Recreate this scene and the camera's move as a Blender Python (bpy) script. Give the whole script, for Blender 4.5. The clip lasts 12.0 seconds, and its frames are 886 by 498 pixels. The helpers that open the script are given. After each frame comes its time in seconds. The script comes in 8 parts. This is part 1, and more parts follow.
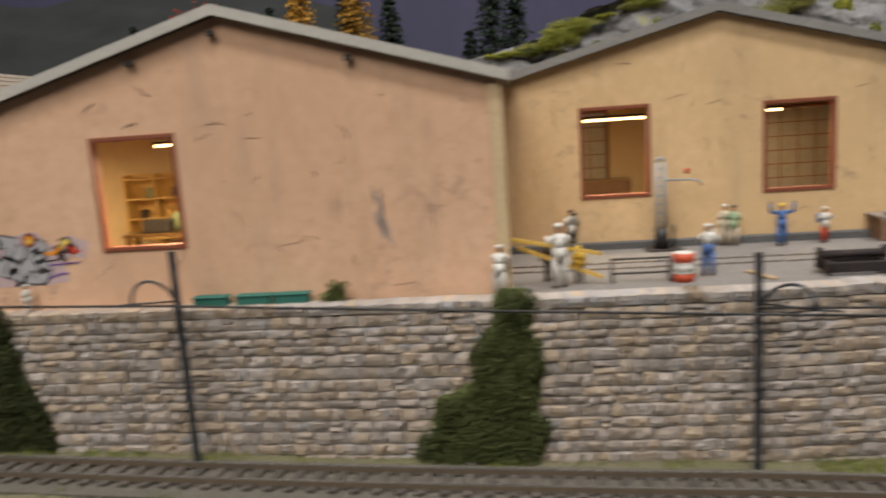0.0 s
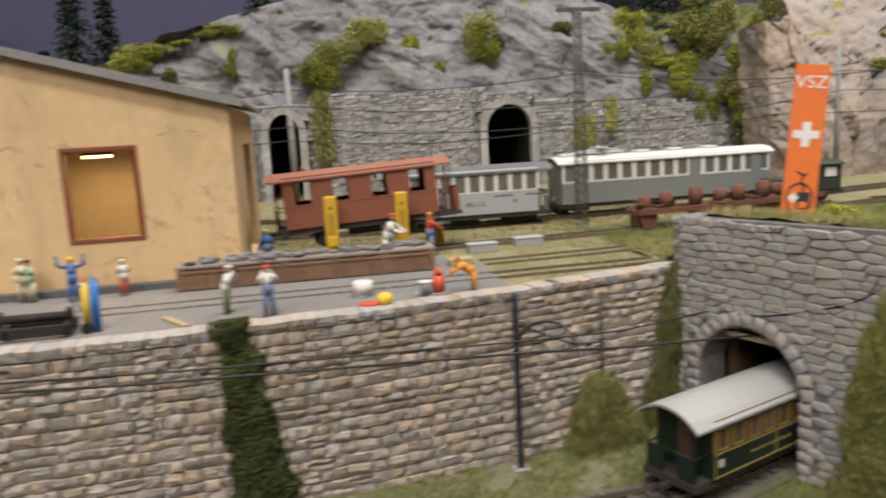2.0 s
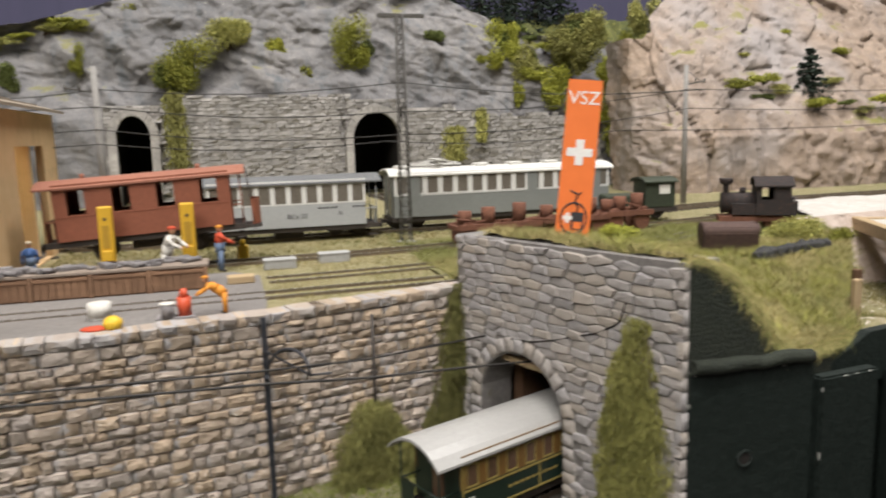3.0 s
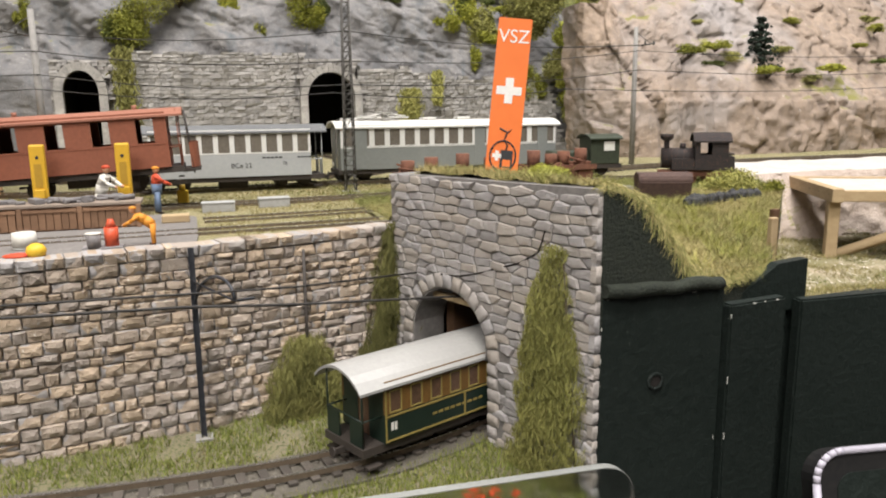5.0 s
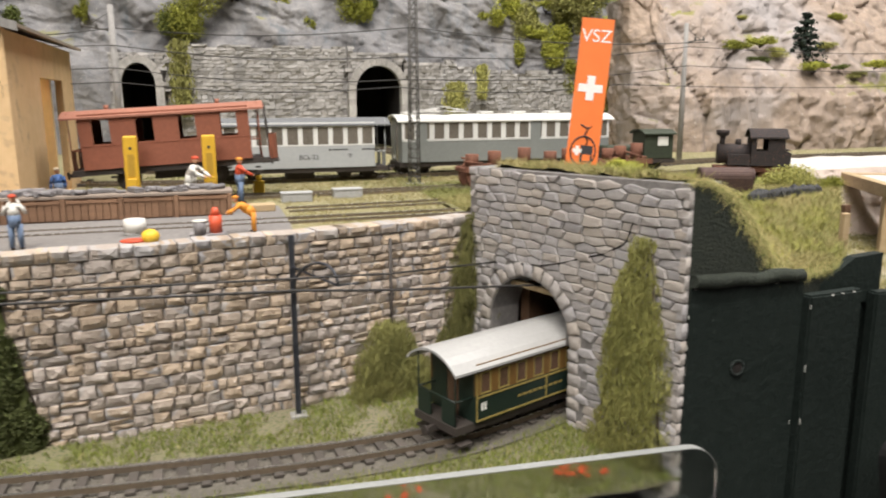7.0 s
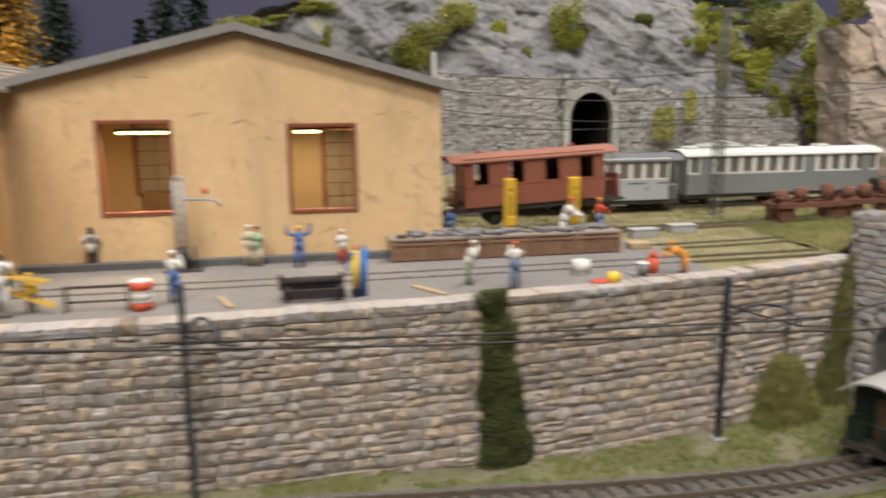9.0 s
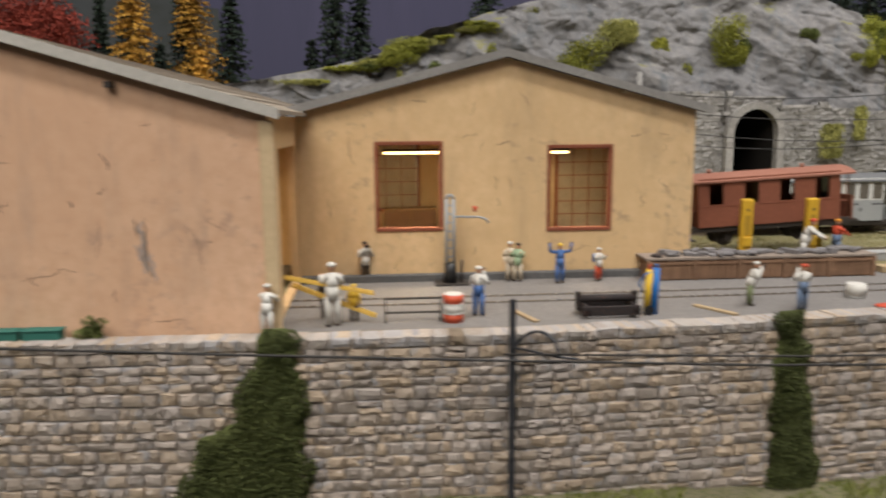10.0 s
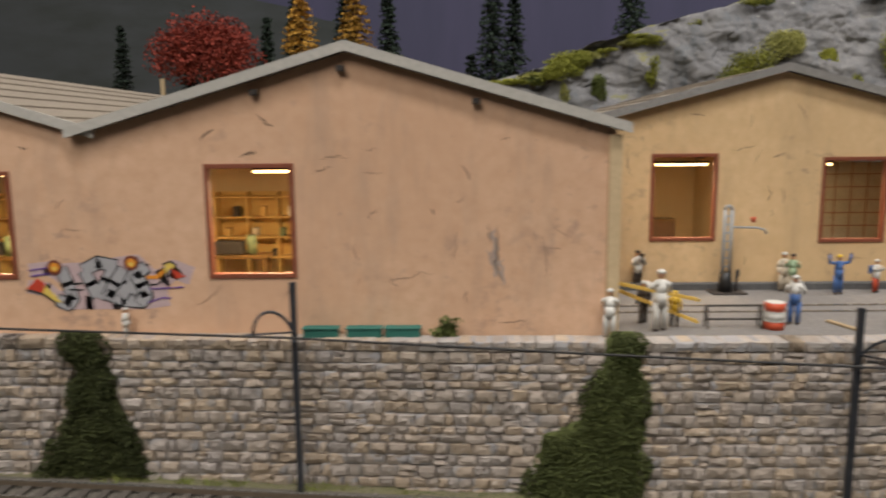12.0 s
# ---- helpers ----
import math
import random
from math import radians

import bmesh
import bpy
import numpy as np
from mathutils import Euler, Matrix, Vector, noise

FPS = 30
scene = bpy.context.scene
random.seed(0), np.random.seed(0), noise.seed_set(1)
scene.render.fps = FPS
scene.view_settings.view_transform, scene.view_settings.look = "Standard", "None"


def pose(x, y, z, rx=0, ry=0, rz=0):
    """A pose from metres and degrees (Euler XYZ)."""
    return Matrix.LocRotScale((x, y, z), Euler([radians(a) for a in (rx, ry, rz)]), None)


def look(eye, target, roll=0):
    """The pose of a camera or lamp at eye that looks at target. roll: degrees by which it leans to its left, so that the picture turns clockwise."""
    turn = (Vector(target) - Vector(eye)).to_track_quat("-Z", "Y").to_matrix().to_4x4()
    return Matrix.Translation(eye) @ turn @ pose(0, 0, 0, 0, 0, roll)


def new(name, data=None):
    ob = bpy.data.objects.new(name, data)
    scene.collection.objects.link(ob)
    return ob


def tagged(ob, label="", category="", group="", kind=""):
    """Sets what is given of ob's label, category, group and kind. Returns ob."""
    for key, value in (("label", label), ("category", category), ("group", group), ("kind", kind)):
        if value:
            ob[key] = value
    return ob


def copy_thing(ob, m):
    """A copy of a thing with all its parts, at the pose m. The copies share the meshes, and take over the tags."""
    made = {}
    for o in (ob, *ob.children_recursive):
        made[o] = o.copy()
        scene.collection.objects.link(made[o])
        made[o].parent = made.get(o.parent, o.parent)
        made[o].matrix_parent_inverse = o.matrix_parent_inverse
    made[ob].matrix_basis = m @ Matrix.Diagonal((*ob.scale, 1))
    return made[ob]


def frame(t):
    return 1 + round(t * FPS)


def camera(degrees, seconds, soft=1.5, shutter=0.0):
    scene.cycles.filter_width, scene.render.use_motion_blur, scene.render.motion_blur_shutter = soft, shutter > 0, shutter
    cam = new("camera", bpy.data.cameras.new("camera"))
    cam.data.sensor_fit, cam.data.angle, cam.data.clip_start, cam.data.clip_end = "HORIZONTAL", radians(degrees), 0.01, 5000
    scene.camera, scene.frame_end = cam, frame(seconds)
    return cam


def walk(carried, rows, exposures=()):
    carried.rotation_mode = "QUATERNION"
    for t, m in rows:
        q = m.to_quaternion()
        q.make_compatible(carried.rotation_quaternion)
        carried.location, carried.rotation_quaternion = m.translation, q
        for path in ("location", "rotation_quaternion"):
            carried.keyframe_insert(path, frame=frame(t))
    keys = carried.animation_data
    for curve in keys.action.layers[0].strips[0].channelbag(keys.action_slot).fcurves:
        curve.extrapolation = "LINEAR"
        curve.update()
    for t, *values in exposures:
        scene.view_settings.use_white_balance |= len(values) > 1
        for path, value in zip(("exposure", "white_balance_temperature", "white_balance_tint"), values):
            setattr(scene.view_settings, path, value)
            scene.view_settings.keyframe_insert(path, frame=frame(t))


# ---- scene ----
cam = camera(61.80, 12.0, soft=2.0, shutter=0.55)
PATH = [
    (0.0, 0.0171, 0.0029, 0.1130, 5.35, -9.45, 3.79),
    (0.5, 0.0779, 0.0065, 0.1153, 0.87, -9.44, 3.79),
    (1.0, 0.1434, 0.0050, 0.1167, -4.05, -9.54, 3.31),
    (1.5, 0.1891, 0.0015, 0.1169, -7.72, -9.60, 3.31),
    (2.0, 0.2407, 0.0099, 0.1142, -10.81, -9.18, 3.04),
    (2.5, 0.2786, 0.0143, 0.1129, -13.64, -9.04, 2.49),
    (3.0, 0.3094, 0.0165, 0.1128, -16.39, -8.83, 1.48),
    (3.5, 0.3177, 0.0133, 0.1051, -18.91, -8.98, 0.95),
    (5.5, 0.3217, 0.0048, 0.0969, -18.58, -11.02, 0.44),
    (6.0, 0.3172, 0.0037, 0.0967, -18.45, -11.07, 0.18),
    (6.5, 0.3074, 0.0007, 0.0966, -17.96, -11.05, -0.04),
    (6.7, 0.3028, 0.0006, 0.0976, -17.51, -11.24, 0.06),
    (8.3, 0.2203, -0.0021, 0.1021, -15.95, -11.00, 0.02),
    (8.5, 0.2063, -0.0022, 0.1110, -15.24, -11.41, -0.07),
    (9.0, 0.1392, 0.0049, 0.1210, -11.00, -10.73, 0.43),
    (9.5, 0.0951, 0.0042, 0.1223, -7.61, -10.13, 0.49),
    (10.0, 0.0532, 0.0052, 0.1260, -4.55, -9.71, 0.44),
    (10.5, 0.0209, 0.0047, 0.1270, -2.04, -9.15, 0.25),
    (11.0, 0.0015, -0.0004, 0.1279, -0.97, -8.67, 0.22),
    (11.5, -0.0200, -0.0032, 0.1273, -1.09, -8.68, 0.12),
    (12.0, -0.0502, -0.0062, 0.1275, 0.90, -8.78, 0.54),
]
EXPOSURES = [(0.0, -0.25), (1.5, -0.08), (2.5, 0.1), (3.5, 0.27), (5.5, 0.45), (6.5, 0.5), (8.5, 0.27), (9.5, -0.1), (10.5, -0.33), (12.0, -0.4)]
walk(cam, [(t, pose(x, y, z, 90 + pitch, roll, yaw)) for t, x, y, z, yaw, pitch, roll in PATH], EXPOSURES)

# The camera's rows and all helpers below: one model railway, 1:87; helper sizes are in centimetres.
CM = 0.01

# ---- light: the exhibition hall's ceiling lamps ----
world = bpy.data.worlds.new("hall_air")
scene.world = world
world.use_nodes = True
world.node_tree.nodes["Background"].inputs[0].default_value = (0.9, 0.95, 1.0, 1)
world.node_tree.nodes["Background"].inputs[1].default_value = 0.25


def area_lamp(name, eye, target, size, size_y, watts, colour):
    data = bpy.data.lights.new(name, "AREA")
    data.shape, data.size, data.size_y, data.energy, data.color = "RECTANGLE", size, size_y, watts, colour
    ob = new(name, data)
    ob.matrix_world = look(eye, target)
    return ob


area_lamp("ceiling_lamp_front", (-0.75, -1.35, 1.75), (0.1, 0.4, 0.1), 1.3, 0.9, 44, (1.0, 0.95, 0.90))
area_lamp("ceiling_lamp_middle", (0.2, -0.6, 2.1), (0.5, 0.5, 0.1), 1.2, 0.3, 44, (1.0, 0.96, 0.92))
area_lamp("ceiling_lamp_back", (1.0, 0.35, 1.9), (0.8, 0.7, 0.1), 1.4, 0.3, 40, (1.0, 0.97, 0.95))

# ---- materials ----
def rgb(c):
    return (c[0], c[1], c[2], 1.0)


def surface(name, base, rough=0.75, second=None, fine=8.0, coarse=0.6, mix=0.5, bump=0.15, metal=0.0, grain=30.0, spread=0.0,
            speckle=None, speckle_at=0.62, stretch=(1, 1, 1), spec=0.3, streak=None, tint=None, grime=None):
    """A procedural material: two colours mixed by coarse and fine noise, specks, relief; scales are per centimetre."""
    m = bpy.data.materials.new(name)
    m.use_nodes = True
    nt = m.node_tree
    N, L = nt.nodes, nt.links
    bsdf = N["Principled BSDF"]
    geo = N.new("ShaderNodeNewGeometry")
    sc = N.new("ShaderNodeVectorMath")
    sc.operation = "MULTIPLY"
    sc.inputs[1].default_value = (100 * stretch[0], 100 * stretch[1], 100 * stretch[2])
    L.new(geo.outputs["Position"], sc.inputs[0])

    def noisy(scale, detail=5):
        n = N.new("ShaderNodeTexNoise")
        n.inputs["Scale"].default_value, n.inputs["Detail"].default_value, n.inputs["Roughness"].default_value = scale, detail, 0.6
        L.new(sc.outputs[0], n.inputs["Vector"])
        return n.outputs["Fac"]

    def ramp(fac, a, b):
        r = N.new("ShaderNodeMapRange")
        r.inputs[1].default_value, r.inputs[2].default_value = a, b
        L.new(fac, r.inputs[0])
        return r.outputs[0]

    def blend(fac, a, b, kind="MIX"):
        x = N.new("ShaderNodeMix")
        x.data_type, x.blend_type = "RGBA", kind
        for sock, v in ((x.inputs[0], fac), (x.inputs[6], a), (x.inputs[7], b)):
            if isinstance(v, (int, float)):
                sock.default_value = v
            elif isinstance(v, tuple):
                sock.default_value = rgb(v)
            else:
                L.new(v, sock)
        return x.outputs[2]

    second = second or tuple(c * 0.65 for c in base)
    big, small = noisy(coarse), noisy(fine)
    col = blend(ramp(big, 0.35, 0.65), base, tuple(b + (s - b) * mix for b, s in zip(base, second)))
    col = blend(ramp(small, 0.3, 0.75), col, second)
    if speckle:
        col = blend(ramp(noisy(fine * 2.3, 2), speckle_at, speckle_at + 0.06), col, speckle)
    if streak:
        run = N.new("ShaderNodeVectorMath")
        run.operation = "MULTIPLY"
        run.inputs[1].default_value = (0.55, 0.55, 0.14)
        L.new(sc.outputs[0], run.inputs[0])
        sn = N.new("ShaderNodeTexNoise")
        sn.inputs["Scale"].default_value, sn.inputs["Detail"].default_value, sn.inputs["Roughness"].default_value = 1.0, 6, 0.65
        L.new(run.outputs[0], sn.inputs["Vector"])
        half = N.new("ShaderNodeMath")
        half.operation = "MULTIPLY"
        half.inputs[1].default_value = 0.55
        L.new(ramp(sn.outputs["Fac"], 0.52, 0.72), half.inputs[0])
        col = blend(half.outputs[0], col, streak)
    if grime:
        # scattered dark chips and smudges, thick in some zones and absent in others
        zone, chip = ramp(noisy(0.16, 3), 0.46, 0.62), ramp(noisy(1.7, 7), 0.54, 0.66)
        both = N.new("ShaderNodeMath")
        both.operation = "MULTIPLY"
        L.new(zone, both.inputs[0])
        L.new(chip, both.inputs[1])
        soft = N.new("ShaderNodeMath")
        soft.operation = "MULTIPLY"
        soft.inputs[1].default_value = 0.6
        L.new(both.outputs[0], soft.inputs[0])
        col = blend(soft.outputs[0], col, grime)
    if tint:
        pick = N.new("ShaderNodeMath")
        pick.operation = "ADD"
        who = N.new("ShaderNodeObjectInfo")
        L.new(who.outputs["Random"], pick.inputs[0])
        L.new(geo.outputs["Random Per Island"], pick.inputs[1])
        saw = N.new("ShaderNodeMath")
        saw.operation = "PINGPONG"
        saw.inputs[1].default_value = 0.37
        L.new(pick.outputs[0], saw.inputs[0])
        col = blend(ramp(saw.outputs[0], 0.05, 0.5), col, tint)
    if spread:
        info = N.new("ShaderNodeObjectInfo")
        v = N.new("ShaderNodeMapRange")
        v.inputs[3].default_value, v.inputs[4].default_value = 1 - spread, 1 + spread
        L.new(info.outputs["Random"], v.inputs[0])
        v2 = N.new("ShaderNodeMapRange")
        v2.inputs[3].default_value, v2.inputs[4].default_value = 1 - spread, 1 + spread
        L.new(geo.outputs["Random Per Island"], v2.inputs[0])
        for o in (v.outputs[0], v2.outputs[0]):
            h = N.new("ShaderNodeVectorMath")
            h.operation = "SCALE"
            L.new(col, h.inputs[0])
            L.new(o, h.inputs["Scale"])
            col = h.outputs[0]
    L.new(col, bsdf.inputs["Base Color"])
    rr = N.new("ShaderNodeMapRange")
    rr.inputs[3].default_value, rr.inputs[4].default_value = max(0.03, rough - 0.12), min(1, rough + 0.12)
    L.new(small, rr.inputs[0])
    L.new(rr.outputs[0], bsdf.inputs["Roughness"])
    bsdf.inputs["Metallic"].default_value = metal
    bsdf.inputs["Specular IOR Level"].default_value = spec
    if bump:
        b = N.new("ShaderNodeBump")
        b.inputs["Strength"].default_value, b.inputs["Distance"].default_value = bump, 0.001
        L.new(noisy(grain, 4), b.inputs["Height"])
        L.new(b.outputs[0], bsdf.inputs["Normal"])
    return m


def glowing(name, colour, strength):
    m = bpy.data.materials.new(name)
    m.use_nodes = True
    b = m.node_tree.nodes["Principled BSDF"]
    b.inputs["Base Color"].default_value = rgb(colour)
    b.inputs["Emission Color"].default_value = rgb(colour)
    b.inputs["Emission Strength"].default_value = strength
    return m


def clear(name, tint=(1, 1, 1), rough=0.02, ior=1.45):
    m = bpy.data.materials.new(name)
    m.use_nodes = True
    b = m.node_tree.nodes["Principled BSDF"]
    b.inputs["Base Color"].default_value = rgb(tint)
    b.inputs["Roughness"].default_value, b.inputs["IOR"].default_value = rough, ior
    b.inputs["Transmission Weight"].default_value = 1.0
    return m


M_PINK = surface("salmon_render", (0.72, 0.475, 0.315), 0.9, (0.58, 0.355, 0.222), 2.0, 0.075, 0.95, 0.10, speckle=(0.40, 0.27, 0.19), speckle_at=0.74, streak=(0.40, 0.28, 0.20), grime=(0.27, 0.19, 0.15))
M_YELLOW = surface("ochre_render", (0.72, 0.51, 0.29), 0.9, (0.58, 0.395, 0.205), 2.0, 0.09, 0.9, 0.10, speckle=(0.4, 0.28, 0.16), speckle_at=0.74, streak=(0.42, 0.30, 0.17), grime=(0.24, 0.18, 0.12))
M_ROOF = surface("weathered_roof_sheet", (0.29, 0.245, 0.185), 0.85, (0.23, 0.19, 0.15), 4.0, 0.3, 0.5, 0.2)
M_ROOFEDGE = surface("grey_fascia", (0.50, 0.47, 0.42), 0.75, (0.38, 0.36, 0.32), 5.0, 0.3, 0.5, 0.15)
M_WINFRAME = surface("red_brown_paint", (0.25, 0.075, 0.035), 0.6, (0.18, 0.055, 0.03), 5, 0.4, 0.5, 0.05)
M_STONE = surface("limestone_block", (0.48, 0.375, 0.27), 0.92, (0.30, 0.235, 0.175), 2.6, 0.14, 0.6, 0.9, spread=0.16, grain=11, speckle=(0.55, 0.49, 0.42), speckle_at=0.64, tint=(0.31, 0.285, 0.275))
M_MORTAR = surface("dark_joint", (0.19, 0.15, 0.115), 0.95, (0.13, 0.105, 0.083), 5, 0.4, 0.5, 0.3)
M_GREYSTONE = surface("blue_grey_stone", (0.395, 0.375, 0.368), 0.9, (0.285, 0.27, 0.268), 2.5, 0.12, 0.6, 0.6, spread=0.07, grain=12, speckle=(0.45, 0.40, 0.35), speckle_at=0.66, tint=(0.37, 0.32, 0.265))
M_CONCRETE = surface("grey_yard_paving", (0.205, 0.19, 0.178), 0.75, (0.145, 0.135, 0.127), 4, 0.25, 0.6, 0.12)
M_BLACKCLOTH = surface("black_green_painted_board", (0.008, 0.0118, 0.010), 0.5, (0.015, 0.020, 0.0175), 3, 0.15, 0.6, 0.6, grain=4, speckle=(0.045, 0.054, 0.047), speckle_at=0.72, spec=0.2)
M_BACKDROP = surface("violet_grey_cloth", (0.06, 0.055, 0.10), 0.9, (0.05, 0.05, 0.085), 0.3, 0.05, 0.5, 0.0, stretch=(1, 1, 0.15))
M_BACKHILL = surface("painted_mountain", (0.028, 0.032, 0.028), 0.9, (0.05, 0.054, 0.058), 0.25, 0.05, 0.8, 0.0, stretch=(0.6, 1, 1.6))

# ---- builders; all lengths in centimetres ----
def thing(name, at, label, category, group="", kind=""):
    ob = new(name)
    ob.empty_display_size = 0.01
    ob.location = Vector(at) * CM
    return tagged(ob, label, category, group, kind)


def part(name, bm, material, parent=None, label=""):
    """Links a bmesh (in centimetres, about the parent's base) as one mesh object."""
    me = bpy.data.meshes.new(name)
    bmesh.ops.transform(bm, matrix=Matrix.Scale(CM, 4), verts=bm.verts)
    bm.to_mesh(me)
    bm.free()
    for m in material if isinstance(material, (list, tuple)) else [material]:
        me.materials.append(m)
    ob = new(name, me)
    if parent:
        ob.parent = parent
    if label:
        ob["label"] = label
    return ob


def structure(name, bm, material, label, parent=None):
    return tagged(part(name, bm, material, parent), label, "", "", "structure")


def box(bm, x0, x1, y0, y1, z0, z1, m=None, mi=0, bevel=0.0):
    g = bmesh.ops.create_cube(bm, size=1)
    vs = g["verts"]
    mat = Matrix.Translation(((x0 + x1) / 2, (y0 + y1) / 2, (z0 + z1) / 2)) @ Matrix.Diagonal((x1 - x0, y1 - y0, z1 - z0, 1))
    bmesh.ops.transform(bm, matrix=(m @ mat) if m else mat, verts=vs)
    faces = {f for v in vs for f in v.link_faces}
    for f in faces:
        f.material_index = mi
    if bevel:
        edges = list({e for v in vs for e in v.link_edges})
        r = bmesh.ops.bevel(bm, geom=edges, offset=bevel, segments=2, affect="EDGES", profile=0.5)
        for f in r["faces"]:
            f.material_index = mi
    return bm


def tube(bm, a, b, r, r2=None, n=10, mi=0, caps=True):
    a, b = Vector(a), Vector(b)
    d = b - a
    g = bmesh.ops.create_cone(bm, cap_ends=caps, segments=n, radius1=r, radius2=r if r2 is None else r2, depth=d.length)
    q = d.to_track_quat("Z", "Y").to_matrix().to_4x4()
    bmesh.ops.transform(bm, matrix=Matrix.Translation((a + b) / 2) @ q, verts=g["verts"])
    for f in {f for v in g["verts"] for f in v.link_faces}:
        f.material_index = mi
        f.smooth = len(f.verts) == 4
    return bm


def ball(bm, c, r, mi=0, sub=2, squash=(1, 1, 1)):
    g = bmesh.ops.create_icosphere(bm, subdivisions=sub, radius=1)
    bmesh.ops.transform(bm, matrix=Matrix.Translation(c) @ Matrix.Diagonal((r * squash[0], r * squash[1], r * squash[2], 1)), verts=g["verts"])
    for f in {f for v in g["verts"] for f in v.link_faces}:
        f.material_index, f.smooth = mi, True
    return bm


def prism(bm, outline, y0, y1, mi=0, axis="y", m=None):
    """A closed outline of (u, z) points pushed from y0 to y1 (axis y), or of (y, z) points along x."""
    def at(u, z, v):
        p = Vector((u, v, z) if axis == "y" else (v, u, z) if axis == "x" else (u, z, v))
        return m @ p if m else p
    a = [bm.verts.new(at(u, z, y0)) for u, z in outline]
    b = [bm.verts.new(at(u, z, y1)) for u, z in outline]
    n = len(outline)
    fs = [bm.faces.new(a), bm.faces.new(list(reversed(b)))]
    fs += [bm.faces.new((a[i], b[i], b[(i + 1) % n], a[(i + 1) % n])) for i in range(n)]
    for f in fs:
        f.material_index = mi
    bmesh.ops.recalc_face_normals(bm, faces=fs)
    return bm


def sweep(bm, pts, r, n=6, mi=0):
    """A round bar along points."""
    pts = [Vector(p) for p in pts]
    rings, side = [], None
    for i, p in enumerate(pts):
        d = (pts[min(i + 1, len(pts) - 1)] - pts[max(i - 1, 0)]).normalized()
        if side is None:
            side = d.cross(Vector((0, 0, 1)) if abs(d.z) < 0.9 else Vector((1, 0, 0)))
        side = (side - d * side.dot(d)).normalized()
        up = d.cross(side)
        rings.append([bm.verts.new(p + (side * math.cos(math.tau * k / n) + up * math.sin(math.tau * k / n)) * r) for k in range(n)])
    fs = [bm.faces.new((a[k], a[(k + 1) % n], b[(k + 1) % n], b[k])) for a, b in zip(rings[:-1], rings[1:]) for k in range(n)]
    for f in fs:
        f.smooth = True
    fs += [bm.faces.new(rings[0]), bm.faces.new(list(reversed(rings[-1])))]
    for f in fs:
        f.material_index = mi
    bmesh.ops.recalc_face_normals(bm, faces=fs)
    return bm


def B():
    return bmesh.new()


def along(pts, s):
    """The point at the share s of a polyline."""
    ls = [(Vector(b) - Vector(a)).length for a, b in zip(pts[:-1], pts[1:])]
    d = s * sum(ls)
    for (a, b), l in zip(zip(pts[:-1], pts[1:]), ls):
        if d <= l or (b is pts[-1]):
            return Vector(a).lerp(Vector(b), d / l)
        d -= l


def slab(name, outline, z0, z1, material, label):
    """A flat ground piece with the plan outline."""
    return structure(name, prism(B(), outline, z0, z1, axis="z"), material, label)

# ---- hall ----
M_HALLWALL = surface("hall_wall_paint", (0.42, 0.41, 0.40), 0.9, (0.36, 0.35, 0.34), 0.05, 0.01, 0.5, 0)
M_HALLFLOOR = surface("hall_floor", (0.16, 0.15, 0.14), 0.5, (0.12, 0.11, 0.10), 0.1, 0.02, 0.5, 0)
structure("floor", box(B(), -420, 420, -420, 320, -102, -98), M_HALLFLOOR, "dark grey exhibition hall floor")
structure("ceiling", box(B(), -420, 420, -420, 320, 262, 268), M_HALLWALL, "pale painted hall ceiling")
for nm, bx in (("wall_south", (-420, 420, -424, -420)), ("wall_north", (-420, 420, 320, 324)), ("wall_west", (-424, -420, -424, 324)), ("wall_east", (420, 424, -424, 324))):
    structure(nm, box(B(), *bx, -98, 262), M_HALLWALL, "plain pale hall wall")


# ---- layout ground ----
def low_z(x):
    f = max(0.0, min(1.0, (x - 8) / 22))
    return -1.2 - 0.03 * max(-40, min(38, x)) - 0.58 * f * f * (3 - 2 * f)


TRACK = [(-48, 26.0), (-34, 25.7), (-20, 25.2), (-8, 24.7), (4, 24.4), (14, 24.4), (22, 24.6), (28, 24.75), (33, 24.9), (37, 25.45), (40, 26.3), (43, 27.6), (46, 29.4), (49, 31.9), (52, 35.1), (54, 39.1), (54.5, 43), (53, 48)]


def smooth_path(pts, n=6):
    """Points on a soft curve through the plan points."""
    out, p = [], [Vector((a[0], a[1], 0)) for a in pts]
    for i in range(len(p) - 1):
        a, b, c, d = p[max(i - 1, 0)], p[i], p[i + 1], p[min(i + 2, len(p) - 1)]
        for k in range(n):
            t = k / n
            out.append(0.5 * ((2 * b) + (c - a) * t + (2 * a - 5 * b + 4 * c - d) * t * t + (3 * b - a - 3 * c + d) * t ** 3))
    out.append(p[-1])
    return out


def relief(name, x0, x1, y0, y1, nx, ny, height, material, label, keep=None):
    """An uneven sheet of ground with a skirt below it."""
    vs, fs = [], []
    for j in range(ny + 1):
        for i in range(nx + 1):
            x, y = x0 + (x1 - x0) * i / nx, y0 + (y1 - y0) * j / ny
            vs.append((x * CM, y * CM, height(x, y) * CM))
    for j in range(ny):
        for i in range(nx):
            a = j * (nx + 1) + i
            q = (a, a + 1, a + nx + 2, a + nx + 1)
            if keep is None or all(keep(vs[k][0] / CM, vs[k][1] / CM) for k in q):
                fs.append(q)
    me = bpy.data.meshes.new(name)
    me.from_pydata(vs, [], fs)
    me.polygons.foreach_set("use_smooth", [True] * len(fs))
    me.materials.append(material)
    return tagged(new(name, me), label, "", "", "structure")


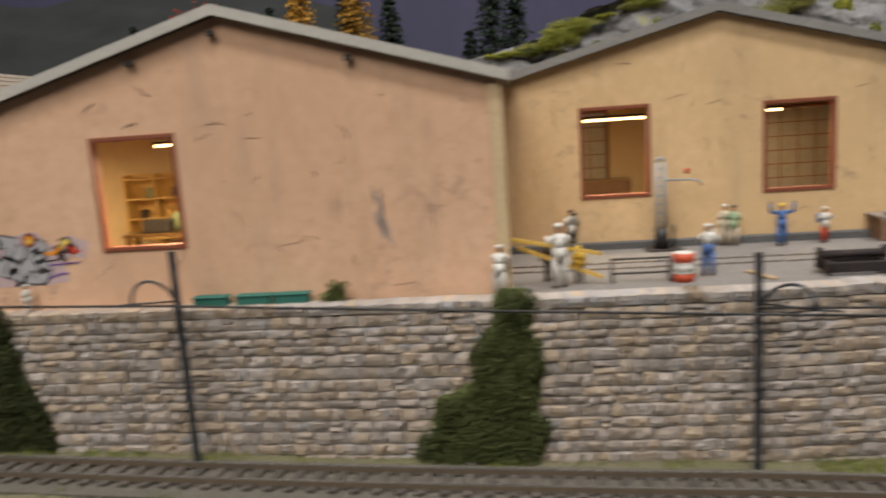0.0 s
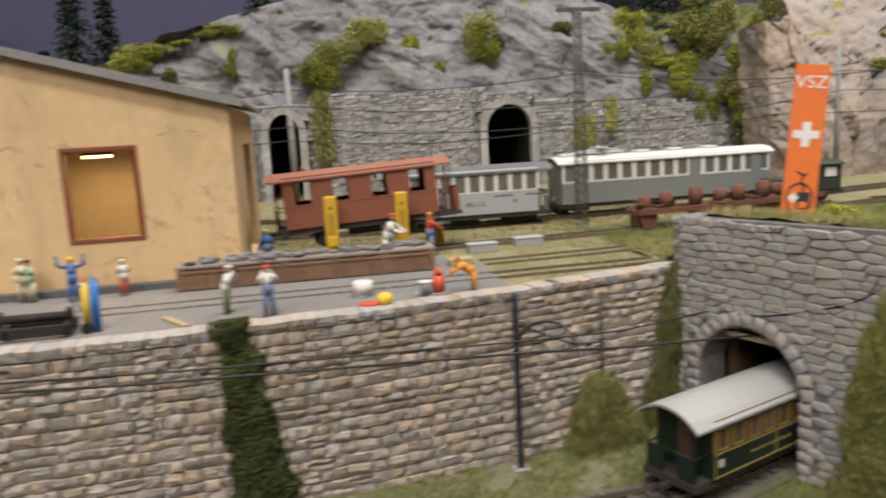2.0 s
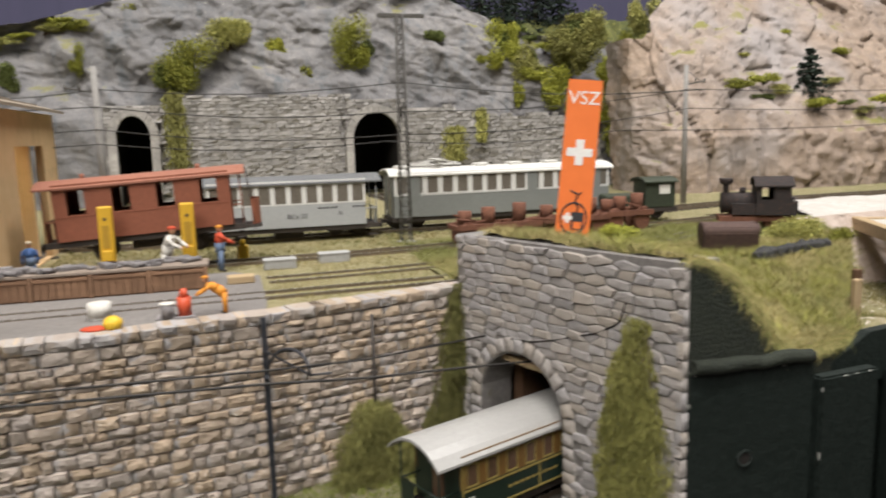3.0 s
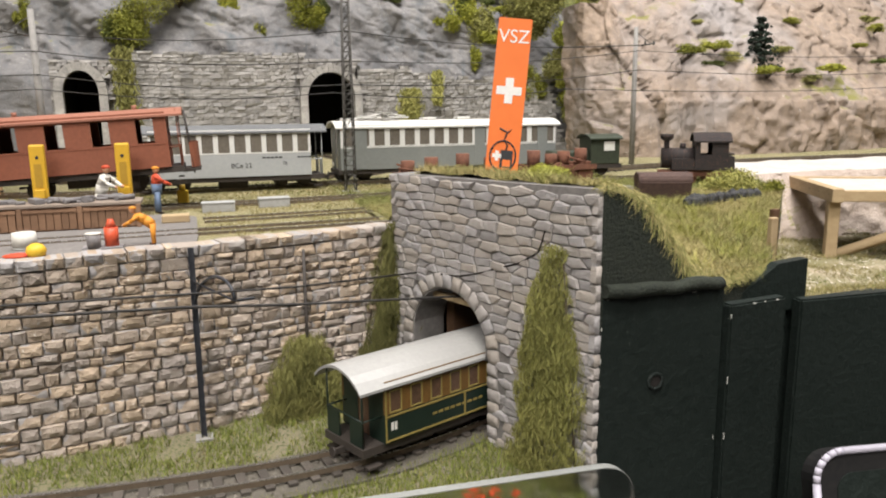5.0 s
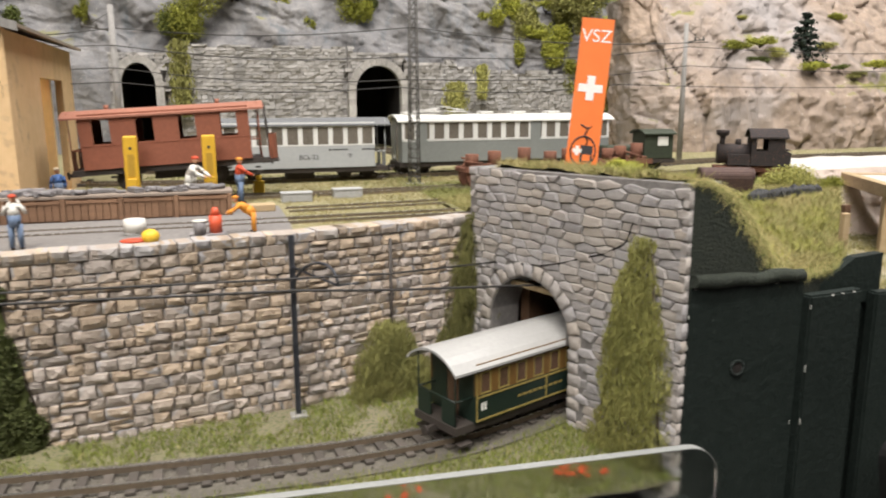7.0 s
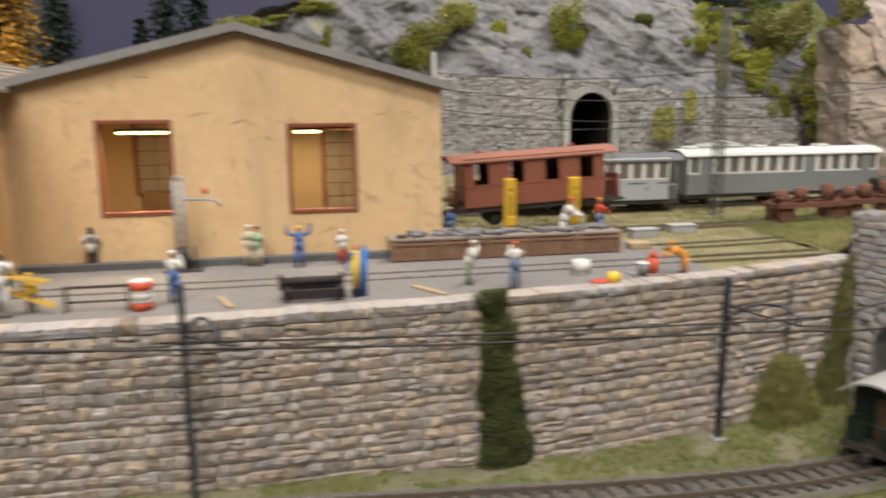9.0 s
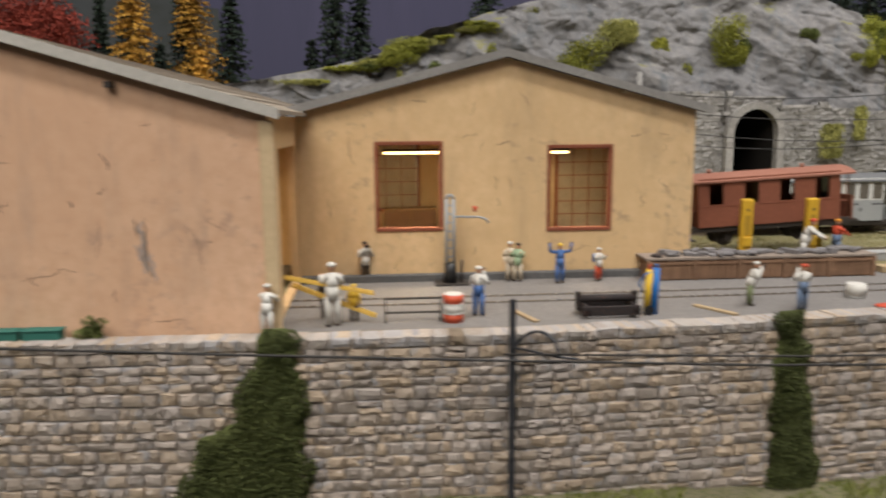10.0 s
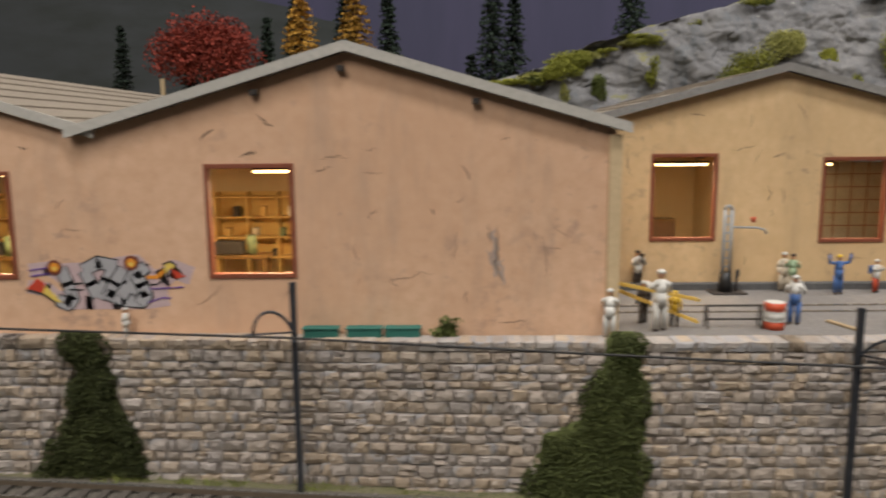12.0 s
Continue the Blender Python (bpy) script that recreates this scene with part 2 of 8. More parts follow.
def n3(x, y, z, s):
    return noise.noise(Vector((x, y, z)) * s)


def fbm(x, y, z, s, octaves=4):
    return noise.fractal(Vector((x, y, z)) * s, 1.0, 2.0, octaves)


M_LOWGROUND = surface("lower_ground", (0.13, 0.135, 0.045), 0.95, (0.17, 0.145, 0.10), 3.5, 0.22, 0.8, 0.8, grain=14, speckle=(0.055, 0.07, 0.02), speckle_at=0.56)
relief("ground", -48, 56, 20.2, 46, 208, 50, lambda x, y: low_z(x) + 0.10 * n3(x, y, 0, 0.7) + 0.05 * n3(x, y, 3, 2.5) + max(0, y - 26.2) * 0.10 * (1 if x > 14 else 0.3) - 0.10, M_LOWGROUND, "scattered earth and short grass beside the lower track", keep=lambda x, y: x < 43.6 or y > 23)
structure("table_frame", box(B(), -48, 44.0, 20.25, 41, -16, -4.6), M_BLACKCLOTH, "dark painted board under the layout")
structure("table_front", box(B(), -48, 44.2, 19.8, 20.2, -98, -3.5), M_BLACKCLOTH, "dark painted front board of the layout")

WALL = [(-48, 27.4), (-20, 27.3), (0, 26.7), (10, 26.75), (20, 27.55), (26, 28.4), (32, 29.5), (37, 30.9), (40.9, 31.9)]


def wall_top(x):
    return 4.96 - 0.004 * max(-20, min(41, x))


YARD = [(a, b + 0.3) for a, b in WALL] + [(41.0, 44), (41.0, 100), (-60, 100), (-60, 28)]
M_YARD = surface("grassy_yard_ground", (0.30, 0.25, 0.145), 0.95, (0.15, 0.145, 0.06), 5.0, 0.35, 0.7, 1.0, grain=9, speckle=(0.40, 0.34, 0.22), speckle_at=0.57)
slab("yard_ground", YARD, 3.6, 4.72, M_YARD, "flat upper yard ground with short grass and earth")
relief("yard_back", 40.9, 150, 31.2, 100, 180, 120, lambda x, y: 4.72 + 0.06 * n3(x, y, 0, 0.6) - 0.05, M_YARD, "flat grassy ground behind the tunnel wall", keep=lambda x, y: y > 32 + max(0, x - 41) * 0.32 and (x < 66 or y > 50))
# grey paving of the workshop yard
PAVE = [(0.8, 27.25), (10, 27.3), (20, 28.1), (26, 28.95), (32.1, 30.1), (32.2, 31.8), (32.2, 37.7), (31.0, 39.2), (0.8, 39.2)]
slab("paving", PAVE, 4.5, 4.80, M_CONCRETE, "worn grey workshop yard paving")

core = B()
for (a, b) in zip(WALL[:-1], WALL[1:]):
    za, zb = wall_top(a[0]), wall_top(b[0])
    vs = []
    for (px, py, zt) in ((a[0], a[1] + 0.2, za), (b[0], b[1] + 0.2, zb), (b[0], b[1] + 1.2, zb), (a[0], a[1] + 1.2, za)):
        vs.append((core.verts.new((px, py, -4)), core.verts.new((px, py, zt - 0.12))))
    for i in range(4):
        j = (i + 1) % 4
        core.faces.new((vs[i][0], vs[j][0], vs[j][1], vs[i][1]))
    core.faces.new([v[1] for v in vs])
bmesh.ops.recalc_face_normals(core, faces=core.faces)
retaining = structure("retaining_wall", core, M_MORTAR, "rough limestone block retaining wall below the yard")

# legs of the table under the layout
M_LEG = surface("planed_table_leg", (0.40, 0.30, 0.18), 0.7, (0.30, 0.22, 0.13), 0.6, 0.1, 0.5, 0.1)
table = tagged(new("table_stand"), "timber stand carrying the layout", "", "", "structure")
part("table_top", box(B(), -110, 150, 44, 130, 1.0, 3.4), M_LEG, table)
for lx in (-105, -40, 30, 90, 144):
    for ly in (50, 124):
        part("leg", box(B(), lx - 2.5, lx + 2.5, ly - 2.5, ly + 2.5, -98, 1.0), M_LEG, table)

# ---- workshop buildings ----
M_INSIDE = surface("inside_wall", (0.60, 0.46, 0.28), 0.9, (0.50, 0.37, 0.21), 2.0, 0.2, 0.5, 0.05)
M_DARKTRIM = surface("eaves_shade_and_dark_trim", (0.05, 0.04, 0.035), 0.8, None, 4, 0.3, 0.5, 0.1)
M_KERB = surface("dark_base_course", (0.13, 0.125, 0.12), 0.85, (0.08, 0.08, 0.08), 4, 0.3, 0.5, 0.2)
M_WARM = glowing("warm_lamp_glow", (1.0, 0.66, 0.28), 9)
M_GLASS = clear("thin_glazing", (0.93, 0.95, 0.94), 0.02, 1.1)
M_DUSTY = surface("dusty_old_pane", (0.46, 0.40, 0.31), 0.35, (0.33, 0.285, 0.22), 2, 0.3, 0.6, 0.02)
M_CRACK = surface("crack_line", (0.12, 0.085, 0.06), 0.95, None, 5, 0.5, 0.5, 0)
M_CORNER = surface("pale_corner_strip", (0.62, 0.47, 0.28), 0.85, (0.5, 0.37, 0.22), 4, 0.3, 0.5, 0.05)


def gable_wall(name, x0, x1, xr, ze, zr, zb, y, thick, holes, material, label):
    """A gabled front wall with window openings through it. holes: (x0, x1, z0, z1)."""
    xs = sorted({x0, x1, xr, *[h[0] for h in holes], *[h[1] for h in holes]})
    zs_h = sorted({zb, *[h[2] for h in holes], *[h[3] for h in holes]})

    def top(x):
        return ze + (zr - ze) * ((x - x0) / (xr - x0) if x <= xr else (x1 - x) / (x1 - xr))
    bm = B()
    for a, b in zip(xs[:-1], xs[1:]):
        mid = (a + b) / 2
        for i, z0 in enumerate(zs_h):
            last = i == len(zs_h) - 1
            z1 = None if last else zs_h[i + 1]
            zm = z0 + 0.01
            if any(h[0] < mid < h[1] and h[2] <= zm < h[3] for h in holes):
                continue
            outline = [(a, z0), (b, z0), (b, top(b) if last else z1), (a, top(a) if last else z1)]
            prism(bm, outline, y, y + thick)
    bmesh.ops.remove_doubles(bm, verts=bm.verts, dist=0.001)
    dead = [f for f in bm.faces if len({tuple(round(c, 3) for c in v.co) for v in f.verts}) < 3]
    # drop faces shared by neighbouring pieces
    bm.verts.index_update()
    seen = {}
    for f in bm.faces:
        seen.setdefault(tuple(sorted(v.index for v in f.verts)), []).append(f)
    dup = [f for fs in seen.values() if len(fs) > 1 for f in fs]
    bmesh.ops.delete(bm, geom=list({*dead, *dup}), context="FACES_ONLY")
    bmesh.ops.recalc_face_normals(bm, faces=bm.faces)
    return structure(name, bm, material, label)


# darker copy of the grey fascia; the ochre gable's weaker light is painted in
M_ROOFUNDERLIT = surface("underlit_grey_fascia", (0.27, 0.26, 0.24), 0.8, (0.18, 0.17, 0.16), 5, 0.3, 0.5, 0.15)


def roof(name, x0, x1, xr, ze, zr, y0, y1, label, over=0.7, edge=None):
    """Two thin sloping sheets with a grey fascia along the front gable."""
    t = 0.16
    left = (zr - ze) / (xr - x0)
    right = (zr - ze) / (x1 - xr)
    xl, zl = x0 - over * 0.9, ze - left * over * 0.9
    xq, zq = x1 + over * 0.9, ze - right * over * 0.9
    rf = tagged(new(name), label, "", "", "structure")
    rf.location.z = 0.10 * CM
    part("roof_sheet", prism(B(), [(xl, zl + 0.06), (xr, zr + 0.06), (xr, zr + 0.06 + t), (xl, zl + 0.06 + t)], y0 - 0.36, y1), M_ROOF, rf)
    part("roof_sheet", prism(B(), [(xr, zr + 0.06), (xq, zq + 0.06), (xq, zq + 0.06 + t), (xr, zr + 0.06 + t)], y0 - 0.36, y1), M_ROOF, rf)
    for a, b, sl in (((xl, zl), (xr, zr), 1), ((xr, zr), (xq, zq), -1)):
        part("fascia", prism(B(), [(a[0], a[1] - 0.12), (b[0], b[1] - 0.12), (b[0], b[1] + 0.27), (a[0], a[1] + 0.27)], y0 - 0.46, y0 - 0.363), edge or M_ROOFEDGE, rf, "weathered grey fascia board")
        # battens along the slope
        for k in range(1, 7):
            f = k / 7
            px, pz = a[0] + (b[0] - a[0]) * f, a[1] + (b[1] - a[1]) * f + 0.06 + t
            part("roof_seam", box(B(), px - 0.05, px + 0.05, y0 - 0.35, y1, pz - 0.02, pz + 0.06), M_ROOF, rf)
    # near-black soffit: the shade under the eaves is put into its colour
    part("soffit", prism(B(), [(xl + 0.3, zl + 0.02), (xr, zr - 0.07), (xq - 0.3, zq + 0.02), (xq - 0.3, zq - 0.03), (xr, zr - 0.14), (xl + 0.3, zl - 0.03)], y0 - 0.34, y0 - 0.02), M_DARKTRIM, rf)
    return rf


def window(name, x0, x1, z0, z1, y, label, cols=1, rows=1, glass=None):
    """A red-brown frame with thin glazing bars and panes, set into a front wall."""
    w = tagged(new(name), label, "", "", "structure")
    w.location = Vector(((x0 + x1) / 2, y, z0)) * CM
    hw, h = (x1 - x0) / 2, z1 - z0
    f = 0.18
    for b in ((-hw, -hw + f, 0, h), (hw - f, hw, 0, h), (-hw + f, hw - f, 0, f), (-hw + f, hw - f, h - f, h)):
        part("window_frame", box(B(), b[0], b[1], -0.06, 0.3, b[2], b[3], bevel=0.02), M_WINFRAME, w)
    iw, ih = 2 * (hw - f), h - 2 * f
    for c in range(1, cols):
        x = -hw + f + iw * c / cols
        part("glazing_bar", box(B(), x - 0.025, x + 0.025, 0.1, 0.16, f, h - f), M_WINFRAME, w)
    for r in range(1, rows):
        z = f + ih * r / rows
        part("glazing_bar", box(B(), -hw + f, hw - f, 0.105, 0.155, z - 0.025, z + 0.025), M_WINFRAME, w)
    for c in range(cols):
        for r in range(rows):
            xa, xb = -hw + f + iw * c / cols + 0.035, -hw + f + iw * (c + 1) / cols - 0.035
            za, zb = f + ih * r / rows + 0.03, f + ih * (r + 1) / rows - 0.03
            p = part("pane", box(B(), xa, xb, 0.12, 0.14, za, zb), glass or M_GLASS, w)
            p.visible_shadow = False
    return w


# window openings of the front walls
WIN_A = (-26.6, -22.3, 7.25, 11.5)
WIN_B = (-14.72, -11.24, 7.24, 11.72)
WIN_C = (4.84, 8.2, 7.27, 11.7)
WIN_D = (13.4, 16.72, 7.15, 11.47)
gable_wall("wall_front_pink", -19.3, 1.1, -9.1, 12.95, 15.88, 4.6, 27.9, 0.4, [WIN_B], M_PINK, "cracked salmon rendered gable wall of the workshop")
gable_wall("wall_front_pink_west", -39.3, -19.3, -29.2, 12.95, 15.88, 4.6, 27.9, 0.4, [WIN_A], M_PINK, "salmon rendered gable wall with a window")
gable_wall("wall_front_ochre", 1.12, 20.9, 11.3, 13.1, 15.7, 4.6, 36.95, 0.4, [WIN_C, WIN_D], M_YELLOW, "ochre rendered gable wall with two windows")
roof("roof_pink", -19.2, 1.0, -9.1, 12.95, 15.88, 27.9, 62, "weathered grey sheet roof with a low pitch")
roof("roof_pink_west", -39.2, -19.4, -29.2, 12.95, 15.88, 28.05, 62, "weathered sheet roof meeting its neighbour in a valley")
roof("roof_ochre", 1.2, 20.95, 11.3, 13.1, 15.7, 36.95, 53, "weathered grey sheet roof over the ochre gable", edge=M_ROOFUNDERLIT)
# side walls: the pink hall's east wall has a wide open bay
def side_wall(name, x, t, y0, y1, zb, zt, hole, material, label):
    bm = B()
    if hole:
        h0, h1, hb, ht = hole
        box(bm, x, x + t, y0, h0, zb, zt)
        box(bm, x, x + t, h1, y1, zb, zt)
        box(bm, x, x + t, h0, h1, ht, zt)
        if hb > zb:
            box(bm, x, x + t, h0, h1, zb, hb)
    else:
        box(bm, x, x + t, y0, y1, zb, zt)
    return structure(name, bm, material, label)


side_wall("wall_side_pink", 0.7, 0.4, 28.3, 62, 4.6, 12.9, (30.6, 36.4, 4.97, 11.6), M_YELLOW, "ochre side wall with an open bay into the workshop")
side_wall("wall_side_west", -39.3, 0.4, 28.3, 62, 4.6, 12.9, None, M_PINK, "salmon side wall")
side_wall("wall_side_ochre_east", 20.5, 0.4, 37.35, 53, 4.6, 13.05, (43.5, 49.5, 4.8, 11.2), M_YELLOW, "ochre side wall with a tall open doorway")
side_wall("wall_side_ochre_west", 1.15, 0.4, 37.35, 53, 4.6, 13.05, None, M_YELLOW, "ochre side wall")
bw = B()
for bx in ((1.1, 4.2, 4.6, 13), (7.6, 13.4, 4.6, 13), (16.8, 20.5, 4.6, 13), (4.2, 7.6, 4.6, 7.0), (4.2, 7.6, 11.6, 13), (13.4, 16.8, 4.6, 13)):
    box(bw, bx[0], bx[1], 48.0, 48.4, bx[2], bx[3])
structure("wall_back_ochre", bw, M_INSIDE, "yellow inner wall with two windows at the back of the workshop")
iw = B()
for bx in ((10.8, 15.2, 4.95, 12.87), (20.2, 20.48, 4.95, 12.87), (15.2, 20.2, 4.95, 6.3), (15.2, 20.2, 11.2, 12.87)):
    box(iw, bx[0], bx[1], 43.05, 43.3, bx[2], bx[3])
structure("wall_inner_ochre", iw, M_INSIDE, "yellow inner wall with a gridded window in the workshop")
structure("wall_back_pink", box(B(), -39.3, 0.7, 62, 62.4, 4.6, 13), M_INSIDE, "plain back wall of the salmon workshop")
structure("partition_pink", box(B(), -39, 0.3, 41, 41.3, 4.8, 12.9), M_INSIDE, "yellow inner wall behind the windows")
structure("partition_ochre", box(B(), 10.6, 10.8, 37.35, 53, 4.8, 12.9), M_INSIDE, "yellow inner partition wall")
structure("workshop_floor", box(B(), -38.9, 0.2, 28.3, 62, 4.73, 4.95), M_CONCRETE, "grey concrete floor inside the salmon workshop")
structure("workshop_floor_ochre", box(B(), 1.6, 20.5, 37.35, 53, 4.73, 4.95), M_CONCRETE, "grey concrete floor inside the ochre workshop")
structure("workshop_ceiling", box(B(), -38.9, 0.2, 28.3, 41, 12.92, 13.0), M_INSIDE, "pale boarded ceiling")
structure("workshop_ceiling_ochre", box(B(), 1.6, 20.5, 37.35, 53, 12.92, 13.0), M_INSIDE, "pale boarded ceiling")
structure("trim", box(B(), 0.85, 1.35, 27.75, 28.25, 4.8, 12.7, bevel=0.05), M_CORNER, "pale corner strip of the salmon hall")
structure("baseboard", box(B(), 1.12, 20.9, 36.5, 36.945, 4.75, 5.15, bevel=0.05), M_KERB, "dark kerb along the foot of the ochre wall")
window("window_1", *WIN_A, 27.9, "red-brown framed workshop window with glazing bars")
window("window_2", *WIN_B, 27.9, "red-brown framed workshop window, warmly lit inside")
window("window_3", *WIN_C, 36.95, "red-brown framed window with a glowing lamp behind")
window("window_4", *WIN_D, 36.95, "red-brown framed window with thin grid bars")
window("window_5", 4.2, 7.6, 7.0, 11.6, 47.95, "red-brown gridded window at the back of the workshop", 3, 5, M_DUSTY)
window("window_6", 15.2, 20.2, 6.3, 11.2, 43.0, "red-brown gridded window in the inner wall of the workshop", 5, 6, M_DUSTY)


def lamp_inside(x, y, z, length, along_x=True, watts=0.12):
    t = thing("ceiling_light", (x, y, z), "small warm strip lamp glowing inside the workshop", "lamp", "workshop lamps")
    a, b = (length, 0.12) if along_x else (0.12, length)
    part("housing", box(B(), -a / 2 - 0.05, a / 2 + 0.05, -b / 2 - 0.05, b / 2 + 0.05, 0.06, 0.2), M_DARKTRIM, t)
    part("tube", box(B(), -a / 2, a / 2, -b / 2, b / 2, -0.05, 0.055), M_WARM, t, "glowing warm tube")
    li = bpy.data.lights.new("strip_light", "AREA")
    li.shape, li.size, li.size_y, li.energy, li.color = "RECTANGLE", a * CM, b * CM, watts, (1.0, 0.74, 0.42)
    ob = new("strip_light", li)
    ob.matrix_world = look((x * CM, y * CM, (z - 0.1) * CM), (x * CM, y * CM + 0.0001, 0))


lamp_inside(-12.6, 31.3, 11.25, 2.2, True, 0.2)
lamp_inside(-24.5, 33.0, 11.1, 2.6, True, 0.2)
lamp_inside(-2.2, 35.4, 11.0, 3.0, False, 0.015)
lamp_inside(6.85, 39.2, 11.05, 3.1, True, 0.075)
lamp_inside(14.4, 39.4, 11.0, 1.3, True, 0.03)
lamp_inside(17.5, 46.0, 11.6, 2.4, True, 0.02)

# ---- tunnel wall in front of the lower line ----
FACE_A, FACE_B = Vector((40.3, 31.7, 0)), Vector((44.1, 20.65, 0))
FACE_D = (FACE_B - FACE_A).normalized()
FACE_N = Vector((FACE_D.y, -FACE_D.x, 0))
if FACE_N.x > 0:
    FACE_N = -FACE_N
FACE_L = (FACE_B - FACE_A).length
ARCH_U, ARCH_W, ARCH_Z, ARCH_H = 3.95, 2.45, 0.2, 2.4


def in_arch(u, z, grow=0.0):
    du = abs(u - ARCH_U)
    if z <= ARCH_Z:
        return du < ARCH_W + grow
    return (du / (ARCH_W + grow)) ** 2 + ((z - ARCH_Z) / (ARCH_H + grow)) ** 2 < 1


def abut_top(u):
    return 7.03 + 0.2 * u / FACE_L


def face_point(u, z, out=0.0):
    p = FACE_A + FACE_D * u + FACE_N * out
    return Vector((p.x, p.y, z))


# core of the wall: strips left, right and over the arch
core = B()
NU = 60
for i in range(NU):
    u0, u1 = FACE_L * i / NU, FACE_L * (i + 1) / NU

    def low(u):
        du = abs(u - ARCH_U)
        return -4.5 if du >= ARCH_W else ARCH_Z + ARCH_H * math.sqrt(max(0, 1 - (du / ARCH_W) ** 2))
    q = [(u0, low(u0)), (u1, low(u1)), (u1, abut_top(u1)), (u0, abut_top(u0))]
    if low(u0) != low(u1) and -4.5 in (low(u0), low(u1)):
        m = max(low(u0), low(u1))
        q = [(u0, -4.5), (u1, -4.5), (u1, abut_top(u1)), (u0, abut_top(u0))] if abs((u0 + u1) / 2 - ARCH_U) > ARCH_W else [(u0, ARCH_Z), (u1, m), (u1, abut_top(u1)), (u0, abut_top(u0))]
    a = [core.verts.new(face_point(u, z)) for u, z in q]
    b = [core.verts.new(face_point(u, z, -1.6)) for u, z in q]
    core.faces.new(a), core.faces.new(list(reversed(b)))
    for k in range(4):
        core.faces.new((a[k], b[k], b[(k + 1) % 4], a[(k + 1) % 4]))
bmesh.ops.recalc_face_normals(core, faces=core.faces)
M_GREYJOINT = surface("grey_joint", (0.25, 0.235, 0.22), 0.95, (0.15, 0.14, 0.135), 5, 0.4, 0.5, 0.3)
abutment = structure("tunnel_wall", core, M_GREYJOINT, "grey rubble stone wall with an arched tunnel mouth")
# lining of the tunnel, its darkness put into near-black colour, and its roof beam
M_UNLIT = surface("painted_darkness", (0.018, 0.015, 0.013), 0.95, None, 3, 0.3, 0.5, 0.2)
M_WOODPALE = surface("pale_timber", (0.42, 0.32, 0.19), 0.8, (0.32, 0.23, 0.13), 3, 0.3, 0.5, 0.2, stretch=(0.3, 1, 1))
M_WOODBROWN = surface("brown_timber", (0.14, 0.075, 0.04), 0.8, (0.09, 0.05, 0.03), 3, 0.3, 0.5, 0.2)
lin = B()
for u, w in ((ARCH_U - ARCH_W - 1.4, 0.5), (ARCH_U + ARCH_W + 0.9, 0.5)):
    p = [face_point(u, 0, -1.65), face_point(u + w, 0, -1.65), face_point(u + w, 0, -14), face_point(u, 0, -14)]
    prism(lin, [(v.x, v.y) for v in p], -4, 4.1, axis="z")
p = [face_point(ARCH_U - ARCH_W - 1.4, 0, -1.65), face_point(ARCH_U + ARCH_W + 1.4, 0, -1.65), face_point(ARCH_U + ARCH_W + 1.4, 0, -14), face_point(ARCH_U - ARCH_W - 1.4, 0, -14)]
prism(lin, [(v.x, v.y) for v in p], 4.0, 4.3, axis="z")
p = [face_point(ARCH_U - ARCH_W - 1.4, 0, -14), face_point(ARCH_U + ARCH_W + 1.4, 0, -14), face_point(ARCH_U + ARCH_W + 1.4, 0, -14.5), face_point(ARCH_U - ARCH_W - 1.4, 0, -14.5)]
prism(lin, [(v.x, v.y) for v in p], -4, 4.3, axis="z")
structure("tunnel_lining", lin, M_UNLIT, "near-black lining with the tunnel's darkness in its colour")
bm = B()
p = [face_point(ARCH_U - 1.5, 0, -0.35), face_point(ARCH_U + 1.45, 0, -0.35), face_point(ARCH_U + 1.45, 0, -0.6), face_point(ARCH_U - 1.5, 0, -0.6)]
prism(bm, [(v.x, v.y) for v in p], 2.0, 2.22, axis="z")
structure("tunnel_beam", bm, M_WOODPALE, "pale timber beam across the tunnel mouth")
bm = B()
p = [face_point(ARCH_U - 2.3, 0, -1.7), face_point(ARCH_U - 1.75, 0, -1.7), face_point(ARCH_U - 1.75, 0, -4.7), face_point(ARCH_U - 2.3, 0, -4.7)]
prism(bm, [(v.x, v.y) for v in p], -4, 3.3, axis="z")
structure("tunnel_post", bm, M_WOODBROWN, "brown board inside the tunnel mouth")

# ---- mound behind the tunnel wall, cut off by dark boards ----
EDGE = [(44.2, 20.75), (47.6, 20.85), (49.9, 21.3), (52.0, 22.0), (65.2, 35.6), (70, 44.0)]


def edge_y(x):
    for (a, b), (c, d) in zip(EDGE[:-1], EDGE[1:]):
        if x <= c:
            return b + (d - b) * (x - a) / (c - a)
    return EDGE[-1][1] + (x - EDGE[-1][0]) * 1.0


def mound_z(x, y):
    """A dome leaning on the tunnel wall that falls away to the ground behind and to the corner of the table."""
    p = Vector((x, y, 0)) - FACE_A
    back, u = p.dot(-FACE_N), p.dot(FACE_D)
    ground = 4.72 - max(0.0, 32 - y) * 0.08
    crown = 7.03 + 0.2 * max(0, min(1, u / FACE_L)) - max(0.0, 1.6 - u) * 0.9
    wide = 3.4 + 0.95 * max(0.0, FACE_L - u)
    f = max(0.0, min(1.0, (back - 0.15) / wide))
    z = max(ground, ground + (crown - ground) * (1 - f ** 1.7))
    if back < 1.7:
        z += 0.1
    return z + 0.13 * n3(x, y, 0, 0.5) + 0.08 * n3(x, y, 5, 1.6)


M_MOUND = surface("mound_grass", (0.27, 0.24, 0.11), 0.95, (0.10, 0.105, 0.04), 3, 0.45, 0.7, 0.8, grain=16, speckle=(0.36, 0.31, 0.17), speckle_at=0.6)
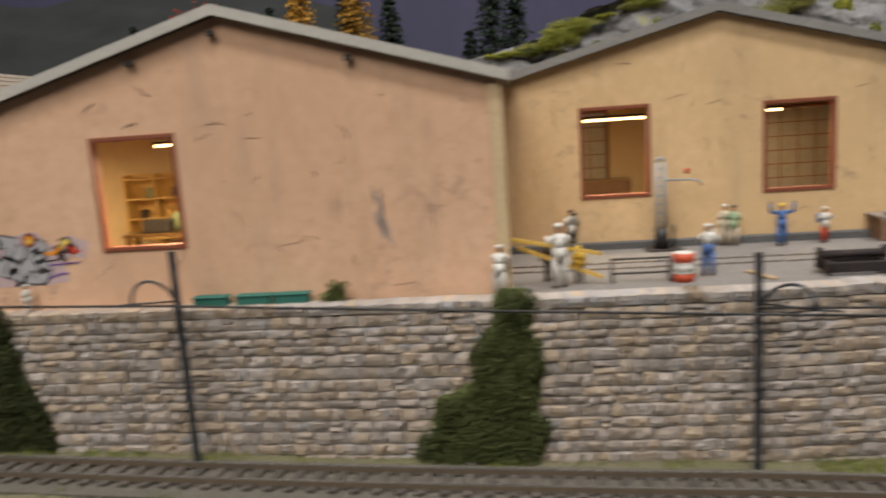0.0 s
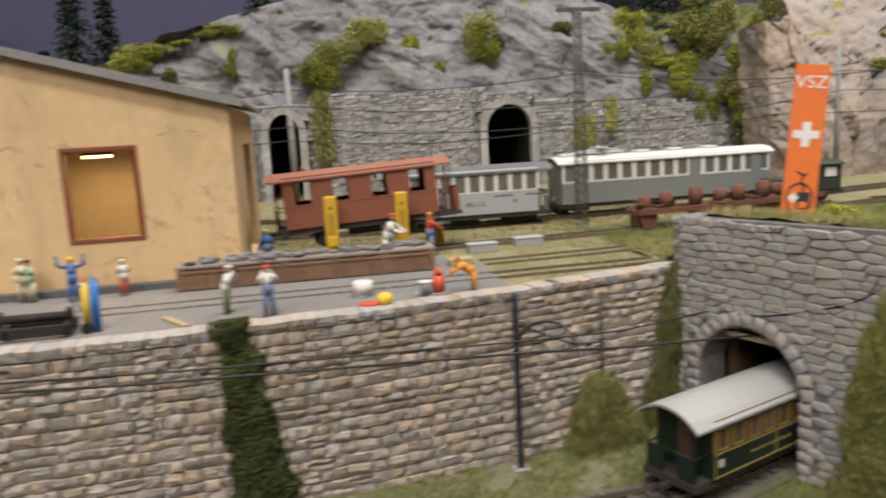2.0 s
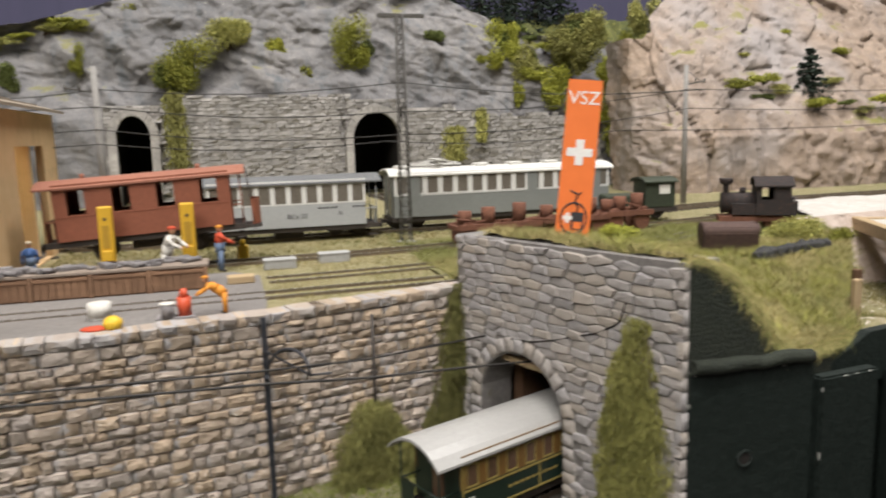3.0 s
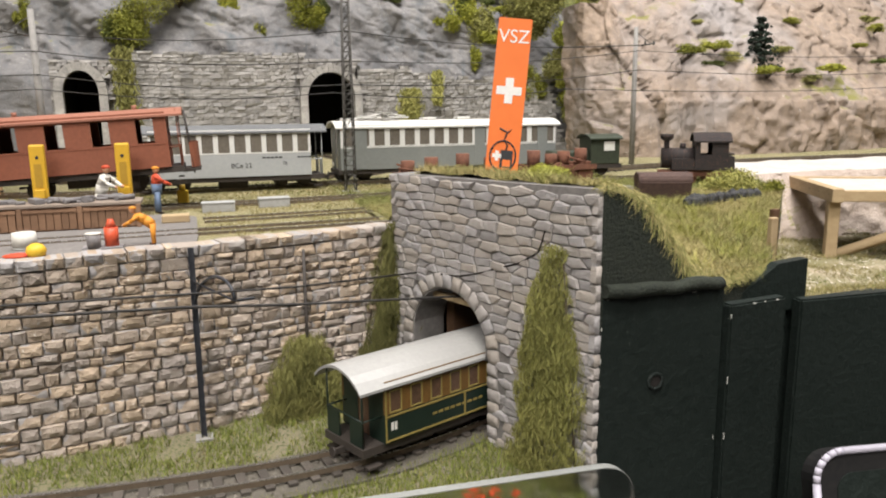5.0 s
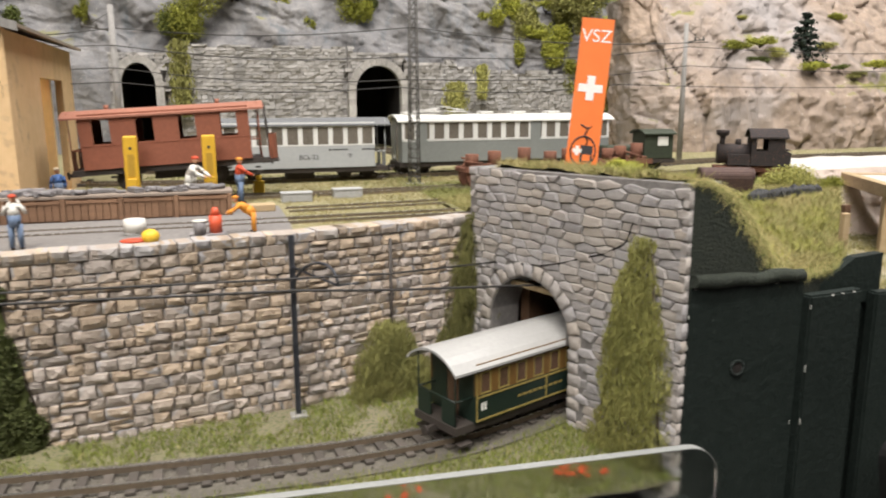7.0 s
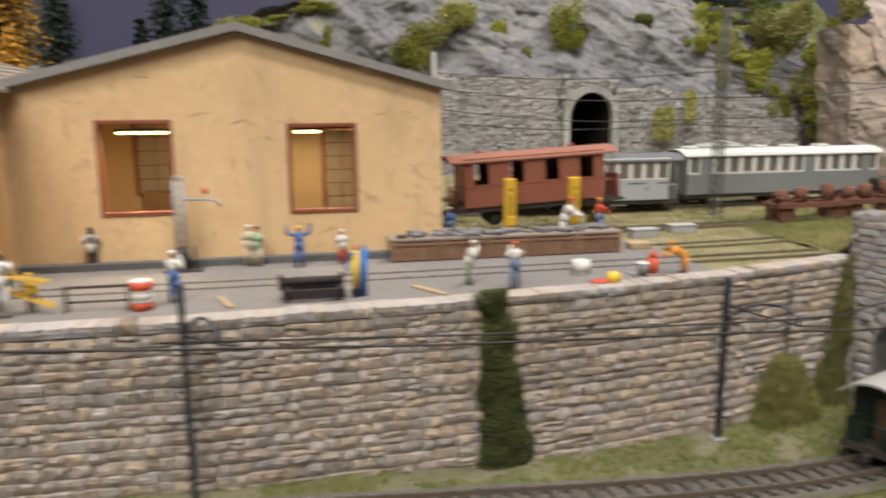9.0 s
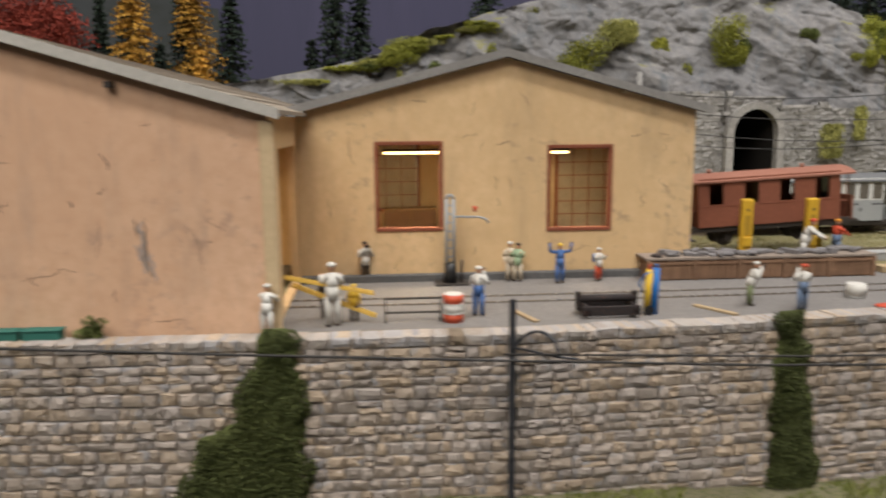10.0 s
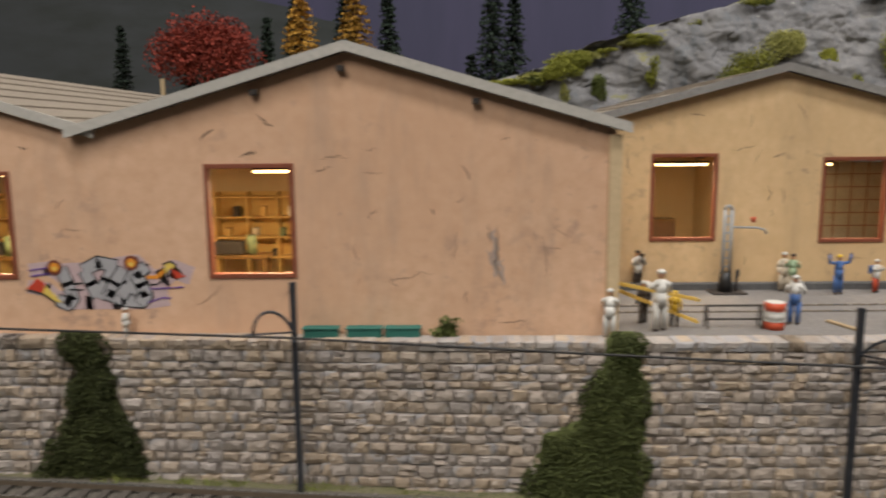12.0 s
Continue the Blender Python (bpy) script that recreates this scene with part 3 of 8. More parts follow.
relief("mound", 40.2, 71, 20.5, 47, 150, 140, mound_z, M_MOUND, "grassy mound on top of the tunnel", keep=lambda x, y: (Vector((x, y, 0)) - FACE_A).dot(-FACE_N) > 0.3 and y > edge_y(x) - 0.05 and (y < 47))
# dark cut faces and boards along the edge
cut = B()
for (a, b) in zip(EDGE[:-1], EDGE[1:]):
    n = 16
    for k in range(n):
        xa, ya = a[0] + (b[0] - a[0]) * k / n, a[1] + (b[1] - a[1]) * k / n
        xb, yb = a[0] + (b[0] - a[0]) * (k + 1) / n, a[1] + (b[1] - a[1]) * (k + 1) / n
        za, zb = mound_z(xa, ya) + 0.02, mound_z(xb, yb) + 0.02
        prism_pts = [cut.verts.new((xa, ya - 0.1, 2.6)), cut.verts.new((xb, yb - 0.1, 2.6)), cut.verts.new((xb, yb - 0.1, zb)), cut.verts.new((xa, ya - 0.1, za))]
        cut.faces.new(prism_pts)
        q2 = [cut.verts.new((v.co.x, v.co.y + 0.6, v.co.z)) for v in prism_pts]
        cut.faces.new(list(reversed(q2)))
        cut.faces.new((prism_pts[3], prism_pts[2], q2[2], q2[3]))
bmesh.ops.recalc_face_normals(cut, faces=cut.faces)
M_FOAM = surface("black_foam", (0.014, 0.017, 0.014), 0.9, (0.03, 0.035, 0.025), 5, 0.5, 0.5, 0.9, grain=9)
structure("foam_edge", cut, M_FOAM, "rough black foam edge under the grass")


def board(name, a, b, z0, z1, thick, label, tilt=0.0):
    a, b = Vector((a[0], a[1], 0)), Vector((b[0], b[1], 0))
    d = (b - a).normalized()
    n = Vector((d.y, -d.x, 0)) * thick
    bm = B()
    vs = []
    for p in (a, b, b - n, a - n):
        vs.append((p.x, p.y))
    prism(bm, vs, z0, z1, axis="z")
    bmesh.ops.bevel(bm, geom=list(bm.edges), offset=0.07, segments=2, affect="EDGES")
    return structure(name, bm, M_BLACKCLOTH, label)


brd = board("skirt_board", (44.2, 20.62), (49.0, 20.62), -98, 3.74, 0.4, "dark green-black painted board closing the table")
board("skirt_board_side", (49.15, 20.45), (51.75, 20.7), -98, 3.1, 0.5, "narrow dark painted board at the table's corner")
board("skirt_board_gap", (51.5, 21.6), (57.5, 21.8), -98, 2.6, 0.4, "black board in the gap between two tables")
board("skirt_board_next", (52.5, 20.8), (96, 18.6), -98, 2.88, 0.5, "dark painted board of the next table")
# a rolled edge of dark cloth below the cut, and a slanted dark offcut beside it
roll = B()
cloth = random.Random(61)
sweep(roll, [(44.3 + 0.32 * k, 20.55 + 0.04 * cloth.uniform(-1, 1), 3.95 + 0.05 * cloth.uniform(-1, 1) - 0.004 * k) for k in range(15)], 0.24, n=9)
for v in roll.verts:
    v.co += Vector((0, 0.05 * n3(v.co.x, v.co.y, v.co.z, 1.6), 0.07 * n3(v.co.x, 9, v.co.z, 1.2)))
structure("rolled_cloth", roll, M_FOAM, "rolled edge of dark cloth above the board")
structure("slanted_offcut", prism(B(), [(49.7, 2.4), (53.2, 2.4), (53.2, 4.25), (51.9, 4.15), (50.2, 3.1)], 21.35, 21.75), M_BLACKCLOTH, "slanted dark painted offcut at the table's corner")
for px, py, pz in ((54.0, 24.05, 5.35), (54.55, 24.6, 5.6)):
    tp = thing("timber_offcut", (px, py, 2.6), "rough brown timber offcut standing at the table's edge", "timber", "timber offcuts")
    part("batten", box(B(), -0.16, 0.16, -0.13, 0.13, 0, pz - 2.6, bevel=0.04), M_WOODPALE if pz < 5.5 else M_WOODBROWN, tp)
bolt = thing("bolt_hole", (46.35, 20.6, 0.7), "drilled hole with a worn rim in the dark board", "bolt hole")
bm = B()
for k in range(20):
    a0, a1 = math.tau * k / 20, math.tau * (k + 1) / 20
    tube(bm, (0.26 * math.cos(a0), 0, 0.26 * math.sin(a0)), (0.26 * math.cos(a1), 0, 0.26 * math.sin(a1)), 0.07, n=6)
part("rim", bm, M_BLACKCLOTH, bolt)
# flat black disc, painting the dark inside of the hole
part("hole", tube(B(), (0, -0.02, 0), (0, 0.1, 0), 0.2, n=16), M_UNLIT, bolt)

M_CHIP = surface("chipped_pale_filler", (0.45, 0.44, 0.40), 0.9, (0.3, 0.3, 0.28), 6, 0.5, 0.5, 0.2)
chip_rng = random.Random(5)
for (ax, ay), (bx, by), par, n in (((44.2, 20.62), (49.0, 20.62), brd, 9), ((49.15, 20.45), (51.75, 20.7), bpy.data.objects["skirt_board_side"], 6)):
    for k in range(n):
        f = chip_rng.choice((0.012, chip_rng.random(), chip_rng.random()))
        top = 3.7 if par is brd else 3.06
        z = top - chip_rng.uniform(0.0, 0.06) if 0.05 < f < 0.95 else chip_rng.uniform(-4, top)
        x, y = ax + (bx - ax) * f, ay + (by - ay) * f
        ww, hh = (chip_rng.uniform(0.02, 0.09), 0.016) if 0.05 < f < 0.95 else (0.012, chip_rng.uniform(0.03, 0.14))
        part("paint_chip", box(B(), x - ww, x + ww, y - 0.012, y + 0.03, z - hh, z + hh), M_CHIP, par)

# ---- rock faces and hills ----
def crest(x):
    pts = [(-30, 14.8), (-10, 17.0), (-1, 18.6), (5, 20.2), (11, 22.9), (18, 25.0), (24, 26.6), (34, 29.2), (47, 30.4), (57, 27.2), (64, 23.5), (72, 22.2), (80, 22)]
    for (a, b), (c, d) in zip(pts[:-1], pts[1:]):
        if x <= c:
            return b + (d - b) * max(0, x - a) / (c - a)
    return pts[-1][1]


PORTALS = ((22.4, 1.6, 11.7, 2.15), (46.95, 2.55, 11.1, 2.7))


def in_portal(x, z, grow=0.0):
    for cx, w, zs, rise in PORTALS:
        if abs(x - cx) < w + grow and (z < zs + 0.3 or ((x - cx) / (w + grow)) ** 2 + ((z - zs) / (rise + grow)) ** 2 < 1):
            return True
    return False


def sheet(name, nu, nv, place, material, label, smooth=False, keep=None):
    vs = [tuple(Vector(place(i / nu, j / nv)) * CM) for j in range(nv + 1) for i in range(nu + 1)]
    fs = [(j * (nu + 1) + i, j * (nu + 1) + i + 1, (j + 1) * (nu + 1) + i + 1, (j + 1) * (nu + 1) + i) for j in range(nv) for i in range(nu)]
    if keep:
        fs = [f for f in fs if keep(vs[f[0]][0] / CM, vs[f[0]][2] / CM)]
    me = bpy.data.meshes.new(name)
    me.from_pydata(vs, [], fs)
    me.polygons.foreach_set("use_smooth", [smooth] * len(fs))
    me.materials.append(material)
    return tagged(new(name, me), label, "", "", "structure")


def jag(x, z, s=1.0, seed=0.0):
    """Craggy relief of a cast rock face: slanted facets and cracks."""
    a = fbm(x, seed, z * 1.4, 0.13 * s, 5) * 1.5
    b = (1 - abs(n3(x + 0.5 * z, seed + 7, z * 0.6, 0.35 * s)) * 2) * 0.9
    c = fbm(x * 1.3, seed + 3, z, 0.5 * s, 3) * 0.4
    d = n3(x, seed + 9, z, 1.5 * s) * 0.04
    return a + b + c + d


def blocks_of(x, z, s, tall, seed, slant=0.0):
    """Split rock: flat-fronted blocks of uneven depth with clefts between."""
    p = Vector(((x + slant * z) * s, seed, z * s / tall))
    d, q = noise.voronoi(p)
    depth = noise.cell(q[0] * 9.7)
    tilt = noise.cell(q[0] * 5.1 + Vector((3, 1, 2))) * (p.x - q[0].x) + noise.cell(q[0] * 6.3) * (p.z - q[0].z)
    cleft = max(0.0, 1 - (d[1] - d[0]) / 0.10)
    return depth + tilt * 1.4 - 0.8 * cleft


def grey_rock(u, v):
    x = -30 + 108 * u
    top = crest(x)
    if v < 0.72:
        z = 3.5 + (top - 3.5) * v / 0.72
        lean = max(0, z - 13.4) * 0.36
        big = 1.5 * fbm(x, 0, z * 1.2, 0.09, 3) + 0.9 * (1 - 2 * abs(n3(x + 0.7 * z, 7, z * 0.5, 0.2)))
        mid = 0.42 * fbm(x + 0.4 * z, 3, z * 1.3, 0.36, 4) + 0.2 * (1 - 2 * abs(n3(x - 0.3 * z, 17, z * 0.9, 0.45))) + 0.16 * blocks_of(x, z, 0.3, 0.8, 5, 0.6) + 0.07 * blocks_of(x, z, 0.85, 0.6, 15, 0.8)
        y = 84.4 + lean - (big + mid + 0.06 * fbm(x, 11, z, 1.8, 2)) * (0.35 + 0.65 * min(1, max(0, z - 12.4) / 4))
        return x, y, z + 0.3 * n3(x, 1, z, 0.4)
    w = (v - 0.72) / 0.28
    y0 = 84.2 + max(0, top - 13.4) * 0.36
    return x, y0 + w * 34 - jag(x, top) * (1 - w), top - 1.5 * w + 0.4 * n3(x, w * 30, 2, 0.12) * w * 3 + 0.25 * n3(x, w * 20, 5, 0.5)


def rock_surface(name, light, dark, green, seed, pale, streak=None, patch=None, crags=0.6):
    """Rock with light and dark zones, and grass where the face lies flat."""
    m = surface(name, light, 0.95, dark, 1.3, 0.10, 0.8, 0.9, grain=5, speckle=pale, speckle_at=0.68, streak=streak)
    nt = m.node_tree
    N, L = nt.nodes, nt.links
    bsdf = N["Principled BSDF"]
    col = bsdf.inputs["Base Color"].links[0].from_socket
    geo = N.new("ShaderNodeNewGeometry")
    sep = N.new("ShaderNodeSeparateXYZ")
    L.new(geo.outputs["Normal"], sep.inputs[0])
    nz = N.new("ShaderNodeTexNoise")
    nz.inputs["Scale"].default_value, nz.inputs["Detail"].default_value = 8 + seed, 9
    L.new(geo.outputs["Position"], nz.inputs["Vector"])
    add = N.new("ShaderNodeMath")
    add.operation = "MULTIPLY_ADD"
    L.new(nz.outputs["Fac"], add.inputs[0])
    add.inputs[1].default_value = 2.0
    L.new(sep.outputs[2], add.inputs[2])
    mr = N.new("ShaderNodeMapRange")
    mr.inputs[1].default_value, mr.inputs[2].default_value = 1.84, 2.04
    L.new(add.outputs[0], mr.inputs[0])
    mx = N.new("ShaderNodeMix")
    mx.data_type = "RGBA"
    L.new(mr.outputs[0], mx.inputs[0])
    L.new(col, mx.inputs[6])
    mx.inputs[7].default_value = rgb(green)
    last = mx.outputs[2]
    if patch:
        pn = N.new("ShaderNodeTexNoise")
        pn.inputs["Scale"].default_value, pn.inputs["Detail"].default_value = 9, 7
        L.new(geo.outputs["Position"], pn.inputs["Vector"])
        pr = N.new("ShaderNodeMapRange")
        pr.inputs[1].default_value, pr.inputs[2].default_value = 0.48, 0.62
        L.new(pn.outputs["Color"], pr.inputs[0])
        pm = N.new("ShaderNodeMix")
        pm.data_type = "RGBA"
        L.new(pr.outputs[0], pm.inputs[0])
        L.new(col, pm.inputs[6])
        pm.inputs[7].default_value = rgb(patch)
        L.new(pm.outputs[2], mx.inputs[6])
    L.new(last, bsdf.inputs["Base Color"])
    # coarse crags over the fine grain
    crag = N.new("ShaderNodeTexNoise")
    crag.inputs["Scale"].default_value, crag.inputs["Detail"].default_value, crag.inputs["Roughness"].default_value = 60, 9, 0.62
    L.new(geo.outputs["Position"], crag.inputs["Vector"])
    big = N.new("ShaderNodeBump")
    big.inputs["Strength"].default_value, big.inputs["Distance"].default_value = crags, 0.0045
    L.new(crag.outputs["Fac"], big.inputs["Height"])
    fine_bump = bsdf.inputs["Normal"].links[0].from_node
    L.new(big.outputs[0], fine_bump.inputs["Normal"])
    return m


M_ROCK2 = rock_surface("grey_cast_rock", (0.245, 0.232, 0.222), (0.14, 0.138, 0.141), (0.19, 0.18, 0.065), 0, (0.36, 0.345, 0.32), (0.07, 0.09, 0.105), crags=0.6)
M_TANROCK2 = rock_surface("tan_cast_rock", (0.385, 0.295, 0.225), (0.235, 0.185, 0.148), (0.19, 0.18, 0.06), 3, (0.52, 0.465, 0.41), (0.17, 0.145, 0.135), (0.31, 0.282, 0.27), 0.8)
sheet("rock_face", 520, 200, grey_rock, M_ROCK2, "craggy grey rock face with grassy ledges", True, lambda x, z: not in_portal(x, z, 0.45))

TAN = [(73, 77), (72.5, 71), (74.7, 67.4), (79, 66.2), (88, 66), (104, 67), (127, 70), (158, 73), (190, 76)]


TAN_LEN = [0.0]
for (ax, ay), (bx, by) in zip(TAN[:-1], TAN[1:]):
    TAN_LEN.append(TAN_LEN[-1] + math.hypot(bx - ax, by - ay))


def tan_rock(u, v):
    s = 90 * u if u < 0.8 else 72 + (TAN_LEN[-1] - 72) * (u - 0.8) / 0.2
    i = max(k for k in range(len(TAN) - 1) if TAN_LEN[k] <= s + 1e-6)
    f = (s - TAN_LEN[i]) / (TAN_LEN[i + 1] - TAN_LEN[i])
    (ax, ay), (bx, by) = TAN[i], TAN[i + 1]
    x, y = ax + (bx - ax) * f, ay + (by - ay) * f
    nx, ny = (by - ay), -(bx - ax)
    l = math.hypot(nx, ny)
    top = 20.5 + 14 * min(1, max(0, (x - 74) / 14)) + 3 * n3(x, 0, 0, 0.08)
    z = 3.5 + (top - 3.5) * v
    lean = max(0, z - 10.3) * 0.75 * min(1, max(0.1, (x - 71) / 6))
    low = max(0.0, min(1.0, (12.8 - z) / 2))
    col = low * max(0.0, min(1.0, (s - 9) / 3)) * max(0.25, min(1.0, (25 - s) / 4))
    j = jag(s, z, 0.5, 40) * (0.5 - 0.35 * col) + blocks_of(s, z, 0.24, 1.3, 44, 0.25) * 0.42 * (1 - col) + blocks_of(s, z, 0.5, 7.0, 61, 0.04) * 0.75 * col + blocks_of(s, z, 0.65, 1.2, 50, 0.3) * 0.12 * (1 - 0.7 * col) + fbm(s, 9, z, 0.8, 4) * 0.34 * (1 - 0.6 * col)
    j *= 1.0 if x > 74 else 0.6
    return x + nx / l * j, y + lean + ny / l * j, z


sheet("rock_face_tan", 360, 170, tan_rock, M_TANROCK2, "tan and ochre craggy rock face with mossy ledges", True)
# the gully between the two rock faces and the hill behind
sheet("gully", 60, 50, lambda u, v: (62 + 34 * u, 86 + 24 * v + n3(u * 34, v * 20, 0, 0.5), 4 + 24 * v + 1.2 * n3(u * 34, 3, v * 20, 0.4)), surface("gully_green", (0.17, 0.17, 0.05), 0.95, (0.04, 0.05, 0.02), 1.1, 0.25, 0.8, 1.0, grain=5, speckle=(0.26, 0.25, 0.07), speckle_at=0.62), "steep overgrown gully between the rock faces")
structure("backdrop", box(B(), -190, 260, 138, 139, -40, 110), M_BACKDROP, "violet grey cloth behind the layout")


def ridge_pts(x):
    return 31 + 4 * n3(x, 0, 0, 0.03) + 2.5 * n3(x, 4, 0, 0.09) - 0.16 * max(0, x + 60)


bm = B()
xs = [-190 + 6 * k for k in range(29)]
prism(bm, [(xs[0], 0)] + [(x, ridge_pts(x) + 8) for x in xs] + [(xs[-1], 0)], 133, 133.4)
structure("backdrop_hills", bm, M_BACKHILL, "dark painted mountain slope on the backdrop")
relief("forest_floor", -110, 10, 60, 133, 60, 36, lambda x, y: 4.6 + 0.17 * max(0, y - 60) + 0.5 * n3(x, y, 0, 0.1), M_YARD, "dark wooded slope behind the workshop")

# ---- next table: valley floor, plaster bluff and white plateau ----
M_PLASTER = rock_surface("raw_plaster_rock", (0.62, 0.53, 0.46), (0.42, 0.34, 0.29), (0.24, 0.23, 0.09), 5, (0.72, 0.66, 0.6))
M_SNOW = surface("white_plaster", (0.56, 0.54, 0.51), 0.85, (0.40, 0.37, 0.33), 1.5, 0.2, 0.6, 0.5, grain=6, speckle=(0.28, 0.23, 0.17), speckle_at=0.66)
M_VALLEY = surface("mossy_rubble_ground", (0.40, 0.33, 0.25), 0.95, (0.15, 0.14, 0.06), 1.1, 0.35, 0.8, 1.0, grain=6, speckle=(0.55, 0.49, 0.42), speckle_at=0.6)


def valley(x, y):
    return 0.2 + 0.27 * max(0.0, 30 - y) + 0.5 * n3(x, y, 0, 0.15) + 0.3 * n3(x, y, 4, 0.5)


relief("valley_floor", 52.4, 130, 20.9, 50, 120, 60, lambda x, y: valley(x, y), M_VALLEY, "mossy uneven ground below the bluff", keep=lambda x, y: y > 21.0 + max(0, 57.5 - x) * 0.15 and (y < edge_y(x) + 1 or x > 66))


def bluff(u, v):
    x = 66.0 + 70 * u
    z = -3 + 7.9 * v
    return x, 44.3 - 3.6 * (1 - v) - 1.0 * jag(x, z, 1.0, 80) * (1 - v * 0.8) + 1.2 * n3(x, 0, 0, 0.15), z


sheet("bluff", 160, 40, bluff, M_PLASTER, "pinkish raw plaster rock bluff")
relief("snow_plateau", 66.5, 150, 42.5, 55.0, 160, 30, lambda x, y: 4.85 + 0.12 * n3(x, y, 0, 0.5), M_SNOW, "white plaster plateau like snow", keep=lambda x, y: y > 44.1 + 1.2 * n3(x, 0, 0, 0.15) and x > 70.5 + (y - 45) * 0.6)

# ---- railway tracks ----
M_RAIL = surface("rusty_rail", (0.19, 0.145, 0.10), 0.45, (0.12, 0.095, 0.07), 6, 0.6, 0.5, 0.1, metal=0.3)
M_RAILTOP = surface("polished_rail_head", (0.46, 0.44, 0.41), 0.26, (0.30, 0.285, 0.265), 5, 0.4, 0.5, 0.0, metal=0.8, spec=0.6)
M_SLEEPER = surface("dark_sleeper", (0.05, 0.043, 0.037), 0.85, (0.085, 0.072, 0.06), 6, 0.6, 0.5, 0.3, spread=0.25)
M_BALLAST = surface("grey_ballast", (0.15, 0.135, 0.11), 0.95, (0.085, 0.075, 0.06), 9, 0.8, 0.5, 0.8, grain=16)


def rail_strip(pts, off, z, w, h):
    """A bar along a plan path, shifted sideways by off."""
    bm = B()
    rings = []
    for i, p in enumerate(pts):
        d = (pts[min(i + 1, len(pts) - 1)] - pts[max(i - 1, 0)])
        d = Vector((d.x, d.y, 0)).normalized()
        n = Vector((-d.y, d.x, 0))
        zz = p.z + z
        a, b = p + n * (off - w / 2), p + n * (off + w / 2)
        rings.append([bm.verts.new((a.x, a.y, zz)), bm.verts.new((b.x, b.y, zz)), bm.verts.new((b.x, b.y, zz + h)), bm.verts.new((a.x, a.y, zz + h))])
    for r, s in zip(rings[:-1], rings[1:]):
        for k in range(4):
            bm.faces.new((r[k], s[k], s[(k + 1) % 4], r[(k + 1) % 4]))
    bm.faces.new(rings[0]), bm.faces.new(list(reversed(rings[-1])))
    bmesh.ops.recalc_face_normals(bm, faces=bm.faces)
    return bm


def resample(pts, step):
    out, carry = [], 0.0
    for a, b in zip(pts[:-1], pts[1:]):
        l = (b - a).length
        s = carry
        while s < l:
            out.append((a.lerp(b, s / l), (b - a).normalized()))
            s += step
        carry = s - l
    return out


def railway(name, pts, label, pieces=True, sleepers=True, gauge=1.2, spread=0.9, ballast=True):
    t = tagged(new(name), label, "", "", "structure")
    if ballast:
        part("ballast_bed", rail_strip(pts, 0, -0.12, 3.0, 0.14), M_BALLAST, t)
    for s in (-1, 1):
        part("rail", rail_strip(pts, s * gauge / 2, 0.14, 0.09, 0.2), M_RAIL, t)
        part("rail_head", rail_strip(pts, s * gauge / 2, 0.34, 0.085, 0.03), M_RAILTOP, t, "polished rail head")
    if sleepers:
        data = None
        places = resample(pts, 0.78)
        rng = random.Random(5)
        joined = B()
        for p, d in places:
            ang = math.atan2(d.y, d.x) + rng.uniform(-0.03, 0.03)
            m = Matrix.Translation(p + Vector((0, 0, 0.04))) @ Matrix.Rotation(ang, 4, "Z")
            if pieces:
                if data is None:
                    ob = part("sleeper", box(B(), -0.16, 0.16, -spread, spread, 0, 0.12, bevel=0.02), M_SLEEPER, t)
                    data = ob.data
                else:
                    ob = new("sleeper", data)
                    ob.parent = t
                ob.matrix_basis = Matrix.Translation(m.translation * CM) @ Matrix.Rotation(ang, 4, "Z")
            else:
                box(joined, -0.16, 0.16, -spread, spread, 0, 0.12, m)
        if not pieces and places:
            tagged(part("sleepers", joined, M_SLEEPER, t), "", "", "", "stuff")
        else:
            joined.free()
    return t


def level(pts, z):
    return [Vector((p.x, p.y, z(p.x) if callable(z) else z)) for p in smooth_path(pts)]


LOWER = level(TRACK, lambda x: low_z(x) - 0.02)
railway("lower_track", LOWER, "narrow gauge track on ballast below the wall")
railway("paved_track", level([(0.8, 32.4), (12, 32.4), (24, 32.6), (34, 33.0), (41, 33.3), (47, 34.6)], 4.49), "track set into the yard paving", sleepers=False, ballast=False)
railway("yard_track", level([(32.5, 36.4), (40, 36.9), (52, 38.8), (60, 41.5)], 4.47), "weedy yard track", sleepers=False, ballast=False)
railway("yard_track_middle", level([(21.5, 42.2), (30, 42.0), (40, 42.4), (52, 44.4), (68, 47.6)], 4.55), "weedy yard track", sleepers=False, ballast=False)
railway("station_track", level([(12, 56), (20, 52), (27, 50.4), (34, 50.1), (42, 51.2), (50, 51.7), (60, 52.6), (76, 56), (110, 57), (150, 56)], 4.6), "station track with standing carriages", pieces=False)
railway("tunnel_track", level([(20, 62), (28, 58.5), (40, 57), (46.5, 60), (47.2, 70), (46.9, 84)], 4.58), "track into the rock tunnel", pieces=False, ballast=False)

# loose ballast stones beside and between the rails
rng = random.Random(3)
vs, fs = [], []
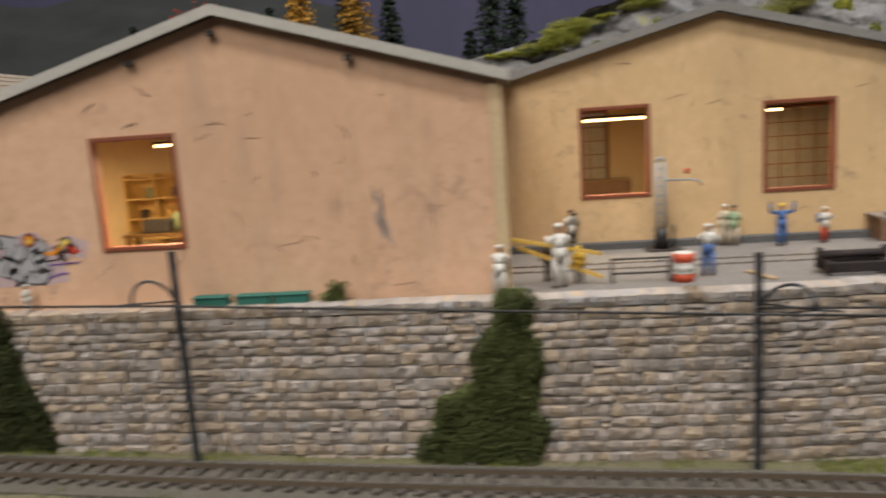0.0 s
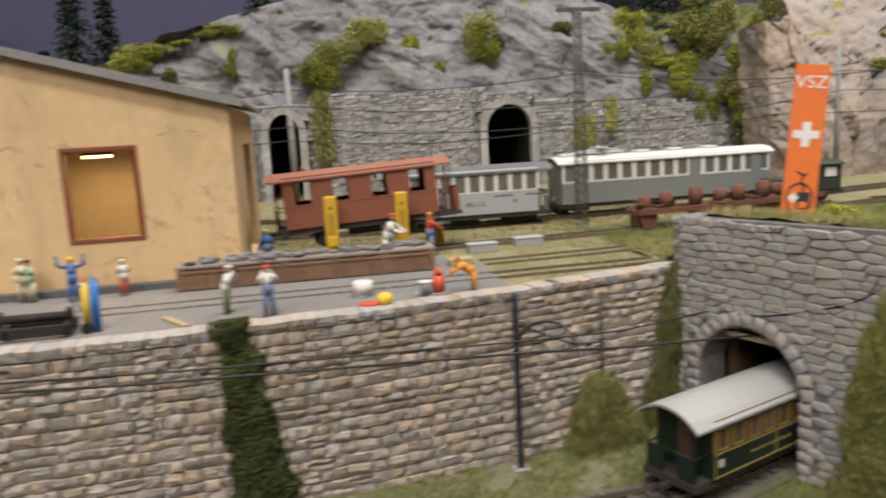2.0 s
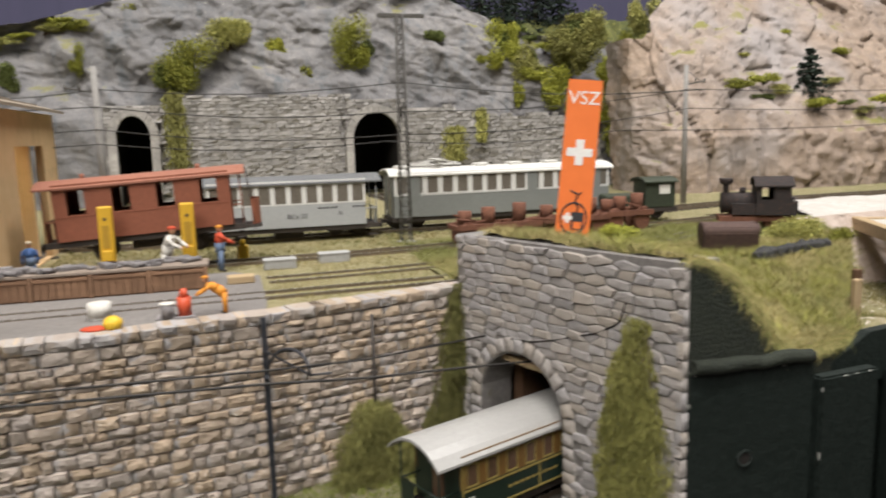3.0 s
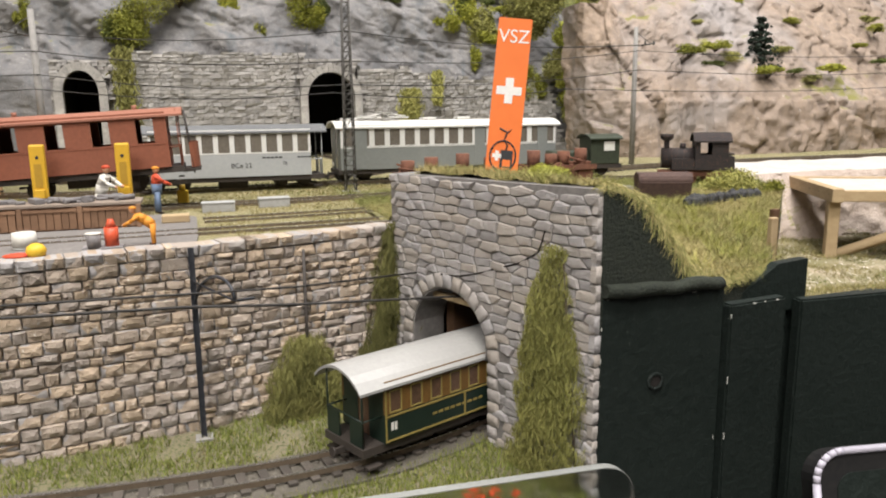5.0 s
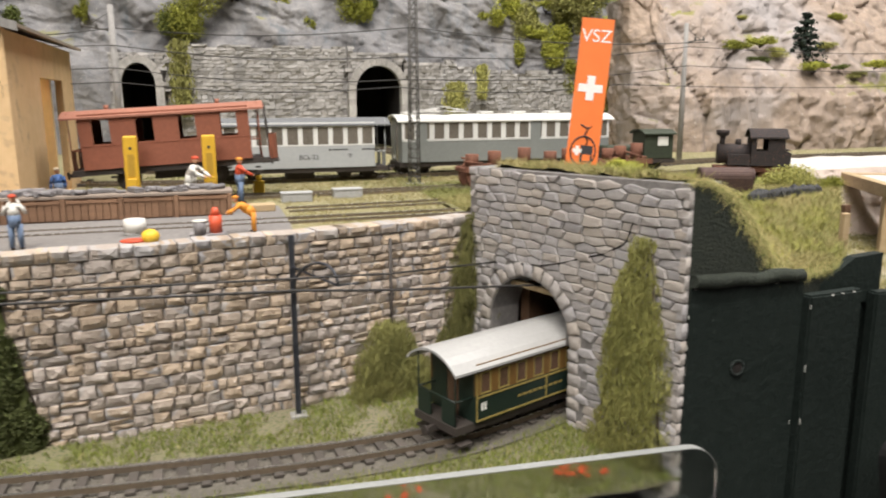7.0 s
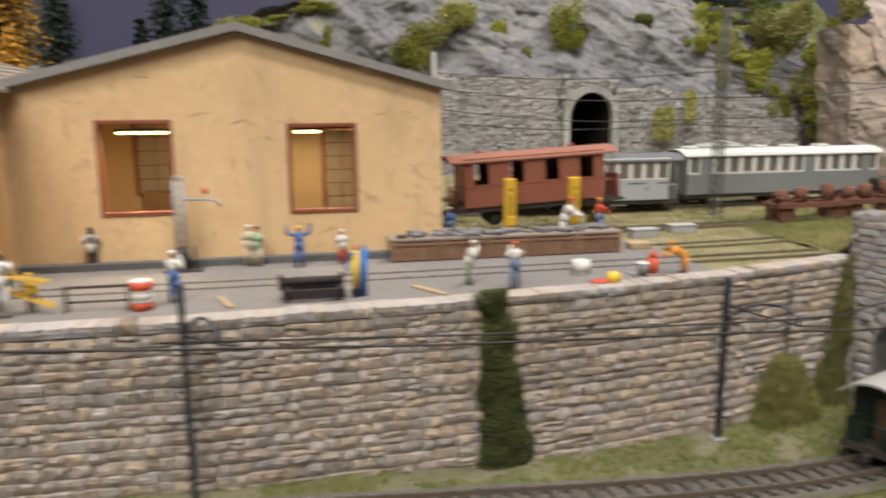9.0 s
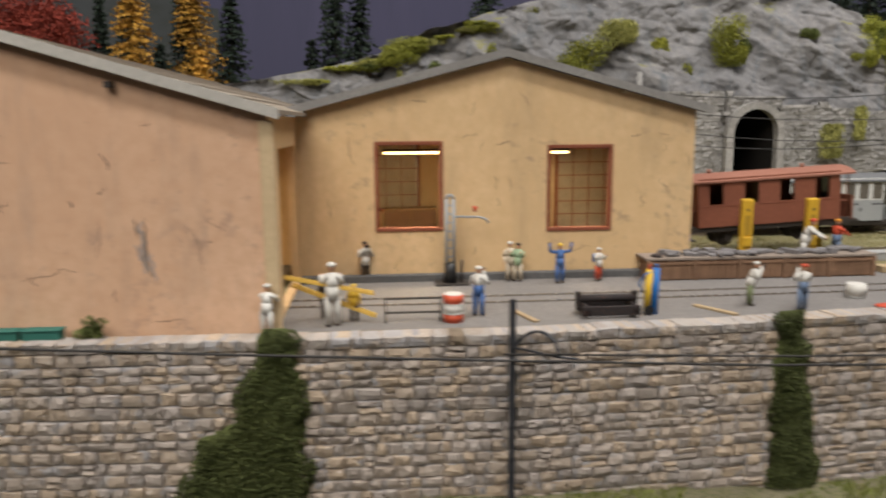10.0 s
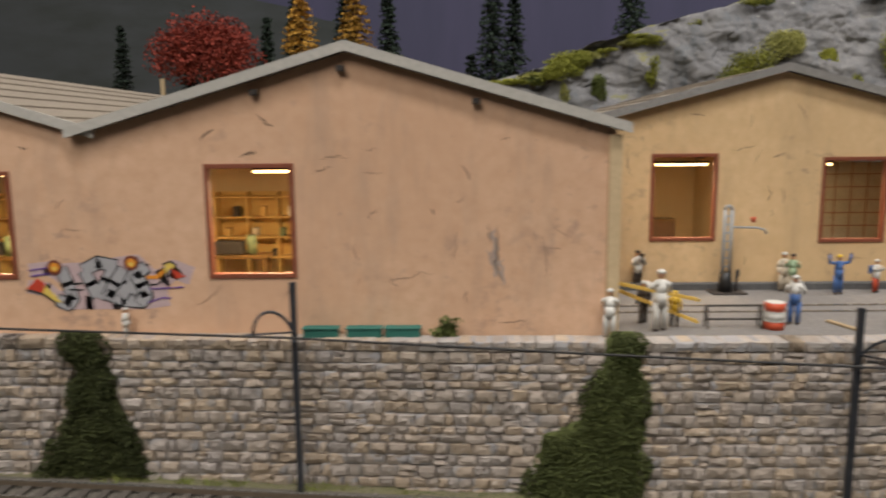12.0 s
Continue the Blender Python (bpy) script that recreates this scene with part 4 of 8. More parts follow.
for p, d in resample(LOWER, 0.045):
    n = Vector((-d.y, d.x, 0))
    for k in range(2):
        off = rng.gauss(0, 0.95)
        c = p + n * off + d * rng.uniform(0, 0.05) + Vector((0, 0, 0.03 + 0.05 * rng.random() - 0.07 * max(0, abs(off) - 1.3)))
        r = rng.uniform(0.03, 0.075)
        b = len(vs)
        for q in ((1, 0.2, -0.3), (-0.6, 0.8, -0.3), (-0.5, -0.9, -0.2), (0.1, 0.1, 0.9)):
            j = Vector(q) * r
            j.rotate(Euler((0, 0, rng.uniform(0, 6.28))))
            vs.append(tuple((c + j) * CM))
        fs += [(b, b + 1, b + 3), (b + 1, b + 2, b + 3), (b + 2, b, b + 3), (b, b + 2, b + 1)]
me = bpy.data.meshes.new("ballast_stones")
me.from_pydata(vs, [], fs)
me.materials.append(surface("ballast_stone", (0.23, 0.205, 0.175), 0.9, (0.13, 0.115, 0.10), 6, 0.5, 0.5, 0.2, spread=0.3))
tagged(new("ballast_stones", me), "small grey ballast stones along the lower track", "ballast", "", "stuff")

# ---- rolling stock; x along the vehicle, z from the rail top ----
def paint(name, c, rough=0.45, second=None, **k):
    return surface(name, c, rough, second or tuple(v * 0.8 for v in c), 6, 0.5, 0.5, k.pop("bump", 0.05), **k)


M_BLACK = paint("black_paint", (0.012, 0.012, 0.013), 0.38, (0.022, 0.021, 0.02))
M_DARKMETAL = paint("dark_running_gear", (0.03, 0.026, 0.024), 0.6, (0.055, 0.045, 0.038))
M_REDBROWN = paint("red_brown_coach_paint", (0.25, 0.088, 0.05), 0.6, (0.19, 0.068, 0.04))
M_REDROOF = paint("faded_red_roof", (0.31, 0.135, 0.09), 0.75, (0.235, 0.10, 0.068))
M_COACHGREY = paint("light_grey_coach_paint", (0.36, 0.37, 0.37), 0.5, (0.31, 0.32, 0.32))
M_RAILCARGREY = paint("mid_grey_coach_paint", (0.21, 0.22, 0.21), 0.5, (0.17, 0.18, 0.17))
M_CREAM = paint("cream_white_paint", (0.66, 0.655, 0.63), 0.5, (0.58, 0.575, 0.55))
M_GREYROOF = paint("grey_coach_roof", (0.15, 0.153, 0.155), 0.75, (0.11, 0.113, 0.115))
M_PALEROOF = paint("pale_coach_roof", (0.62, 0.61, 0.57), 0.6, (0.52, 0.51, 0.48))
M_SILVER = paint("light_canvas_roof", (0.34, 0.335, 0.32), 0.35, (0.29, 0.285, 0.275), bump=0)
M_GREEN = paint("dark_green_coach_paint", (0.010, 0.019, 0.014), 0.4, (0.014, 0.025, 0.018))
M_GOLD = paint("yellow_lining", (0.26, 0.20, 0.06), 0.5)
M_OAK = paint("varnished_window_frame", (0.16, 0.085, 0.025), 0.45, (0.12, 0.065, 0.02))
M_LOCOGREEN = paint("olive_green_paint", (0.045, 0.055, 0.035), 0.55, (0.03, 0.036, 0.025))
M_RUST = surface("rust", (0.20, 0.085, 0.05), 0.9, (0.11, 0.05, 0.035), 6, 0.6, 0.6, 0.4, speckle=(0.30, 0.14, 0.08))
M_DARKRUST = surface("dark_rust", (0.035, 0.026, 0.024), 0.8, (0.02, 0.018, 0.018), 6, 0.6, 0.6, 0.3, speckle=(0.13, 0.06, 0.04))
M_RUSTBROWN = surface("brown_rusty_plate", (0.10, 0.06, 0.048), 0.8, (0.06, 0.04, 0.036), 5, 0.4, 0.6, 0.3)
M_COACHGLASS = paint("brownish_coach_glass", (0.10, 0.088, 0.072), 0.15, (0.17, 0.15, 0.125), bump=0, spec=0.5)
M_DARKGLASS = paint("dark_coach_glass", (0.035, 0.035, 0.036), 0.12, (0.06, 0.058, 0.055), bump=0, spec=0.5)
M_BUFFGLASS = paint("brown_coach_glass", (0.07, 0.045, 0.03), 0.15, (0.12, 0.07, 0.045), bump=0, spec=0.5)
M_STEEL = paint("bare_steel", (0.5, 0.49, 0.47), 0.35, None, metal=0.9)
M_COAL = surface("coal", (0.018, 0.018, 0.019), 0.6, (0.05, 0.05, 0.05), 8, 1, 0.5, 1.0, grain=9)
M_PLATE = paint("pale_lettering", (0.72, 0.71, 0.66), 0.6)
M_LETTER = paint("dark_lettering", (0.04, 0.04, 0.045), 0.6)


def wheel(parent, x, y, r=0.5, spokes=0, mat=None):
    w = part("wheel", tube(B(), (0, -0.07, 0), (0, 0.07, 0), r, n=18), mat or M_DARKMETAL, parent)
    w.location = Vector((x, y, r)) * CM
    tyre = B()
    for k in range(18):
        a, b = math.tau * k / 18, math.tau * (k + 1) / 18
        tube(tyre, (r * math.cos(a), 0.09, r * math.sin(a)), (r * math.cos(b), 0.09, r * math.sin(b)), 0.05, n=5)
    part("tyre", tyre, mat or M_DARKMETAL, w)
    return w


def arc_roof(L, W, z, rise, t=0.1, over=0.12, n=9):
    """The outline of a curved roof, as (y, z), to be pushed along x."""
    pts = []
    for k in range(n + 1):
        f = -1 + 2 * k / n
        pts.append((f * (W / 2 + over), z + rise * (1 - f * f) - 0.06 * abs(f) ** 6))
    return pts + [(y, zz - t) for y, zz in reversed(pts)]


def plain_bars(parent, name, x, y, z, w, h, n, mat, facing=-1):
    for k in range(n):
        ww = w / n
        part(name, box(B(), x + k * ww, x + k * ww + ww * 0.75, y, y + 0.006 * -facing, z, z + h), mat, parent)


def coach(label, at, yaw, L, W, zf, zw, zt, nwin, lower, upper, roofmat, frame_mat, glass, platform=1.1, tilt=0.0, rise=0.45,
          bogies=True, open_windows=False, win_share=0.62, lining=None, wz=None, skip=(), trim=None):
    """zf: floor, zw: window sill, zt: top of the wall."""
    c = thing("railway_coach", at, label, "railway coach")
    c.rotation_euler = Euler((0, radians(tilt), radians(yaw)))
    b = L / 2 - platform
    wt = wz or (zt - 0.28)
    pitch = 2 * b / nwin
    ww = pitch * win_share
    for s in (-1, 1):
        y0, y1 = sorted((s * W / 2, s * (W / 2 - 0.1)))
        part("side_panel", box(B(), -b, b, y0, y1, zf, zw - 0.03), lower, c)
        up = B()
        box(up, -b, b, y0, y1, wt + 0.02, zt)
        box(up, -b, b, y0, y1, zw - 0.028, zw)
        for k in range(nwin + 1):
            xa = -b if k == 0 else -b + k * pitch - (pitch - ww) / 2
            xb = b if k == nwin else -b + k * pitch + (pitch - ww) / 2
            box(up, xa, xb, y0, y1, zw, wt + 0.02)
        part("window_band", up, upper, c)
        for k in range(nwin):
            xc = -b + (k + 0.5) * pitch
            if open_windows:
                continue
            w = part("window", box(B(), xc - ww / 2 - 0.02, xc + ww / 2 + 0.02, s * (W / 2 - 0.03) - 0.012, s * (W / 2 - 0.03) + 0.012, zw - 0.01, wt + 0.03), glass, c)
            fr = B()
            yy = sorted((s * (W / 2 - 0.02), s * (W / 2 + 0.012)))
            f = 0.05
            for q in ((xc - ww / 2, xc - ww / 2 + f, zw, wt), (xc + ww / 2 - f, xc + ww / 2, zw, wt), (xc - ww / 2 + f, xc + ww / 2 - f, zw, zw + f), (xc - ww / 2 + f, xc + ww / 2 - f, wt - f, wt)):
                box(fr, q[0], q[1], yy[0], yy[1], q[2], q[3])
            part("frame", fr, frame_mat, w)
        if lining:
            ll = B()
            yl = sorted((s * W / 2, s * (W / 2 + 0.02)))
            for q in ((-b, b, zf + 0.05, zf + 0.12), (-b, b, zw - 0.14, zw - 0.07), (-b, -b + 0.07, zf + 0.12, zt - 0.1), (b - 0.07, b, zf + 0.12, zt - 0.1), (-0.04, 0.04, zf + 0.12, zw - 0.14), (-b, b, zt - 0.16, zt - 0.1)):
                box(ll, q[0], q[1], yl[0], yl[1], q[2], q[3])
            part("lining", ll, lining, c, "yellow painted lining")
        elif trim:
            part("waist_rail", box(B(), -b, b, *sorted((s * W / 2, s * (W / 2 + 0.02))), zw - 0.1, zw - 0.05), trim, c)
    for s in (-1, 1):
        en = B()
        xa, xb = sorted((s * b, s * (b - 0.1)))
        for q in ((-W / 2 + 0.1, -0.35, zf, zt), (0.35, W / 2 - 0.1, zf, zt), (-0.35, 0.35, zt - 0.4, zt)):
            box(en, xa, xb, q[0], q[1], q[2], q[3])
        part("end_wall", en, lower, c)
        part("end_door", box(B(), *sorted((s * (b - 0.03), s * (b - 0.07))), -0.35, 0.35, zf, zt - 0.4), glass, c)
        if platform > 0.5:
            rl = B()
            e = s * (L / 2 - 0.25)
            for y in (-W / 2 + 0.25, W / 2 - 0.25):
                tube(rl, (e, y, zf), (e, y, zt + 0.1), 0.035, n=6)
            box(rl, *sorted((e - 0.03, e + 0.03)), -W / 2 + 0.25, -0.35, zf, zf + 0.95)
            box(rl, *sorted((e - 0.03, e + 0.03)), 0.35, W / 2 - 0.25, zf, zf + 0.95)
            tube(rl, (e, -W / 2 + 0.2, zf + 0.97), (e, W / 2 - 0.2, zf + 0.97), 0.04, n=6)
            for y in (-W / 2 + 0.25, W / 2 - 0.25):
                tube(rl, (e, y, zf + 0.97), (s * b, y, zf + 0.97), 0.035, n=6)
            part("platform_railing", rl, lower, c)
        cp = B()
        box(cp, *sorted((s * (L / 2 - 0.3), s * (L / 2 + 0.25))), -0.08, 0.08, zf - 0.42, zf - 0.22)
        tube(cp, (s * (L / 2 + 0.25), 0, zf - 0.32), (s * (L / 2 + 0.33), 0, zf - 0.32), 0.2, n=12)
        part("coupling", cp, M_DARKMETAL, c)
        for y in (-1, 1):
            part("step", box(B(), *sorted((s * (b + 0.15), s * (L / 2 - 0.3))), *sorted((y * (W / 2 - 0.35), y * W / 2)), zf - 0.75, zf - 0.68), M_DARKMETAL, c)
    part("floor_frame", box(B(), -L / 2 + 0.15, L / 2 - 0.15, -W / 2 + 0.12, W / 2 - 0.12, zf - 0.3, zf), M_DARKMETAL, c)
    part("roof", prism(B(), arc_roof(L, W, zt - 0.08, rise), -L / 2 - 0.05, L / 2 + 0.05, axis="x"), roofmat, c)
    for x in ([-b + 1.1, b - 1.1] if bogies else [0]):
        if bogies:
            bg = B()
            for s in (-1, 1):
                box(bg, x - 1.15, x + 1.15, *sorted((s * 0.82, s * 0.95)), 0.3, 0.62)
                for xx in (-0.75, 0.75):
                    box(bg, x + xx - 0.16, x + xx + 0.16, *sorted((s * 0.8, s * 1.02)), 0.3, 0.7)
            box(bg, x - 0.2, x + 0.2, -0.8, 0.8, 0.45, zf - 0.3)
            part("bogie_frame", bg, M_DARKMETAL, c)
            for xx in (-0.75, 0.75):
                for s in (-1, 1):
                    wheel(c, x + xx, s * 0.62, 0.42)
        else:
            for xx in (-b * 0.55, b * 0.55):
                ax = B()
                for s in (-1, 1):
                    box(ax, xx - 0.2, xx + 0.2, *sorted((s * 0.85, s * 1.02)), 0.25, zf - 0.3)
                    box(ax, xx - 0.75, xx + 0.75, *sorted((s * 0.86, s * 0.98)), zf - 0.52, zf - 0.42)
                part("axle_guard", ax, M_DARKMETAL, c)
                for s in (-1, 1):
                    wheel(c, xx, s * 0.62, 0.5)
    part("underfloor_box", box(B(), -0.9, 0.9, -0.75, 0.75, zf - 0.75, zf - 0.32), M_DARKMETAL, c)
    return c


RAIL = 4.96
# red-brown coach lifted on jacks
red = coach("red-brown wooden coach tilted up on yellow lifting jacks", (27.2, 42.1, 5.6), -1.5, 9.7, 2.9, 1.2, 2.45, 3.95, 4, M_REDBROWN, M_REDBROWN, M_REDROOF, M_REDBROWN, M_DARKGLASS,
            platform=0.75, tilt=-3.2, rise=0.28, bogies=False, open_windows=True, win_share=0.4, wz=3.6, trim=M_REDBROWN)
for k, x in enumerate((-2.9, 2.6)):
    part("roof_vent", tube(B(), (x, 0, 4.1), (x, 0, 4.36), 0.12, n=10), M_REDROOF, red)
part("interior_partition", box(B(), -0.05, 0.05, -1.3, 1.3, 1.2, 3.8), M_OAK, red)


rail_panel = B()
for k in range(9):
    a0, a1 = math.pi * (k / 9 - 0.5), math.pi * ((k + 1) / 9 - 0.5)
    prism(rail_panel, [(5.05 + 0.45 * math.cos(a0), 0.9 * math.sin(a0)), (5.05 + 0.45 * math.cos(a1), 0.9 * math.sin(a1)), (5.05 + 0.40 * math.cos(a1), 0.85 * math.sin(a1)), (5.05 + 0.40 * math.cos(a0), 0.85 * math.sin(a0))], 1.05, 2.35, axis="z")
bmesh.ops.remove_doubles(rail_panel, verts=rail_panel.verts, dist=0.002)
part("platform_panel", rail_panel, M_REDBROWN, red, "curved red-brown platform end panel")
part("platform_floor", box(B(), 4.2, 5.5, -0.95, 0.95, 0.88, 1.02), M_DARKMETAL, red)
for y in (-0.85, 0.85):
    part("platform_pillar", tube(B(), (5.15, y, 1.0), (4.95, y, 3.95), 0.035, n=6), M_DARKMETAL, red)


def jack(x, y):
    j = thing("lifting_jack", (x, y, 4.8), "yellow upright lifting jack beside the red coach", "jack", "lifting jacks")
    part("column", box(B(), -0.33, 0.33, -0.2, 0.2, 0.1, 3.5, bevel=0.08), M_JACK, j)
    part("foot", box(B(), -0.45, 0.45, -0.35, 0.35, 0, 0.12), M_DARKMETAL, j)
    part("motor_box", box(B(), -0.22, 0.22, -0.34, -0.2, 0.9, 1.4, bevel=0.03), M_JACK, j)
    # raised plate, not a recess; the slot's shade is painted in darker yellow
    part("slot", box(B(), -0.16, 0.16, -0.225, -0.2, 1.5, 2.6, bevel=0.005), M_JACKDARK, j)
    part("bolt", tube(B(), (0, -0.22, 2.9), (0, -0.2, 2.9), 0.08, n=8), M_DARKMETAL, j)
    part("screw", tube(B(), (0, 0.26, 0.1), (0, 0.26, 3.3), 0.06, n=8), M_STEEL, j)


M_JACKDARK = paint("shadowed_yellow_paint", (0.42, 0.25, 0.03), 0.6)
M_JACK = paint("yellow_machine_paint", (0.62, 0.37, 0.03), 0.5, (0.52, 0.31, 0.03))
jack(25.3, 39.85)
jack(29.0, 39.75)
grey = coach("light grey and white coach standing in the station", (34.6, 50.1, RAIL), 0.0, 11.7, 3.0, 0.75, 2.2, 3.66, 10, M_COACHGREY, M_CREAM, M_GREYROOF, M_CREAM, M_COACHGLASS, platform=1.0, rise=0.36, win_share=0.8, wz=3.4)


def lettering(body, parent, x, y, z, size, mat, rot=(90, 0, 0), align="CENTER"):
    cu = bpy.data.curves.new("lettering", "FONT")
    cu.body, cu.size, cu.extrude, cu.align_x = body, size * CM, 0.00002, align
    cu.materials.append(mat)
    ob = new("lettering", cu)
    if parent:
        ob.parent = parent
    ob.location = Vector((x, y, z)) * CM
    ob.rotation_euler = Euler([radians(a) for a in rot])
    return ob


lettering("BCe 22", grey, 0.5, -1.515, 1.3, 0.42, M_LETTER)
lettering("III", grey, 3.2, -1.515, 1.4, 0.36, M_LETTER)
plain_bars(grey, "inscription", 1.8, -1.51, 1.85, 1.3, 0.1, 5, M_LETTER)
plain_bars(grey, "inscription", 4.0, -1.51, 1.85, 0.9, 0.1, 4, M_LETTER)

railcar = coach("grey and cream electric railcar with a roof pantograph", (49.75, 51.8, RAIL), 1.5, 16.8, 3.0, 0.8, 2.35, 3.8, 15, M_RAILCARGREY, M_CREAM, M_PALEROOF, M_CREAM, M_COACHGLASS, platform=0.3, rise=0.36, win_share=0.76, wz=3.56, trim=M_CREAM)
for x in (-6.7, 2.0, 7.0):
    part("door", box(B(), x - 0.4, x + 0.4, -1.53, -1.5, 0.85, 3.6), M_RAILCARGREY, railcar)
pan = B()
for s in (-0.5, 0.5):
    sweep(pan, [(-6.2, s, 4.3), (-4.6, s * 0.7, 4.55), (-3.2, s, 4.37)], 0.04)
    tube(pan, (-6.6, s, 4.25), (-3.0, s, 4.25), 0.06, n=6)
for x in (-6.3, -5.4, -4.6, -3.6):
    tube(pan, (x, -0.75, 4.37), (x, 0.75, 4.37), 0.045, n=6)
box(pan, -5.0, -4.3, -0.9, 0.9, 4.57, 4.63)
part("pantograph", pan, M_PALEROOF, railcar, "folded grey pantograph")
for x in (-7.2, -1.4, 1.2, 4.0):
    part("roof_box", box(B(), x - 0.5, x + 0.5, -0.45, 0.45, 4.05, 4.25, bevel=0.05), M_PALEROOF, railcar)
for x in (-8.45, 8.42):
    part("headlight", tube(B(), (x, -0.7, 1.2), (x + (0.06 if x > 0 else -0.06), -0.7, 1.2), 0.14, n=10), M_PLATE, railcar)

# green and yellow-lined coaches of the train in the tunnel mouth
def on_track(s_x):
    """The place and direction on the lower track at a given x."""
    for a, b in zip(LOWER[:-1], LOWER[1:]):
        if a.x <= s_x <= b.x:
            return a.lerp(b, (s_x - a.x) / (b.x - a.x)), math.degrees(math.atan2(b.y - a.y, b.x - a.x))
    return LOWER[-1], 90.0


def green_coach(x, label):
    a, _ = on_track(x - 3.0)
    b, _ = on_track(x + 3.0)
    yaw = math.degrees(math.atan2(b.y - a.y, b.x - a.x))
    p = (a + b) / 2
    g = coach(label, (p.x, p.y, p.z + 0.36), yaw, 9.6, 2.7, 0.75, 1.85, 3.05, 8, M_GREEN, M_OAK, M_SILVER, M_GOLD, M_BUFFGLASS, platform=1.05, rise=0.58, bogies=False, win_share=0.6, lining=M_GOLD, wz=2.7)
    plain_bars(g, "inscription", -1.6, -1.358, 1.25, 2.6, 0.1, 9, M_GOLD)
    plain_bars(g, "emblem", -3.5, -1.358, 1.2, 0.3, 0.3, 2, M_PLATE)
    return g


green_coach(40.9, "dark green coach with yellow lining entering the tunnel")

# small olive diesel
d = thing("diesel_locomotive", (59.2, 48.8, RAIL), "small olive green diesel locomotive among scrap wagons", "locomotive")
d.rotation_euler = Euler((0, 0, radians(-8)))
part("cab", box(B(), 0.2, 2.4, -1.15, 1.15, 0.8, 2.75, bevel=0.06), M_LOCOGREEN, d)
part("cab_roof", prism(B(), arc_roof(2.4, 2.5, 2.7, 0.22), 0.05, 2.55, axis="x"), M_LOCOGREEN, d)
for y in (-1.16, 1.16):
    w = part("window", box(B(), 1.2, 2.0, y - 0.01, y + 0.01, 1.75, 2.4), M_PLATE, d)
    part("frame", box(B(), 1.12, 2.08, y - 0.008, y + 0.008, 1.66, 2.48), M_LOCOGREEN, w)
part("bonnet", box(B(), -2.6, 0.2, -0.85, 0.85, 0.8, 1.75, bevel=0.15), M_LOCOGREEN, d)
part("grille", box(B(), -2.63, -2.6, -0.5, 0.5, 0.95, 1.5), M_DARKMETAL, d)
part("frame", box(B(), -2.9, 2.6, -1.1, 1.1, 0.5, 0.8), M_DARKMETAL, d)
for x in (-1.5, 1.3):
    for s in (-1, 1):
        wheel(d, x, s * 0.62, 0.45)


def tank_engine():
    e = thing("scrap_steam_locomotive", (63.4, 41.6, 4.75), "rusty black scrapped tank locomotive with a tall chimney", "locomotive")
    e.rotation_euler = Euler((0, 0, radians(-31)))
    e.scale = (0.88, 0.95, 1.08)
    cab = B()
    for y0, y1 in ((-1.15, -1.07), (1.07, 1.15)):
        for q in ((0.0, 2.3, 0.9, 1.8), (0.0, 0.35, 1.8, 2.75), (1.15, 2.3, 1.8, 2.75), (0.35, 1.15, 2.6, 2.75)):
            box(cab, q[0], q[1], y0, y1, q[2], q[3])
    box(cab, 2.22, 2.3, -1.07, 1.07, 0.9, 2.75)
    box(cab, 0.0, 0.08, -1.07, 1.07, 0.9, 2.75)
    part("cab", cab, M_DARKRUST, e)
    part("cab_roof", prism(B(), arc_roof(2.5, 2.4, 2.68, 0.42), -0.15, 2.5, axis="x"), M_DARKRUST, e)
    part("cab_gable", prism(B(), [(1.1 * math.cos(math.pi * k / 10), 2.7 + 0.3 * math.sin(math.pi * k / 10)) for k in range(11)], 2.24, 2.31, axis="x"), M_GREYROOF, e, "grey arched end panel")
    # black sheet in place of the cab's unlit inside
    part("end_window", box(B(), 2.3, 2.312, -0.8, -0.5, 1.95, 2.5), M_UNLIT, e)
    part("end_shelf", box(B(), 2.3, 2.75, -0.9, 0.9, 1.78, 1.86), M_DARKRUST, e)
    part("boiler", tube(B(), (-2.3, 0, 1.55), (0.4, 0, 1.55), 0.62, n=20), M_DARKRUST, e)
    ch = B()
    tube(ch, (-1.95, 0, 2.0), (-1.95, 0, 2.6), 0.2, n=12)
    tube(ch, (-1.95, 0, 2.6), (-1.95, 0, 2.72), 0.24, 0.46, n=14)
    tube(ch, (-1.95, 0, 2.72), (-1.95, 0, 3.0), 0.46, 0.5, n=14)
    part("chimney", ch, M_DARKRUST, e)
    part("dome", tube(B(), (-0.8, 0, 2.1), (-0.8, 0, 2.45), 0.25, 0.2, n=12), M_DARKRUST, e)
    part("side_tank", box(B(), -1.6, 0.4, -1.0, 1.0, 0.9, 1.55), M_DARKRUST, e)
    part("coal_bunker", box(B(), 2.3, 2.75, -1.15, 1.15, 0.8, 1.7, bevel=0.03), M_DARKRUST, e)
    part("lamp", tube(B(), (2.75, 0.0, 1.5), (2.84, 0.0, 1.5), 0.12, n=10), M_PLATE, e)
    part("frame", box(B(), -2.5, 2.75, -0.9, 0.9, 0.5, 0.8), M_RUST, e)
    for x in (-1.5, -0.2, 1.1):
        for s in (-1, 1):
            wheel(e, x, s * 0.6, 0.42, mat=M_RUST)
    return e


tank_engine()
bo = thing("scrap_hopper", (56.5, 34.9, 5.05), "rusty brown steel hopper lying in the grass", "hopper")
bo.rotation_euler = Euler((0, 0, radians(-24)))
sh = B()
